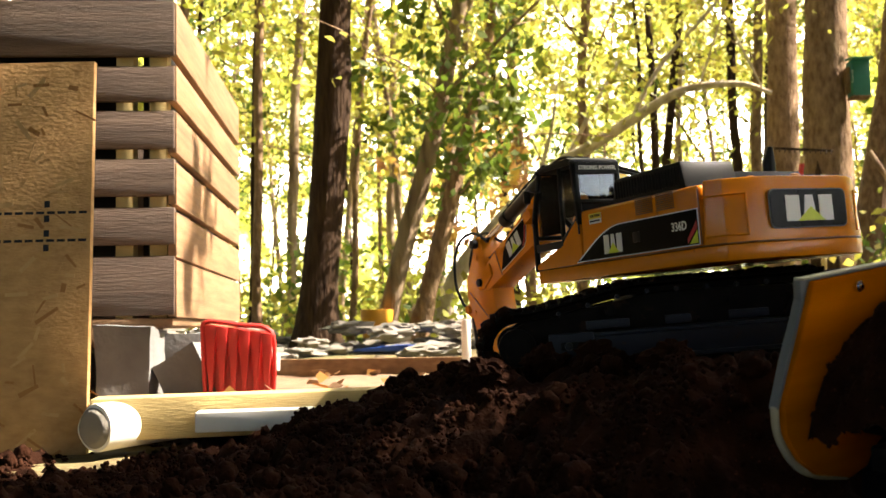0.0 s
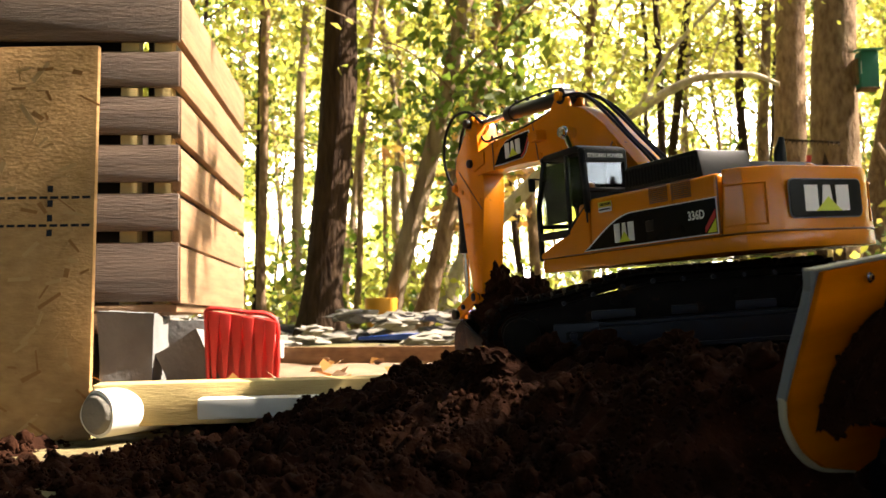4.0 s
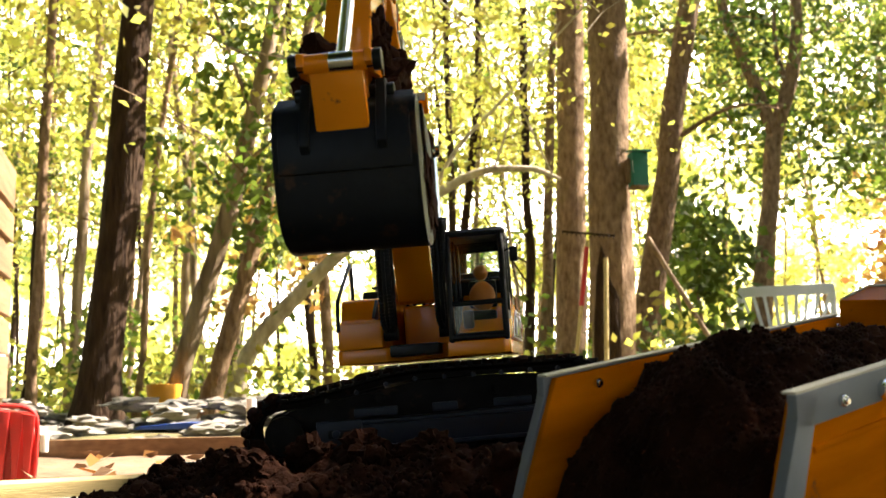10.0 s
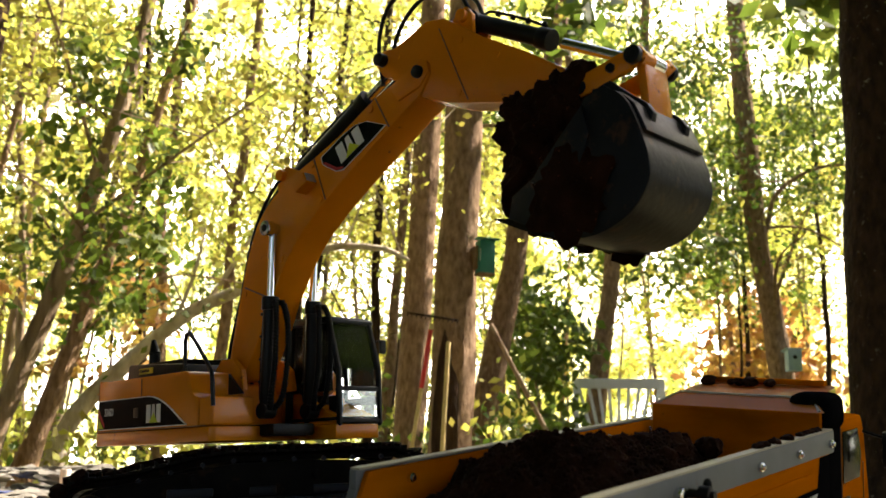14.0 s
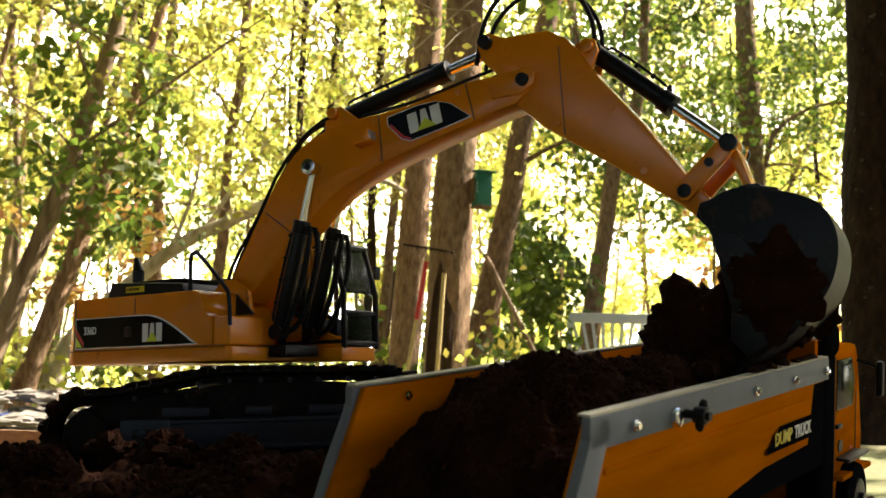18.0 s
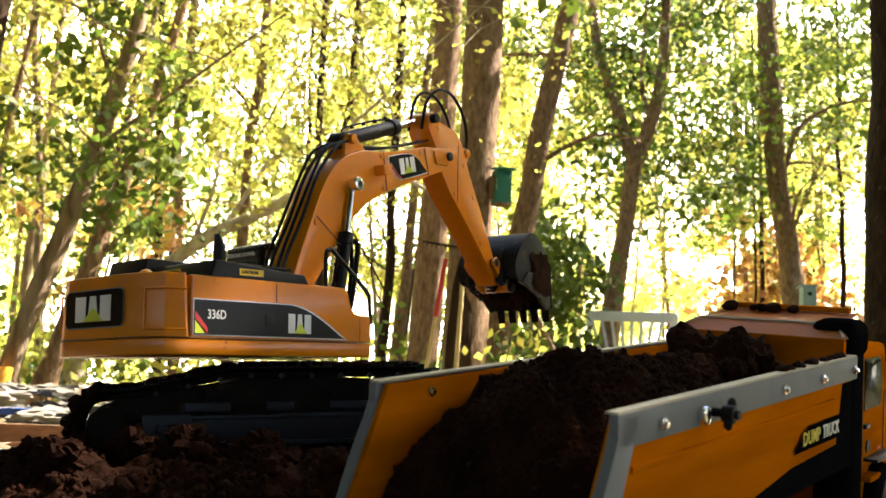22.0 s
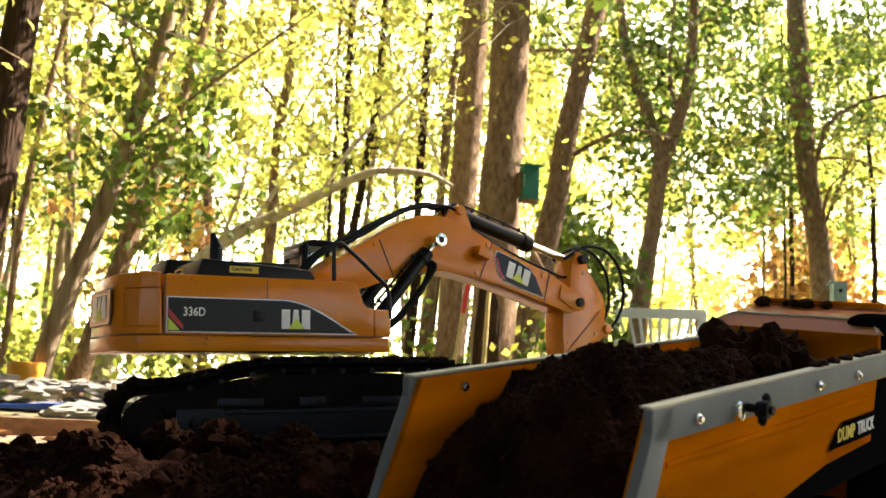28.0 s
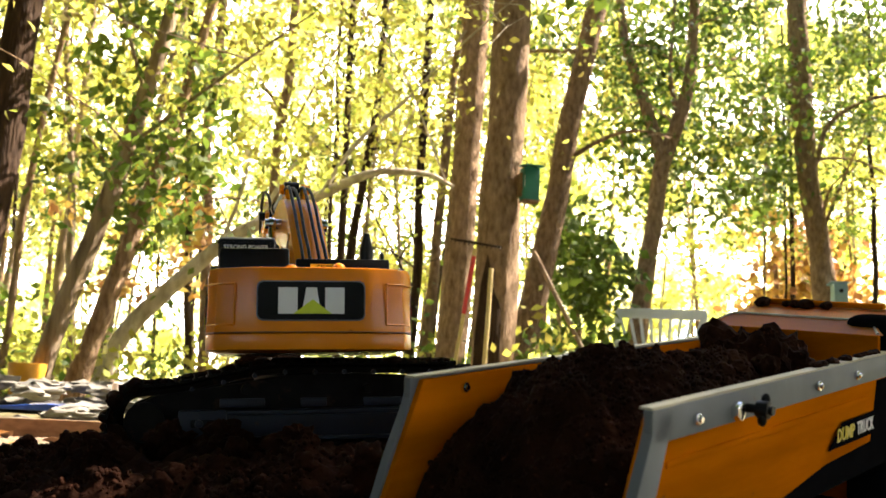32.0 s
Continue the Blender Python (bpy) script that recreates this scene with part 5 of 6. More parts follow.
for x, y in ((-0.045, 0.045), (-0.045, 0.55), (-0.045, 1.06), (-0.12, 0.045), (-0.55, 0.045), (-1.05, 0.045)):
    part("corner_post", box(0.040, 0.045, 0.72, (x, y, 0.68), 0.003), LUMBER, crate, "pale inner post")
part("base_board", box(1.1, 1.08, 0.018, (-0.56, 0.55, 0.315), 0.003), WARM_WOOD, crate)
# black sheets added so the gaps between boards show the inside's shade
part("inner_shade_sheet", box(0.98, 0.012, 0.70, (-0.60, 0.090, 0.68)), BLACK, crate, "black sheet standing for the shade inside the crate")
part("inner_shade_sheet", box(0.012, 0.96, 0.70, (-0.085, 0.56, 0.68)), BLACK, crate, "black sheet standing for the shade inside the crate")
part("back_panel", box(1.0, 0.018, 0.70, (-0.56, 1.08, 0.68), 0.003), GREY_WOOD, crate)
part("left_panel", box(0.018, 1.0, 0.70, (-1.10, 0.55, 0.68), 0.003), GREY_WOOD, crate)
part("skid_board", box(1.0, 0.09, 0.05, (-0.55, 0.06, 0.284), 0.004), WARM_WOOD, crate)
basket = tagged(part("black_basket", join(box(0.30, 0.25, 0.012, (0, 0, 0.006), 0.003), box(0.30, 0.012, 0.09, (0, -0.12, 0.05), 0.003)), BLACK, m=CRATE @ pose(-0.20, 0.14, 1.047)), "black plastic slatted basket on the crate", "basket")
for k in range(9):
    part("basket_slat", box(0.008, 0.25, 0.085, (-0.14 + k * 0.035, 0, 0.055), 0.002, 1), BLACK, basket)
part("basket_rim", join(box(0.32, 0.016, 0.016, (0, -0.125, 0.10), 0.003), box(0.32, 0.016, 0.016, (0, 0.125, 0.10), 0.003)), BLACK, basket)

board = thing("strand_board_sheet", Matrix.Translation((-1.056, 1.166, 0.10)) @ pose(0, 0, 0, 0, 0, 20) @ pose(0, 0, 0, -2.5, 0, 0), "tall sheet of tan strand board with faint printing", "board")
sheet = part("sheet", box(0.60, 0.012, 0.605, (-0.30, 0.006, 0.3025), 0.0015), OSB, board)
rng = random.Random(5)
for k in range(300):
    L_, w_ = rng.uniform(0.012, 0.040), rng.uniform(0.003, 0.009)
    part("wood_strand", flat([(-L_ / 2, -w_ / 2), (L_ / 2, -w_ / 2 * rng.uniform(.3, 1)), (L_ / 2, w_ / 2), (-L_ / 2, w_ / 2 * rng.uniform(.3, 1))], pose(-rng.uniform(0.01, 0.58), -0.0002, rng.uniform(0.01, 0.595), 90, 0, 0) @ pose(0, 0, 0, 0, 0, rng.gauss(0, 50)), 0.0004), (OSB, STRAND_PALE, OSB, STRAND_DARK)[k % 4], sheet, smooth=False)
for row, z in enumerate((0.372, 0.330)):
    for k in range(13):
        part("printed_bar", flat([(-0.006, -0.002), (0.006, -0.002), (0.006, 0.002), (-0.006, 0.002)], pose(-0.012 - k * 0.016, -0.0010, z, 90, 0, 0), 0.0004), BLACK, sheet, smooth=False)
for k in range(4):
    part("printed_bar", flat([(-0.004, -0.005), (0.004, -0.005), (0.004, 0.005), (-0.004, 0.005)], pose(-0.066, -0.0010, 0.385 - k * 0.022, 90, 0, 0), 0.0004), BLACK, sheet, smooth=False)


def block(cx, cy, z, w, d, h, rz, seed, label):
    b = bmesh.new()
    bmesh.ops.create_cube(b, size=1, matrix=Matrix.Diagonal((w, d, h, 1)))
    bmesh.ops.subdivide_edges(b, edges=b.edges[:], cuts=5, use_grid_fill=True)
    for v in b.verts:
        v.co += 0.012 * noise.noise_vector(v.co * 9 + Vector((seed, 0, 0)))
    return tagged(part("concrete_block", b, CONCRETE, m=Matrix.Translation((cx, cy, z)) @ pose(0, 0, 0, 0, rz[0], rz[1])), label, "block", "concrete blocks")


block(-1.47, 1.80, 0.225, 0.115, 0.16, 0.155, (0, 25), 1, "rough grey concrete block under the crate")
block(-1.62, 1.78, 0.215, 0.09, 0.16, 0.14, (4, 25), 2, "rough grey concrete block under the crate")
block(-1.330, 1.81, 0.190, 0.105, 0.06, 0.125, (-24, 20), 3, "broken tilted grey concrete slab beside the crate")
block(-1.44, 2.0, 0.225, 0.30, 0.20, 0.12, (0, 30), 5, "rough grey concrete block under the crate")
block(-1.9, 2.3, 0.225, 0.30, 0.30, 0.12, (0, 30), 6, "rough grey concrete block under the crate")
block(-2.2, 1.6, 0.225, 0.30, 0.20, 0.12, (0, 30), 7, "rough grey concrete block under the crate")

# red zigzag folded plastic barrier
fence = thing("plastic_barrier", Matrix.Translation((-1.265, 1.80, 0.155)) @ pose(0, 0, 0, 8, 0, 28), "bright red plastic crate panel with narrow slots", "plastic crate")
part("red_panel", prism([(-0.013, 0), (0.131, 0), (0.126, 0.132), (-0.012, 0.152)], 0.010, 0.014, 0.001), RED_PLASTIC, fence, "solid red back of the folded panel")
for k in range(6):
    x = k * 0.0235
    part("red_rib", prism([(x - 0.004, 0), (x + 0.003, 0), (x + 0.013, 0.150 - k * 0.004), (x - 0.0115, 0.154 - k * 0.004)], -0.006 - 0.004 * (k % 2), 0.006 - 0.004 * (k % 2), 0.002), RED_PLASTIC, fence)
part("red_rim", tube(spline([(-0.012, 0, 0.0), (-0.015, 0, 0.12), (-0.008, 0, 0.157), (0.06, 0, 0.150), (0.126, 0, 0.136), (0.133, 0, 0.06), (0.130, 0, 0.0)], 5), 0.005, 8), RED_PLASTIC, fence)

# pipe end, lumber and odds on the ground
pipe = thing("plastic_pipe", Matrix.Translation((-0.985, 1.19, 0.160)) @ pose(0, 0, 0, 0, 0, 84), "chalky white plastic pipe stub lying on the soil", "pipe")
pb = bmesh.new()
cyl((-0.080, 0, 0), (0.080, 0, 0), 0.033, 0.034, n=36, bev=0.004, into=pb)
for v in pb.verts:
    v.co += 0.004 * noise.noise_vector(v.co * 25)
part("pipe_body", pb, PVC, pipe)
part("cut_end", cyl((-0.088, 0, 0), (-0.078, 0, 0), 0.022, 0.031, n=30, bev=0.002), ROCK, pipe, "chipped grey end")
beam = thing("lumber_beam", Matrix.Translation((-0.72, 1.36, 0.138)) @ pose(0, 0, 0, 0, 0, 33), "pale yellow sawn lumber beam on the ground", "lumber")
part("beam", box(0.55, 0.075, 0.060, (-0.10, 0.0, 0.03), 0.004), LUMBER, beam)
slab = part("white_board", box(0.26, 0.05, 0.028, (0, 0, 0.014), 0.003), PVC, m=Matrix.Translation((-0.76, 1.24, 0.150)) @ pose(0, 0, 0, 0, 0, 28))
tagged(slab, "white painted board offcut lying on soil", "board")
blk = part("white_block", box(0.055, 0.06, 0.045, (0, 0, 0.022), 0.004), PVC, m=Matrix.Translation((-0.64, 1.40, 0.170)) @ pose(0, 0, 0, 0, 0, 10))
tagged(blk, "small white plastic block on the lumber", "block")
curb = thing("timber_edging", Matrix.Translation((-1.6, 2.7, 0.14)) @ pose(0, 0, 0, 0, 0, 8), "long weathered timber edging board of the soil bed", "timber")
part("edging_board", box(2.6, 0.045, 0.065, (0.55, 0, 0.03), 0.004), WARM_WOOD, curb)
bed_soil = bmesh.new()
bmesh.ops.create_grid(bed_soil, x_segments=90, y_segments=40, size=0.5, matrix=Matrix.Diagonal((3.0, 1.5, 1, 1)))
for v in bed_soil.verts:
    v.co.z = 0.018 * noise.noise(v.co * 3) + 0.010 * noise.noise(v.co * 11) + 0.006
tagged(part("dry_soil_bed", bed_soil, SAND, m=Matrix.Translation((-1.1, 2.0, 0.145))), "sunlit pale dry soil with scattered leaves", "soil", kind="structure")
sheet_b = part("blue_tarp", prism([(-0.22, 0), (0.22, 0), (0.19, 0.020), (0.0, 0.028), (-0.2, 0.014)], -0.12, 0.12, 0.006), TARP, m=Matrix.Translation((-1.70, 3.95, 0.195)))
tagged(sheet_b, "folded bright blue plastic tarpaulin on the ground", "tarpaulin")
post = part("white_stake", cyl((0, 0, 0), (0, 0, 0.16), 0.014, n=12, bev=0.003), PVC, m=Matrix.Translation((-0.99, 2.66, 0.15)))
tagged(post, "short white plastic pipe stake in the ground", "stake")
post = part("white_stake", cyl((0, 0, 0), (0, 0, 0.05), 0.012, n=12, bev=0.003), PVC, m=Matrix.Translation((-1.60, 2.65, 0.17)))
tagged(post, "short white plastic pipe stake in the ground", "stake")
rng = random.Random(21)
for k in range(46):
    x, y = rng.uniform(-2.9, -1.45), rng.uniform(3.3, 4.5)
    r = rng.uniform(0.03, 0.085)
    tagged(part("garden_stone", lump(r, k, (1.5, 1.1, 0.42), 0.6, 1.9, 3), ROCK, m=Matrix.Translation((x, y, ground_z(x, y) + r * 0.25 + (0.08 if k % 3 == 0 else 0)))), "flat pale sunlit stone in a loose pile", "stone", "stone pile")
yb = part("yellow_pail", cyl((0, 0, 0), (0, 0, 0.20), 0.075, 0.095, n=20, bev=0.004), STRAW, m=Matrix.Translation((-2.35, 5.05, 0.2)))
tagged(yb, "orange-yellow plastic pail by the trees", "pail")
rng = random.Random(2)
for k in range(60):
    x, y = rng.uniform(-2.0, -0.4), rng.uniform(1.6, 2.6)
    b = flat([(-0.022, -0.012), (0.0, -0.018), (0.026, -0.002), (0.0, 0.016)], pose(0, 0, 0, rng.uniform(-40, 40), rng.uniform(-40, 40), rng.uniform(0, 360)), 0.0006)
    tagged(part("fallen_leaf", b, LEAF_C if k % 2 else WARM_WOOD, m=Matrix.Translation((x, y, 0.168)), smooth=False), "dry curled brown fallen leaf", "leaf", "fallen leaves")

# ---- trees ----
def quads(name, centres, sizes, material, seed, parent=None, label="", kind="", stretch=1.7):
    """Many small pointed leaves as one mesh."""
    rs = np.random.RandomState(seed)
    n = len(centres)
    a = rs.normal(size=(n, 3))
    a /= np.linalg.norm(a, axis=1)[:, None]
    b = np.cross(a, rs.normal(size=(n, 3)))
    b /= np.linalg.norm(b, axis=1)[:, None]
    s = np.asarray(sizes)[:, None]
    c = np.cross(a, b) * s * 0.18
    v = np.stack([centres - a * s * stretch / 2, centres + b * s / 2 + c, centres + a * s * stretch / 2, centres - b * s / 2 + c], 1).reshape(-1, 3)
    me = bpy.data.meshes.new(name)
    me.vertices.add(4 * n)
    me.vertices.foreach_set("co", v.ravel().astype(np.float32))
    me.loops.add(4 * n)
    me.loops.foreach_set("vertex_index", np.arange(4 * n, dtype=np.int32))
    me.polygons.add(n)
    me.polygons.foreach_set("loop_start", np.arange(0, 4 * n, 4, dtype=np.int32))
    me.update(calc_edges=True)
    me.materials.append(material)
    ob = new(name, me)
    ob.parent = parent
    if label:
        ob["label"] = label
    return ob


def clumps(centres, n, spread, seed):
    rs = np.random.RandomState(seed)
    c = np.array(centres)[rs.randint(len(centres), size=n)]
    return c + rs.normal(size=(n, 3)) * spread


def sprays(centres, n, radius, seed, thin=0.28):
    """Places of n leaves in flattish tilted sprays of uneven size round the centres."""
    rs = np.random.RandomState(seed)
    m = len(centres)
    size = radius * rs.uniform(0.45, 1.4, m)
    a, b = rs.normal(size=(m, 3)) * np.array([1, 1, 0.35]), rs.normal(size=(m, 3)) * np.array([1, 1, 0.35])
    a /= np.linalg.norm(a, axis=1)[:, None]
    nrm = np.cross(a, b)
    nrm /= np.linalg.norm(nrm, axis=1)[:, None]
    b = np.cross(nrm, a)
    weight = size ** 1.5
    pick = rs.choice(m, n, p=weight / weight.sum())
    g = rs.normal(size=(n, 3)) * size[pick][:, None]
    return np.asarray(centres)[pick] + a[pick] * g[:, :1] + b[pick] * g[:, 1:2] * 0.6 + nrm[pick] * g[:, 2:] * thin - np.array([0, 0, 1]) * (np.abs(g[:, :1]) * 0.25)


def tree(path, r0, r1, bark, leaf, n_leaf, seed, label, size=0.07, limbs=5, crown_z=(1.6, 4.5), spread=0.8, wild=0.04, extra=()):
    rng = random.Random(seed)
    base = Vector(path[0])
    root = thing("tree", Matrix.Translation(base), label, "tree", "forest trees")
    pts = [Vector(p) - base for p in path]
    line = spline(pts, 7)
    line = [p + Vector((wild * noise.noise(p * 1.3 + Vector((seed, 0, 0))), wild * noise.noise(p * 1.3 + Vector((0, seed, 0))), 0)) * (0 if i == 0 else 1) for i, p in enumerate(line)]
    trunk = tube([line[0] + Vector((0, 0, -0.12))] + line, r0, 16, r1, rough=0.16)
    for v in trunk.verts:
        h = v.co.z
        if h < 0.35:
            k = 1 + 0.45 * (1 - max(h, -0.1) / 0.35) ** 2
            v.co.x, v.co.y = v.co.x * k, v.co.y * k
    part("trunk", trunk, bark, root, "")
    tips = []
    top = len(line) - 1
    for k in range(limbs):
        i = rng.randint(int(top * 0.35), top)
        p = line[i]
        a = rng.uniform(0, 2 * math.pi)
        L_ = rng.uniform(0.5, 1.5)
        q = p + Vector((math.cos(a) * L_, math.sin(a) * L_, rng.uniform(0.1, 1.1)))
        mid = (p + q) / 2 + Vector((rng.gauss(0, 0.08), rng.gauss(0, 0.08), rng.uniform(0.02, 0.2)))
        r_l = max(0.007, min(r1 * 0.32, 0.022))
        limb = part("limb", tube(spline([p, mid, q], 4), r_l, 6, 0.004, rough=0.1), bark, root)
        tips += [mid, q, (mid + q) / 2]
        for j in range(3):
            f = p.lerp(q, rng.uniform(0.4, 0.95))
            e = f + Vector((rng.gauss(0, 0.28), rng.gauss(0, 0.28), rng.uniform(-0.1, 0.35)))
            part("twig", tube([f, (f + e) / 2 + Vector((0, 0, 0.03)), e], r_l * 0.4, 4, 0.002), bark, limb)
            tips.append(e)
    for e in extra:
        part("limb", tube(spline([Vector(p) - base for p in e[0]], 6), e[1], 8, e[2], rough=0.15), bark, root)
        tips.append(Vector(e[0][-1]) - base)
    if n_leaf:
        for k in range(16):
            i = rng.randint(int(top * 0.3), top)
            tips.append(line[i] + Vector((rng.gauss(0, spread), rng.gauss(0, spread), rng.uniform(-0.3, 0.8))))
        tips = [Vector((t.x, t.y, max(t.z, crown_z[0] * rng.uniform(0.8, 1.4)))) for t in tips]
        n_leaf, size = int(n_leaf * 1.7), size * 0.47
        cs_ = sprays([tuple(t) for t in tips], n_leaf, 0.26, seed)
        quads("crown", cs_, np.random.RandomState(seed).uniform(size * 0.5, size * 1.3, n_leaf), leaf, seed, root, "")
    return root


def up(x, y, dx, dy, h, bend=0.0):
    z = ground_z(x, y)
    return [(x, y, z), (x + dx * 0.3 + bend, y + dy * 0.3, z + h * 0.33), (x + dx * 0.66 - bend, y + dy * 0.66, z + h * 0.66), (x + dx, y + dy, z + h)]


# trees that can be told apart
tree([(-2.40, 4.42, 0.2), (-2.33, 4.42, 0.95), (-2.28, 4.42, 1.57), (-2.24, 4.42, 2.4), (-2.15, 4.5, 4.6)], 0.098, 0.068, BARK_DARK, LEAF_A, 420, 1, "thick dark-barked forest tree trunk", limbs=0, crown_z=(2.6, 5), wild=0.015)
tree([(-2.38, 5.15, 0.19), (-2.23, 5.15, 0.73), (-2.09, 5.15, 1.15), (-1.98, 5.15, 1.53), (-1.89, 5.15, 1.94), (-1.79, 5.15, 2.43), (-1.5, 5.3, 4.6)], 0.056, 0.038, BARK_PALE, LEAF_A, 700, 2, "slender leaning pale-barked tree with climbing leaves", crown_z=(1.9, 5), wild=0.01)
tree([(-2.27, 5.3, 0.18), (-2.19, 5.3, 0.35), (-2.05, 5.3, 0.81), (-1.94, 5.3, 1.19), (-1.85, 5.3, 1.51), (-1.77, 5.3, 1.77), (-1.5, 5.4, 3.2)], 0.064, 0.022, BARK, LEAF_A, 600, 3, "slender leaning brown tree", crown_z=(1.9, 5), wild=0.01)
tree([(0.02, 5.82, 0.2), (0.035, 5.82, 0.68), (0.06, 5.82, 1.87), (0.08, 5.82, 2.77), (0.12, 5.82, 5.2)], 0.132, 0.105, BARK, LEAF_A, 420, 5, "thick straight grey-brown tree trunk with a dark scar", limbs=1, crown_z=(3.4, 5), wild=0.012)
tree([(-0.26, 6.62, 0.2), (-0.23, 6.62, 0.73), (-0.18, 6.62, 2.08), (-0.16, 6.62, 3.1), (-0.10, 6.62, 5.5)], 0.108, 0.080, BARK, LEAF_A, 600, 6, "straight brown tree trunk", limbs=1, crown_z=(3.0, 5), wild=0.015)
tree([(0.17, 7.6, 0.2), (0.28, 7.6, 0.73), (0.37, 7.6, 1.25), (0.51, 7.6, 1.92), (0.60, 7.6, 2.6), (0.80, 7.6, 3.55), (1.0, 7.6, 5.0)], 0.112, 0.072, BARK, LEAF_B, 700, 7, "leaning brown tree trunk", limbs=2, crown_z=(2.8, 5), wild=0.015)
tree([(1.28, 9.0, 0.2), (1.34, 9.0, 0.9), (1.39, 9.0, 1.36), (1.48, 9.0, 1.98), (1.55, 9.0, 2.52), (1.73, 9.0, 3.06), (1.81, 9.0, 3.45), (1.83, 9.0, 3.89), (1.9, 9.0, 5.2)], 0.100, 0.042, BARK, LEAF_B, 2600, 8, "forked tree with a leafy green crown", size=0.085, limbs=9, crown_z=(2.9, 5.2), spread=0.75, wild=0.01,
     extra=(([(1.56, 9.0, 2.56), (1.34, 9.0, 3.27), (1.20, 9.0, 3.70), (1.14, 9.0, 4.15), (1.0, 9.0, 5.3)], 0.062, 0.03), ([(1.70, 9.0, 3.0), (1.62, 9.0, 3.4), (1.66, 9.0, 4.2)], 0.03, 0.012)))
tree([(3.36, 9.7, 0.2), (3.33, 9.7, 0.8), (3.26, 9.7, 1.4), (3.19, 9.7, 2.01), (3.09, 9.7, 2.74), (3.05, 9.7, 3.61), (3.0, 9.7, 4.5), (2.95, 9.7, 6.0)], 0.128, 0.088, BARK, LEAF_B, 900, 9, "tall grey-brown tree trunk", crown_z=(3.9, 6), wild=0.01,
     extra=(([(3.12, 9.7, 2.66), (3.20, 9.7, 2.85), (3.29, 9.7, 3.15), (3.52, 9.7, 3.36), (3.85, 9.7, 3.49), (4.3, 9.7, 3.5)], 0.032, 0.012), ([(3.13, 9.7, 2.80), (3.34, 9.7, 2.84), (3.62, 9.7, 2.81), (3.94, 9.7, 2.65)], 0.018, 0.008)))
tree([(2.08, 4.75, 0.2), (2.09, 4.75, 0.86), (2.14, 4.75, 2.12), (2.16, 4.75, 2.74), (2.2, 4.75, 4.6)], 0.165, 0.14, BARK_LICHEN, LEAF_B, 700, 10, "thick dark tree trunk spotted with pale lichen", size=0.20, limbs=0, crown_z=(3.0, 5), wild=0.01)
tree([(-2.33, 5.95, 0.2), (-2.25, 5.95, 0.51), (-2.1, 5.95, 0.74), (-1.77, 5.95, 1.07), (-1.54, 5.95, 1.26), (-1.3, 5.95, 1.38), (-0.88, 5.95, 1.61), (-0.68, 5.95, 1.68), (-0.4, 5.95, 1.67), (-0.24, 5.95, 1.6)], 0.062, 0.012, BARK_WHITE, LEAF_A, 260, 11, "pale bent tree arching low across the wood", limbs=3, wild=0.008, crown_z=(1.7, 2.3),
     extra=(([(-1.45, 5.95, 1.32), (-1.28, 5.95, 1.62), (-1.1, 5.95, 1.9)], 0.018, 0.007), ([(-1.05, 5.95, 1.52), (-0.85, 5.95, 1.85), (-0.5, 5.95, 2.2), (-0.2, 5.95, 2.6)], 0.016, 0.006), ([(-1.65, 5.95, 1.18), (-1.55, 5.95, 1.5), (-1.5, 5.95, 1.8)], 0.016, 0.006)))
tree([(-2.98, 6.0, 0.2), (-2.93, 6.0, 0.92), (-2.86, 6.0, 1.93), (-2.78, 6.0, 2.68), (-2.6, 6.0, 4.6)], 0.024, 0.014, BARK, LEAF_A, 600, 12, "thin dark sapling in the wood", crown_z=(2.0, 5))
tree([(-1.60, 6.8, 0.2), (-1.54, 6.8, 1.39), (-1.52, 6.8, 1.96), (-1.48, 6.8, 2.5), (-1.46, 6.8, 3.14), (-1.4, 6.8, 5.0)], 0.040, 0.028, BARK, LEAF_A, 700, 13, "thin brown tree in the wood", crown_z=(2.0, 5))
tree([(-1.05, 7.0, 0.2), (-1.06, 7.0, 1.53), (-1.08, 7.0, 2.11), (-1.08, 7.0, 2.8), (-1.08, 7.0, 5.0)], 0.030, 0.020, BARK_DARK, LEAF_A, 600, 14, "thin dark tree in the wood", crown_z=(2.0, 5))
tree([(-2.1, 7.4, 0.2), (-2.15, 7.4, 1.43), (-2.22, 7.4, 2.31), (-2.18, 7.4, 3.23), (-2.1, 7.4, 5.0)], 0.046, 0.032, BARK, LEAF_A, 700, 17, "thin brown tree in the wood", crown_z=(2.0, 5))
tree([(-1.2, 8.0, 0.2), (-1.12, 8.0, 1.61), (-1.04, 8.0, 2.33), (-0.99, 8.0, 3.06), (-0.9, 8.0, 5.0)], 0.040, 0.024, BARK_DARK, LEAF_A, 700, 18, "thin dark tree in the wood", crown_z=(2.0, 5))
tree([(-0.62, 8.0, 0.2), (-0.61, 8.0, 0.76), (-0.59, 8.0, 1.35), (-0.59, 8.0, 2.2), (-0.55, 8.0, 5.0)], 0.046, 0.030, BARK_DARK, LEAF_A, 700, 19, "thin dark tree in the wood", crown_z=(2.0, 5))
tree(up(-3.3, 5.3, 0.15, 0, 5.0), 0.032, 0.020, BARK_DARK, LEAF_A, 600, 15, "thin dark sapling in the wood", crown_z=(1.8, 5))
tree(up(-2.9, 4.7, 0.05, 0, 4.6), 0.026, 0.018, BARK, LEAF_A, 600, 16, "thin brown sapling in the wood", crown_z=(1.8, 5))
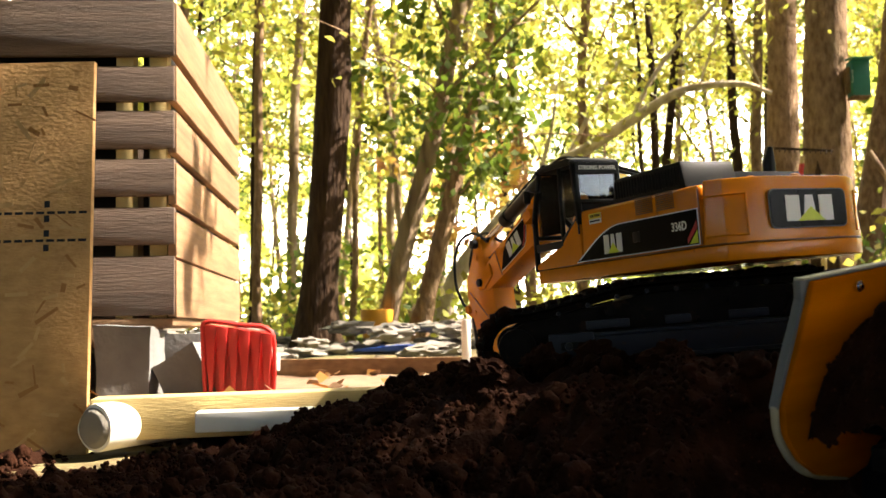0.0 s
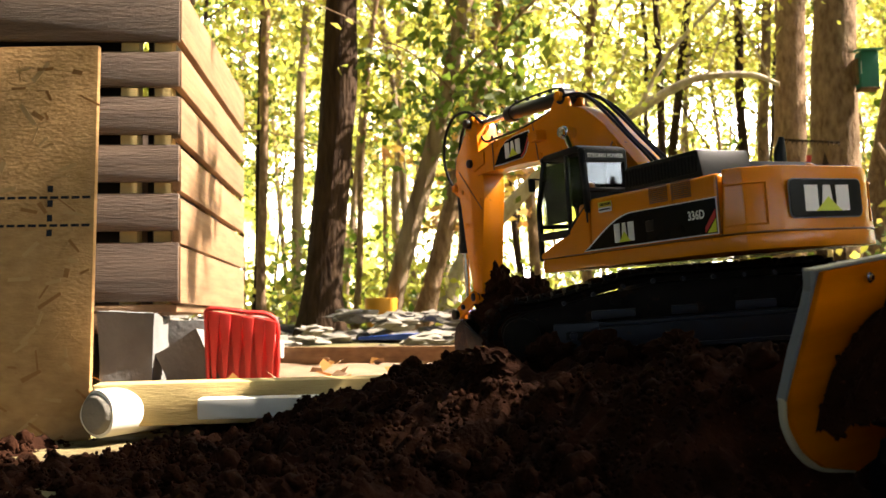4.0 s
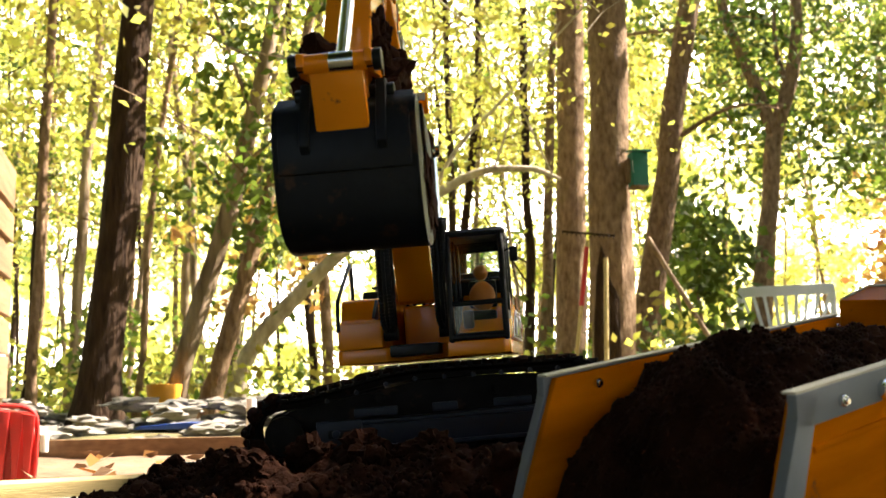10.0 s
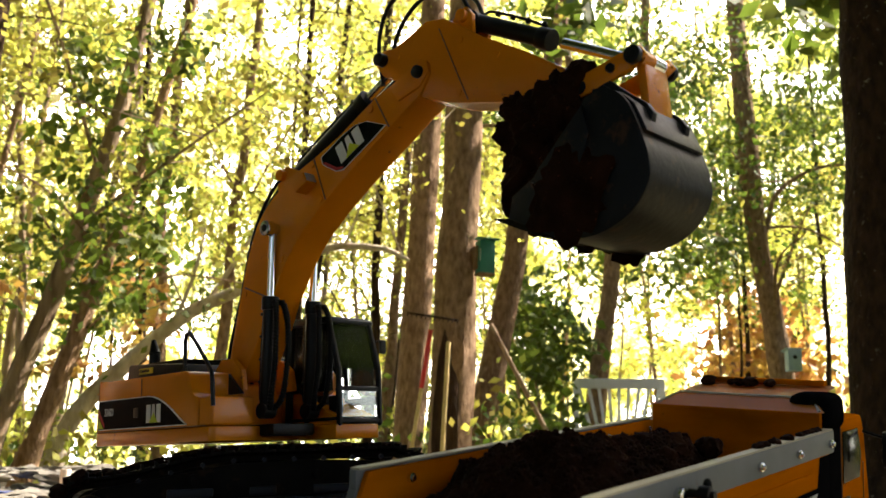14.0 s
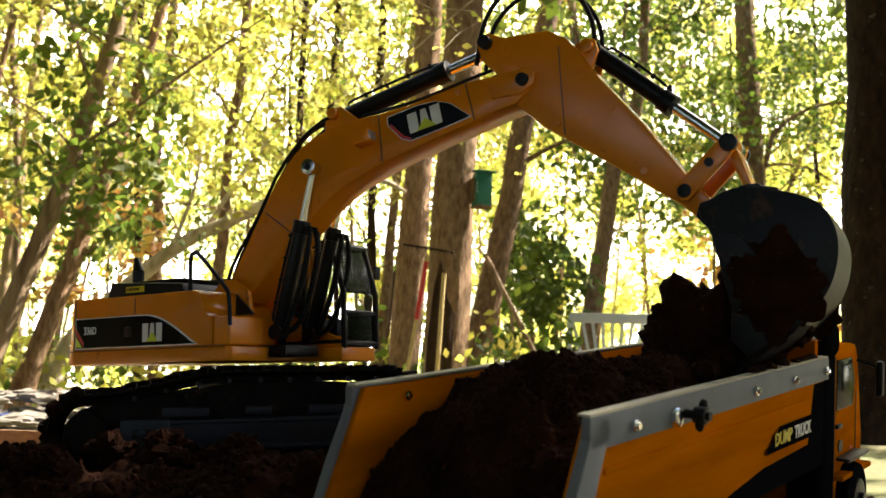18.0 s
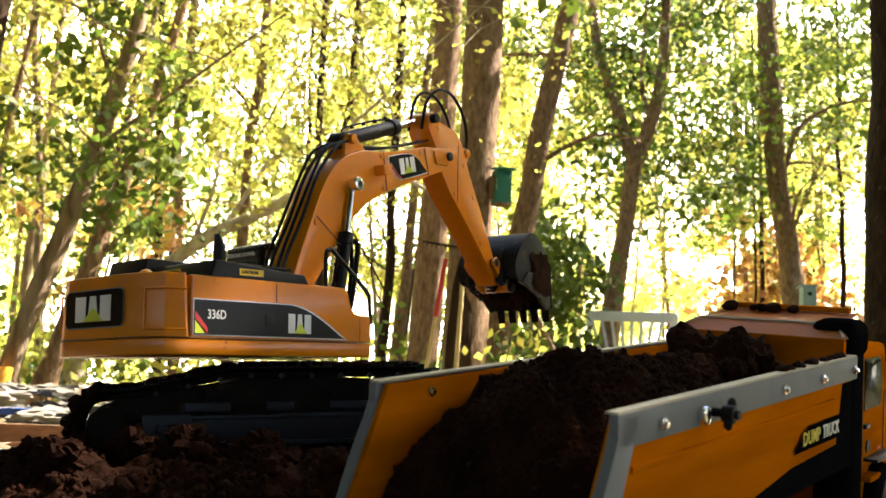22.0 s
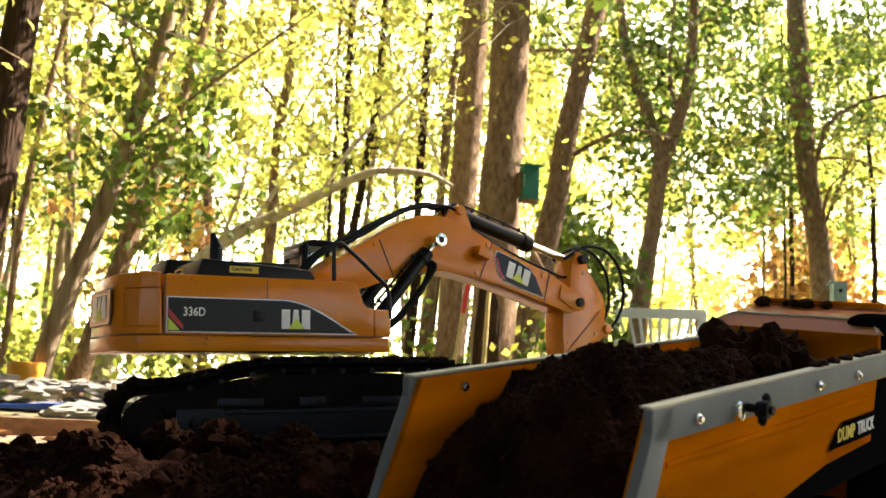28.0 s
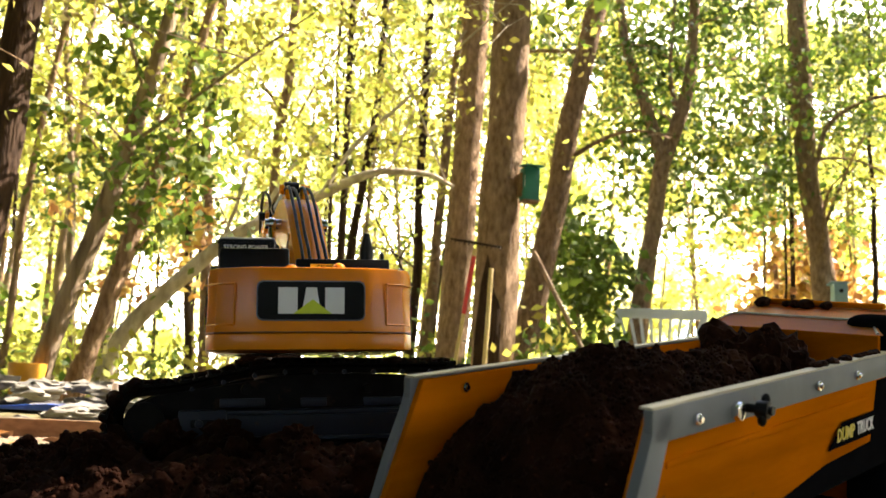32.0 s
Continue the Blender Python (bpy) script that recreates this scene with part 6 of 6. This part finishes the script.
# the wood behind
rng = random.Random(77)
kinds = [("slim forest tree with yellow-green leaves", BARK, LEAF_A), ("slim dark forest tree with green leaves", BARK_DARK, LEAF_B), ("slim pale forest tree with yellow-green leaves", BARK_PALE, LEAF_A)]
placed = 0
while placed < 110:
    a, d = radians(rng.uniform(-42, 50)), rng.uniform(7.5, 19)
    x, y = -math.sin(a) * d, math.cos(a) * d
    az = math.degrees(math.atan2(x, y))
    if (d < 9 and -0.5 < x < 2.2) or (d < 12.5 and 6 < az < 23):
        continue
    lab, bk, lf = kinds[placed % 3]
    h = rng.uniform(4.5, 7.5)
    tree(up(x, y, rng.gauss(0.1, 0.45), 0, h), rng.uniform(0.018, 0.050), 0.014, bk, lf, int(420 + 40 * d), 100 + placed, lab, size=0.050 + 0.0035 * d, limbs=4, crown_z=(1.6, h), spread=0.75)
    placed += 1
# trees beside and behind the clearing
for k in range(26):
    a, d = radians(rng.uniform(55, 315)), rng.uniform(7, 14)
    x, y = -math.sin(a) * d, math.cos(a) * d
    tree(up(x, y, rng.gauss(0, 0.3), 0, 6.5), 0.10, 0.04, BARK, LEAF_B, 1200, 300 + k, "forest tree at the edge of the clearing", size=0.2, limbs=4, crown_z=(2.0, 7), spread=1.0)


def far_leaves(name, n, d0, d1, a0, a1, z0, z1, s0, s1, material, seed, label, patch=0.55, open_view=True, per=60):
    r_ = np.random.RandomState(seed)
    m = max(3, n // per)
    a, d, z = np.radians(r_.uniform(a0, a1, m)), r_.uniform(d0, d1, m), z0 + (z1 - z0) * r_.uniform(0, 1, m) ** 1.2
    c = np.stack([-np.sin(a) * d, np.cos(a) * d, z], 1)
    p = sprays(c, n, patch, seed + 500, 0.4)
    p[:, 2] = np.maximum(p[:, 2], 0.22)
    az, dist = np.degrees(np.arctan2(p[:, 0], p[:, 1])), np.hypot(p[:, 0], p[:, 1])
    if open_view:
        p = p[~((dist < 8.9) & (p[:, 1] > 0) & (((az > 5) & (az < 15)) | ((az > 17) & (az < 21) & (p[:, 2] > 1.1))))]
    n = len(p)
    tagged(quads(name, p, r_.uniform(s0, s1, n), material, seed), label, "foliage", kind="stuff")


far_leaves("far_woods", 11000, 16, 26, -48, 56, 0.3, 9, 0.055, 0.12, LEAF_A, 11, "distant sunlit yellow-green woodland foliage", 0.8)
far_leaves("far_woods", 4500, 14, 24, -8, 56, 0.3, 8, 0.05, 0.11, LEAF_B, 12, "distant green woodland foliage", 0.7)
far_leaves("far_woods", 3500, 17, 26, -48, -8, 0.3, 4, 0.05, 0.11, LEAF_B, 21, "distant green woodland foliage", 0.7)
far_leaves("understory", 13000, 5.8, 12, -40, 52, 0.22, 0.8, 0.022, 0.055, LEAF_A, 13, "low sunlit yellow-green undergrowth", 0.26)
far_leaves("understory", 8000, 6.0, 13, -40, 52, 0.22, 0.9, 0.022, 0.060, LEAF_B, 14, "low green undergrowth", 0.26)
far_leaves("dark_shrub", 1900, 7.9, 9.3, -7.2, -3.8, 0.3, 2.0, 0.04, 0.085, LEAF_B, 22, "broad-leaved green shrub behind the trunks", 0.16, False, 45)
far_leaves("autumn_shrub", 3000, 13, 15, -19.5, -14.5, 0.7, 2.7, 0.06, 0.13, LEAF_C, 15, "distant orange autumn shrub", 0.32, False)
far_leaves("autumn_leaves", 300, 6.2, 7.5, 16, 24, 0.9, 1.9, 0.03, 0.07, LEAF_C, 16, "orange and yellow turning leaves on saplings", 0.12, per=25)
far_leaves("canopy", 11000, 8.5, 16, -2, 50, 2.0, 7.5, 0.03, 0.065, LEAF_A, 17, "overhanging sunlit forest canopy", 0.34)
far_leaves("canopy", 2600, 8, 13, -1, 50, 1.8, 6.5, 0.03, 0.06, LEAF_B, 23, "overhanging green forest canopy", 0.28)
far_leaves("canopy", 5600, 9.0, 11.5, -16.5, -6, 2.5, 5.4, 0.03, 0.07, LEAF_B, 18, "green crowns of the forked trees", 0.30, False)
far_leaves("canopy", 3000, 9.0, 12, -17, -2, 2.7, 5.6, 0.03, 0.065, LEAF_A, 24, "sunlit yellow-green sprays in the crowns", 0.30, False)
far_leaves("canopy", 5200, 8.2, 11, -34, -16.8, 3.0, 6.2, 0.03, 0.065, LEAF_B, 20, "shaded dark green crowns of the nearer trees", 0.30, False)
far_leaves("canopy", 1500, 4.9, 5.9, 15.5, 25, 1.2, 2.5, 0.025, 0.055, LEAF_B, 19, "green leaves on vines and saplings", 0.13, False, 40)
far_leaves("canopy", 2200, 5.0, 6.8, 8, 44, 1.5, 3.2, 0.022, 0.045, LEAF_A, 25, "yellow-green leaves on vines and saplings", 0.17, True, 40)
# unseen thickets, added to darken side light and reflections on the machines
far_leaves("forest_edge", 12000, 7.5, 13, -78, -36, 0.3, 5.5, 0.09, 0.20, LEAF_B, 35, "unseen green thicket added to darken the clearing from the side", 0.5)
far_leaves("forest_edge", 9000, 5.5, 10, 60, 132, 0.3, 4.8, 0.10, 0.22, LEAF_B, 33, "unseen green thicket added to darken the clearing from the side", 0.5)
far_leaves("forest_edge", 5000, 6, 11, 175, 225, 0.3, 4.0, 0.10, 0.22, LEAF_B, 34, "unseen green thicket added to darken the clearing from behind", 0.5)
# leaf layers outside the view, added to hold back light from the sky
far_leaves("overhead_canopy", 30000, 1.0, 15, 58, 282, 4.6, 8.5, 0.22, 0.45, LEAF_B, 31, "unseen leafy canopy added around the clearing to cut sky light", 0.7)
far_leaves("overhead_canopy", 7000, 0.2, 3.4, 0, 360, 5.0, 8.0, 0.20, 0.40, LEAF_B, 32, "unseen leafy canopy added above the clearing to cut sky light", 0.6)
# tree added out of view to keep the sun off the machines
shade = tree(up(6.0, 2.6, -0.3, 0.5, 6.6), 0.16, 0.07, BARK, LEAF_B, 0, 55, "unseen leafy tree added to shade the clearing", limbs=6)
shade_c = clumps([(-0.80 + 0.60 * math.cos(k * 2.4) * (k / 24) ** 0.5, 0.80 + 0.9 * math.sin(k * 2.4) * (k / 24) ** 0.5, 5.4 + 0.25 * (k % 6)) for k in range(24)], 4600, 0.22, 55)
# leaves cut from its crown so that sun patches land on chosen ground
foot_ = shade_c + np.array(shade.location) - np.outer((shade_c[:, 2] + shade.location.z - 0.24) / SUN_TO.z, np.array(SUN_TO))
for gx, gy, gr in ((-0.34, 0.96, 0.105), (-0.98, 1.04, 0.19), (-0.86, 1.28, 0.20), (0.03, 0.62, 0.06)):
    keep_ = np.hypot(foot_[:, 0] - gx, foot_[:, 1] - gy) > gr
    shade_c, foot_ = shade_c[keep_], foot_[keep_]
quads("crown", shade_c, np.random.RandomState(55).uniform(0.07, 0.12, len(shade_c)), LEAF_B, 55, shade)
# glowing arc behind the trees, standing in for bright distance
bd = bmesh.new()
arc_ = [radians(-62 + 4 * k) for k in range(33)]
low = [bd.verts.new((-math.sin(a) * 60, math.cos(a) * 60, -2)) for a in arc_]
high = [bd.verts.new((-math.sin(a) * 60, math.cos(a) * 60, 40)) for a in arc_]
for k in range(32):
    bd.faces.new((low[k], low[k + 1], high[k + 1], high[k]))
tagged(part("backdrop", bd, DISTANCE), "glowing backdrop painted as hazy sunlit woodland and sky", "backdrop", kind="structure")

# things among the trees
bench = thing("garden_bench", Matrix.Translation((1.53, 8.85, 0.22)) @ pose(0, 0, 0, 0, 0, -8), "white resin garden bench with a slatted back", "bench")
part("top_rail", box(0.78, 0.03, 0.09, (0, 0, 0.93), 0.012), BENCH_WHITE, bench)
part("lower_rail", box(0.78, 0.03, 0.06, (0, 0, 0.52), 0.01), BENCH_WHITE, bench)
for sx in (-0.375, 0.375):
    part("back_post", box(0.05, 0.035, 0.96, (sx, 0, 0.48), 0.008), BENCH_WHITE, bench)
    part("front_leg", box(0.05, 0.05, 0.42, (sx, -0.42, 0.21), 0.008), BENCH_WHITE, bench)
    part("arm_rest", box(0.05, 0.44, 0.04, (sx, -0.22, 0.64), 0.01), BENCH_WHITE, bench)
for k in range(9):
    x = -0.30 + k * 0.075
    part("back_slat", box(0.028, 0.014, 0.40, (x, 0, 0.71), 0.004, m=Matrix.Translation((x, 0, 0.71)) @ pose(0, 0, 0, 0, (k - 4) * 4, 0) @ Matrix.Translation((-x, 0, -0.71))), BENCH_WHITE, bench)
part("seat", box(0.78, 0.44, 0.035, (0, -0.22, 0.42), 0.01), BENCH_WHITE, bench)
gb = thing("bird_feeder_box", Matrix.Translation((0.215, 5.72, 1.495)) @ pose(0, 0, 0, 0, 0, 20), "teal green wooden nest box on the trunk", "nest box")
part("box_body", box(0.095, 0.085, 0.20, (0, 0, 0.08), 0.004), GREEN_PAINT, gb)
part("box_roof", box(0.115, 0.11, 0.012, (0, 0, 0.19), 0.003, m=pose(0, 0, 0, 8, 0, 0)), GREEN_PAINT, gb)
part("box_base", box(0.100, 0.09, 0.012, (0, 0, -0.02), 0.003), BARK, gb)
part("box_mount", box(0.02, 0.10, 0.14, (-0.05, 0.04, 0.08), 0.003), BARK, gb)
for k in range(6):
    part("punched_hole", cyl((-0.047, -0.044, 0.12 - k * 0.012), (-0.047, -0.041, 0.12 - k * 0.012), 0.003, n=8), BENCH_WHITE, gb)
bb = thing("nest_box", Matrix.Translation((3.30, 9.46, 1.36)), "pale blue nest box fixed to a tree", "nest box")
part("box_body", box(0.13, 0.11, 0.20, (0, 0, 0.1), 0.006), BLUE_PAINT, bb)
part("box_roof", box(0.17, 0.15, 0.014, (0, 0, 0.205), 0.004, m=pose(0, 0, 0, -6, 0, 0)), BLUE_PAINT, bb)
part("entrance_hole", cyl((0, -0.058, 0.13), (0, -0.052, 0.13), 0.02, n=14), BLACK, bb)
part("bracket", box(0.03, 0.12, 0.05, (-0.02, 0.10, 0.06), 0.003), BARK, bb)
rake = thing("garden_rake", Matrix.Translation((-0.215, 5.56, 0.2)) @ pose(0, 0, 0, -5, 7.5, 0), "rusty garden rake leaning on a tree", "rake")
part("handle", cyl((0, 0, 0), (0, 0, 0.98), 0.012, n=10), LUMBER, rake, "pale wooden handle")
part("grip_sleeve", cyl((0, 0, 0.60), (0, 0, 0.94), 0.014, n=10), RED_PLASTIC, rake, "red upper sleeve")
part("rake_head", tube([(-0.15, 0, 1.02), (0.15, 0, 1.02)], 0.007, 8), BARK_DARK, rake, "rusty rake bar")
for k in range(12):
    part("tine", cyl((-0.143 + k * 0.026, 0, 1.02), (-0.143 + k * 0.026, -0.05, 0.99), 0.0035, n=6), BARK_DARK, rake)
stk = part("wooden_pole", cyl((0, 0, 0), (0.03, 0.06, 0.86), 0.014, 0.013, n=10), LUMBER, m=Matrix.Translation((-0.02, 5.56, 0.2)))
tagged(stk, "pale wooden pole leaning on the tree", "pole")
stk = part("wooden_pole", cyl((0.52, 0, 0), (0, 0.10, 1.00), 0.016, 0.014, n=10), BARK_PALE, m=Matrix.Translation((0.27, 6.0, 0.24)))
tagged(stk, "grey bare pole leaning against a trunk", "pole")
sc = part("bark_scar", lump(1, 4, (0.070, 0.02, 0.42), 0.35, 1.5, 3), BARK_DARK, m=Matrix.Translation((0.005, 5.695, 0.62)))
tagged(sc, "dark charred scar on the trunk", "bark")


# ---- motion of the machine ----
YAW = [(0, 137.5), (2, 137.6), (3.5, 138.8), (4.5, 143), (5.5, 152.9), (6, 161.3), (6.5, 172.6), (7, 191), (7.5, 207), (8, 222), (8.5, 235.5), (9, 249), (9.5, 260), (10, 272), (10.5, 285), (11, 300), (11.5, 313), (12, 317), (13, 315.4), (14, 314.5), (15, 314),
       (15.5, 314.8), (16, 324), (16.5, 327), (17.5, 326.4), (18.5, 325.5), (19, 325.4), (19.5, 335), (20, 351), (20.5, 365.5), (21, 381.5), (21.5, 396.7), (22, 411.5), (22.5, 414), (23, 403.6), (23.5, 392.8), (24, 392.4), (28, 392.4), (29.5, 392.5), (30, 399), (30.5, 413.8), (31, 429.6), (31.5, 445.5), (32, 461.7)]
# the boom's own swing against the deck
SWING = [(0, 0.0), (3.5, 0.0), (6, -4.7), (7, -4.2), (8, -2.0), (9, 1.6), (10, 3.1), (11, -1.6), (12, 1.4), (13, 1.9), (16, 8.9), (18, 6.3), (19, 5.8), (20, 9.8), (21, 10.0), (23, 7.0), (24, 7.6), (28, 6.4), (30, 7.1), (32, 7.1)]
BOOM = [(0, -9.0), (1.5, -6.9), (2.5, -1.9), (3.5, 8.7), (4.5, 20.2), (5.5, 31.7), (6, 37.5), (6.5, 44.7), (7, 49.4), (8, 48.2), (9, 44.3), (10, 42.9), (11, 47.3), (12, 51.5), (13, 50.5), (13.5, 48.5), (14.5, 36.6), (15.5, 27.4), (16, 25.0), (17.5, 23.7), (18, 28.3), (18.5, 33.3), (19, 35.8), (19.5, 37.2), (20, 40.3), (21, 38.7), (21.5, 37.2), (22, 32.7), (22.5, 26.8), (23, 21.2), (23.5, 14.6), (24, 9.0), (24.5, 2.7), (25, -1.3), (25.5, -2.3), (27.5, -0.5), (28, -1.1), (28.5, 0.5), (29, 6.3), (29.5, 11.7), (30, 14.4), (31, 13.6), (32, 12.1)]
STICK = [(0, -86.0), (2, -91.4), (3.5, -96.9), (5.5, -110.3), (6, -114.1), (7, -117.8), (8, -111.5), (9, -97.7), (10, -86.6), (11, -78.5), (12, -74.7), (13, -68.5), (13.5, -66.2), (14.5, -59.2), (15.5, -54.2), (16, -54.7), (16.5, -54.2), (17, -56.0), (17.5, -61.3), (18, -67.8), (18.5, -74.2), (19, -79.7), (19.5, -83.7), (20, -82.7), (21, -78.9), (22, -78.2), (22.5, -71.9), (23, -63.2), (24, -58.1), (25, -57.3), (25.5, -62.4), (27.5, -88.3), (28, -89.7), (28.5, -88.8), (29, -84.6), (29.5, -78.4), (30, -75.2), (31, -73.2), (32, -67.2)]
# the bucket's teeth, as an angle in the boom's upright plane
TEETH = [(0, 262), (1.5, 245), (2.5, 225), (3.5, 204), (5.5, 190), (6.5, 184), (7, 183), (8, 183), (9, 185), (10, 194), (11, 212), (12, 225), (13, 215), (14.5, 224), (15.5, 236), (16, 249), (16.5, 268), (17, 276), (17.5, 277), (18, 278), (18.5, 292), (19, 309), (19.5, 322), (20, 338), (20.5, 344), (21, 346), (22, 336), (23, 328), (23.5, 338), (24, 330),
         (24.5, 308), (25, 290), (25.5, 280), (27.5, 262), (28, 250), (28.5, 234), (29, 213), (29.5, 196), (30, 186), (32, 182)]


def value(keys, t):
    """A smooth value between keys."""
    ts, vs = [k[0] for k in keys], [k[1] for k in keys]
    i = max(0, min(len(ts) - 2, sum(1 for q in ts if q <= t) - 1))

    def slope(j):
        if j in (0, len(ts) - 1):
            return 0
        a, b = (vs[j] - vs[j - 1]) / (ts[j] - ts[j - 1]), (vs[j + 1] - vs[j]) / (ts[j + 1] - ts[j])
        return 0 if a * b <= 0 else 2 * a * b / (a + b)
    h = ts[i + 1] - ts[i]
    u = (t - ts[i]) / h
    return (2 * u ** 3 - 3 * u * u + 1) * vs[i] + (u ** 3 - 2 * u * u + u) * h * slope(i) + (3 * u * u - 2 * u ** 3) * vs[i + 1] + (u ** 3 - u * u) * h * slope(i + 1)


def rot2(p, deg):
    c, s = math.cos(radians(deg)), math.sin(radians(deg))
    return Vector((p[0] * c - p[1] * s, p[0] * s + p[1] * c))


def motions():
    rows = {}

    def key(ob, t, m):
        rows.setdefault(ob, []).append((t, m))
    times = [i * 0.25 for i in range(129)]
    for t in times:
        yaw, swing, bo = pose(0, 0, 0, 0, 0, value(YAW, t)), pose(0, 0, 0, 0, 0, value(YAW, t) + value(SWING, t)), value(BOOM, t)
        sa, ta = bo + value(STICK, t), value(TEETH, t)

        def plane(p, ang, y=-0.012):
            return swing @ Matrix.Translation((p[0], y, p[1])) @ pose(0, 0, 0, 0, -ang, 0)
        key(upper, t, yaw)
        foot = Vector((BP.x, BP.z))
        elbow = foot + rot2((LB, 0), bo)
        key(boom, t, plane(foot, bo))
        key(stick, t, plane(elbow, sa))
        s_pin = elbow + rot2(S_S, sa)
        bm_ = plane(s_pin, ta)
        key(bucket, t, bm_)
        kpin = elbow + rot2(K_S, sa)
        bpin = s_pin + rot2((-0.009, 0.041), ta)
        d = bpin - kpin
        n, a_, b_ = max(d.length, 1e-4), 0.062, 0.056
        n = min(n, a_ + b_ - 1e-4)
        along = (a_ * a_ - b_ * b_ + n * n) / (2 * n)
        hgt = math.sqrt(max(0, a_ * a_ - along * along))
        e1 = d.normalized()
        outw = rot2((0, 1), sa)
        e2 = Vector((-e1.y, e1.x))
        if e2.dot(outw) + 0.6 * e2.dot(rot2((1, 0), sa)) < 0:
            e2 = -e2
        lpin = kpin + e1 * along + e2 * hgt
        key(rocker, t, plane(kpin, math.degrees(math.atan2(*(lpin - kpin).yx))))
        key(push, t, plane(lpin, math.degrees(math.atan2(*(bpin - lpin).yx))))
        ends = {"boom_cylinder": (Vector(CYL_BASE), foot + rot2(ROD_B, bo)), "stick_cylinder": (foot + rot2((CYL_B[0], CYL_B[1] + 0.008), bo), elbow + rot2(TOP_S, sa)), "bucket_cylinder": (elbow + rot2(CYL_S, sa), lpin)}
        for (nm, i), (br, rod, yc) in barrels.items():
            p, q = ends[nm]
            ang = math.degrees(math.atan2(*(q - p).yx))
            key(br, t, plane(p, ang, yc))
            key(rod, t, plane(q, ang, yc))
        rows.setdefault("bucket_world", []).append((t, EX @ bm_))
    at = dict(rows.pop("bucket_world"))
    rest = TK @ pose(0.388, 0.000, -0.049, 0, 0, 0)
    def sunk(t):
        """The load settles into the bowl as the bucket tips."""
        return at[t] @ Matrix.Translation((0.004 * smooth01(13.5, 16.0, t), 0, 0.034 * smooth01(13.5, 16.0, t)))
    one = [(t, sunk(t)) for t in at if t <= 17.5]
    m19 = sunk(18.0)
    fall = Matrix.LocRotScale(rest.translation - m19.to_3x3() @ Vector((0.074, 0, -0.026)), m19.to_quaternion(), None)
    drop = Matrix.LocRotScale(m19.translation.lerp(fall.translation, 0.55), m19.to_quaternion(), None)
    one += [(18.0, drop), (18.5, fall), (32.0, fall)]
    walk(load_one, one)
    two = [(0.0, at[28.0]), (28.0, at[28.0])] + [(t, m) for t, m in at.items() if t > 28.0]
    walk(load_two, two)
    for ob, r in rows.items():
        walk(ob, r)


motions()
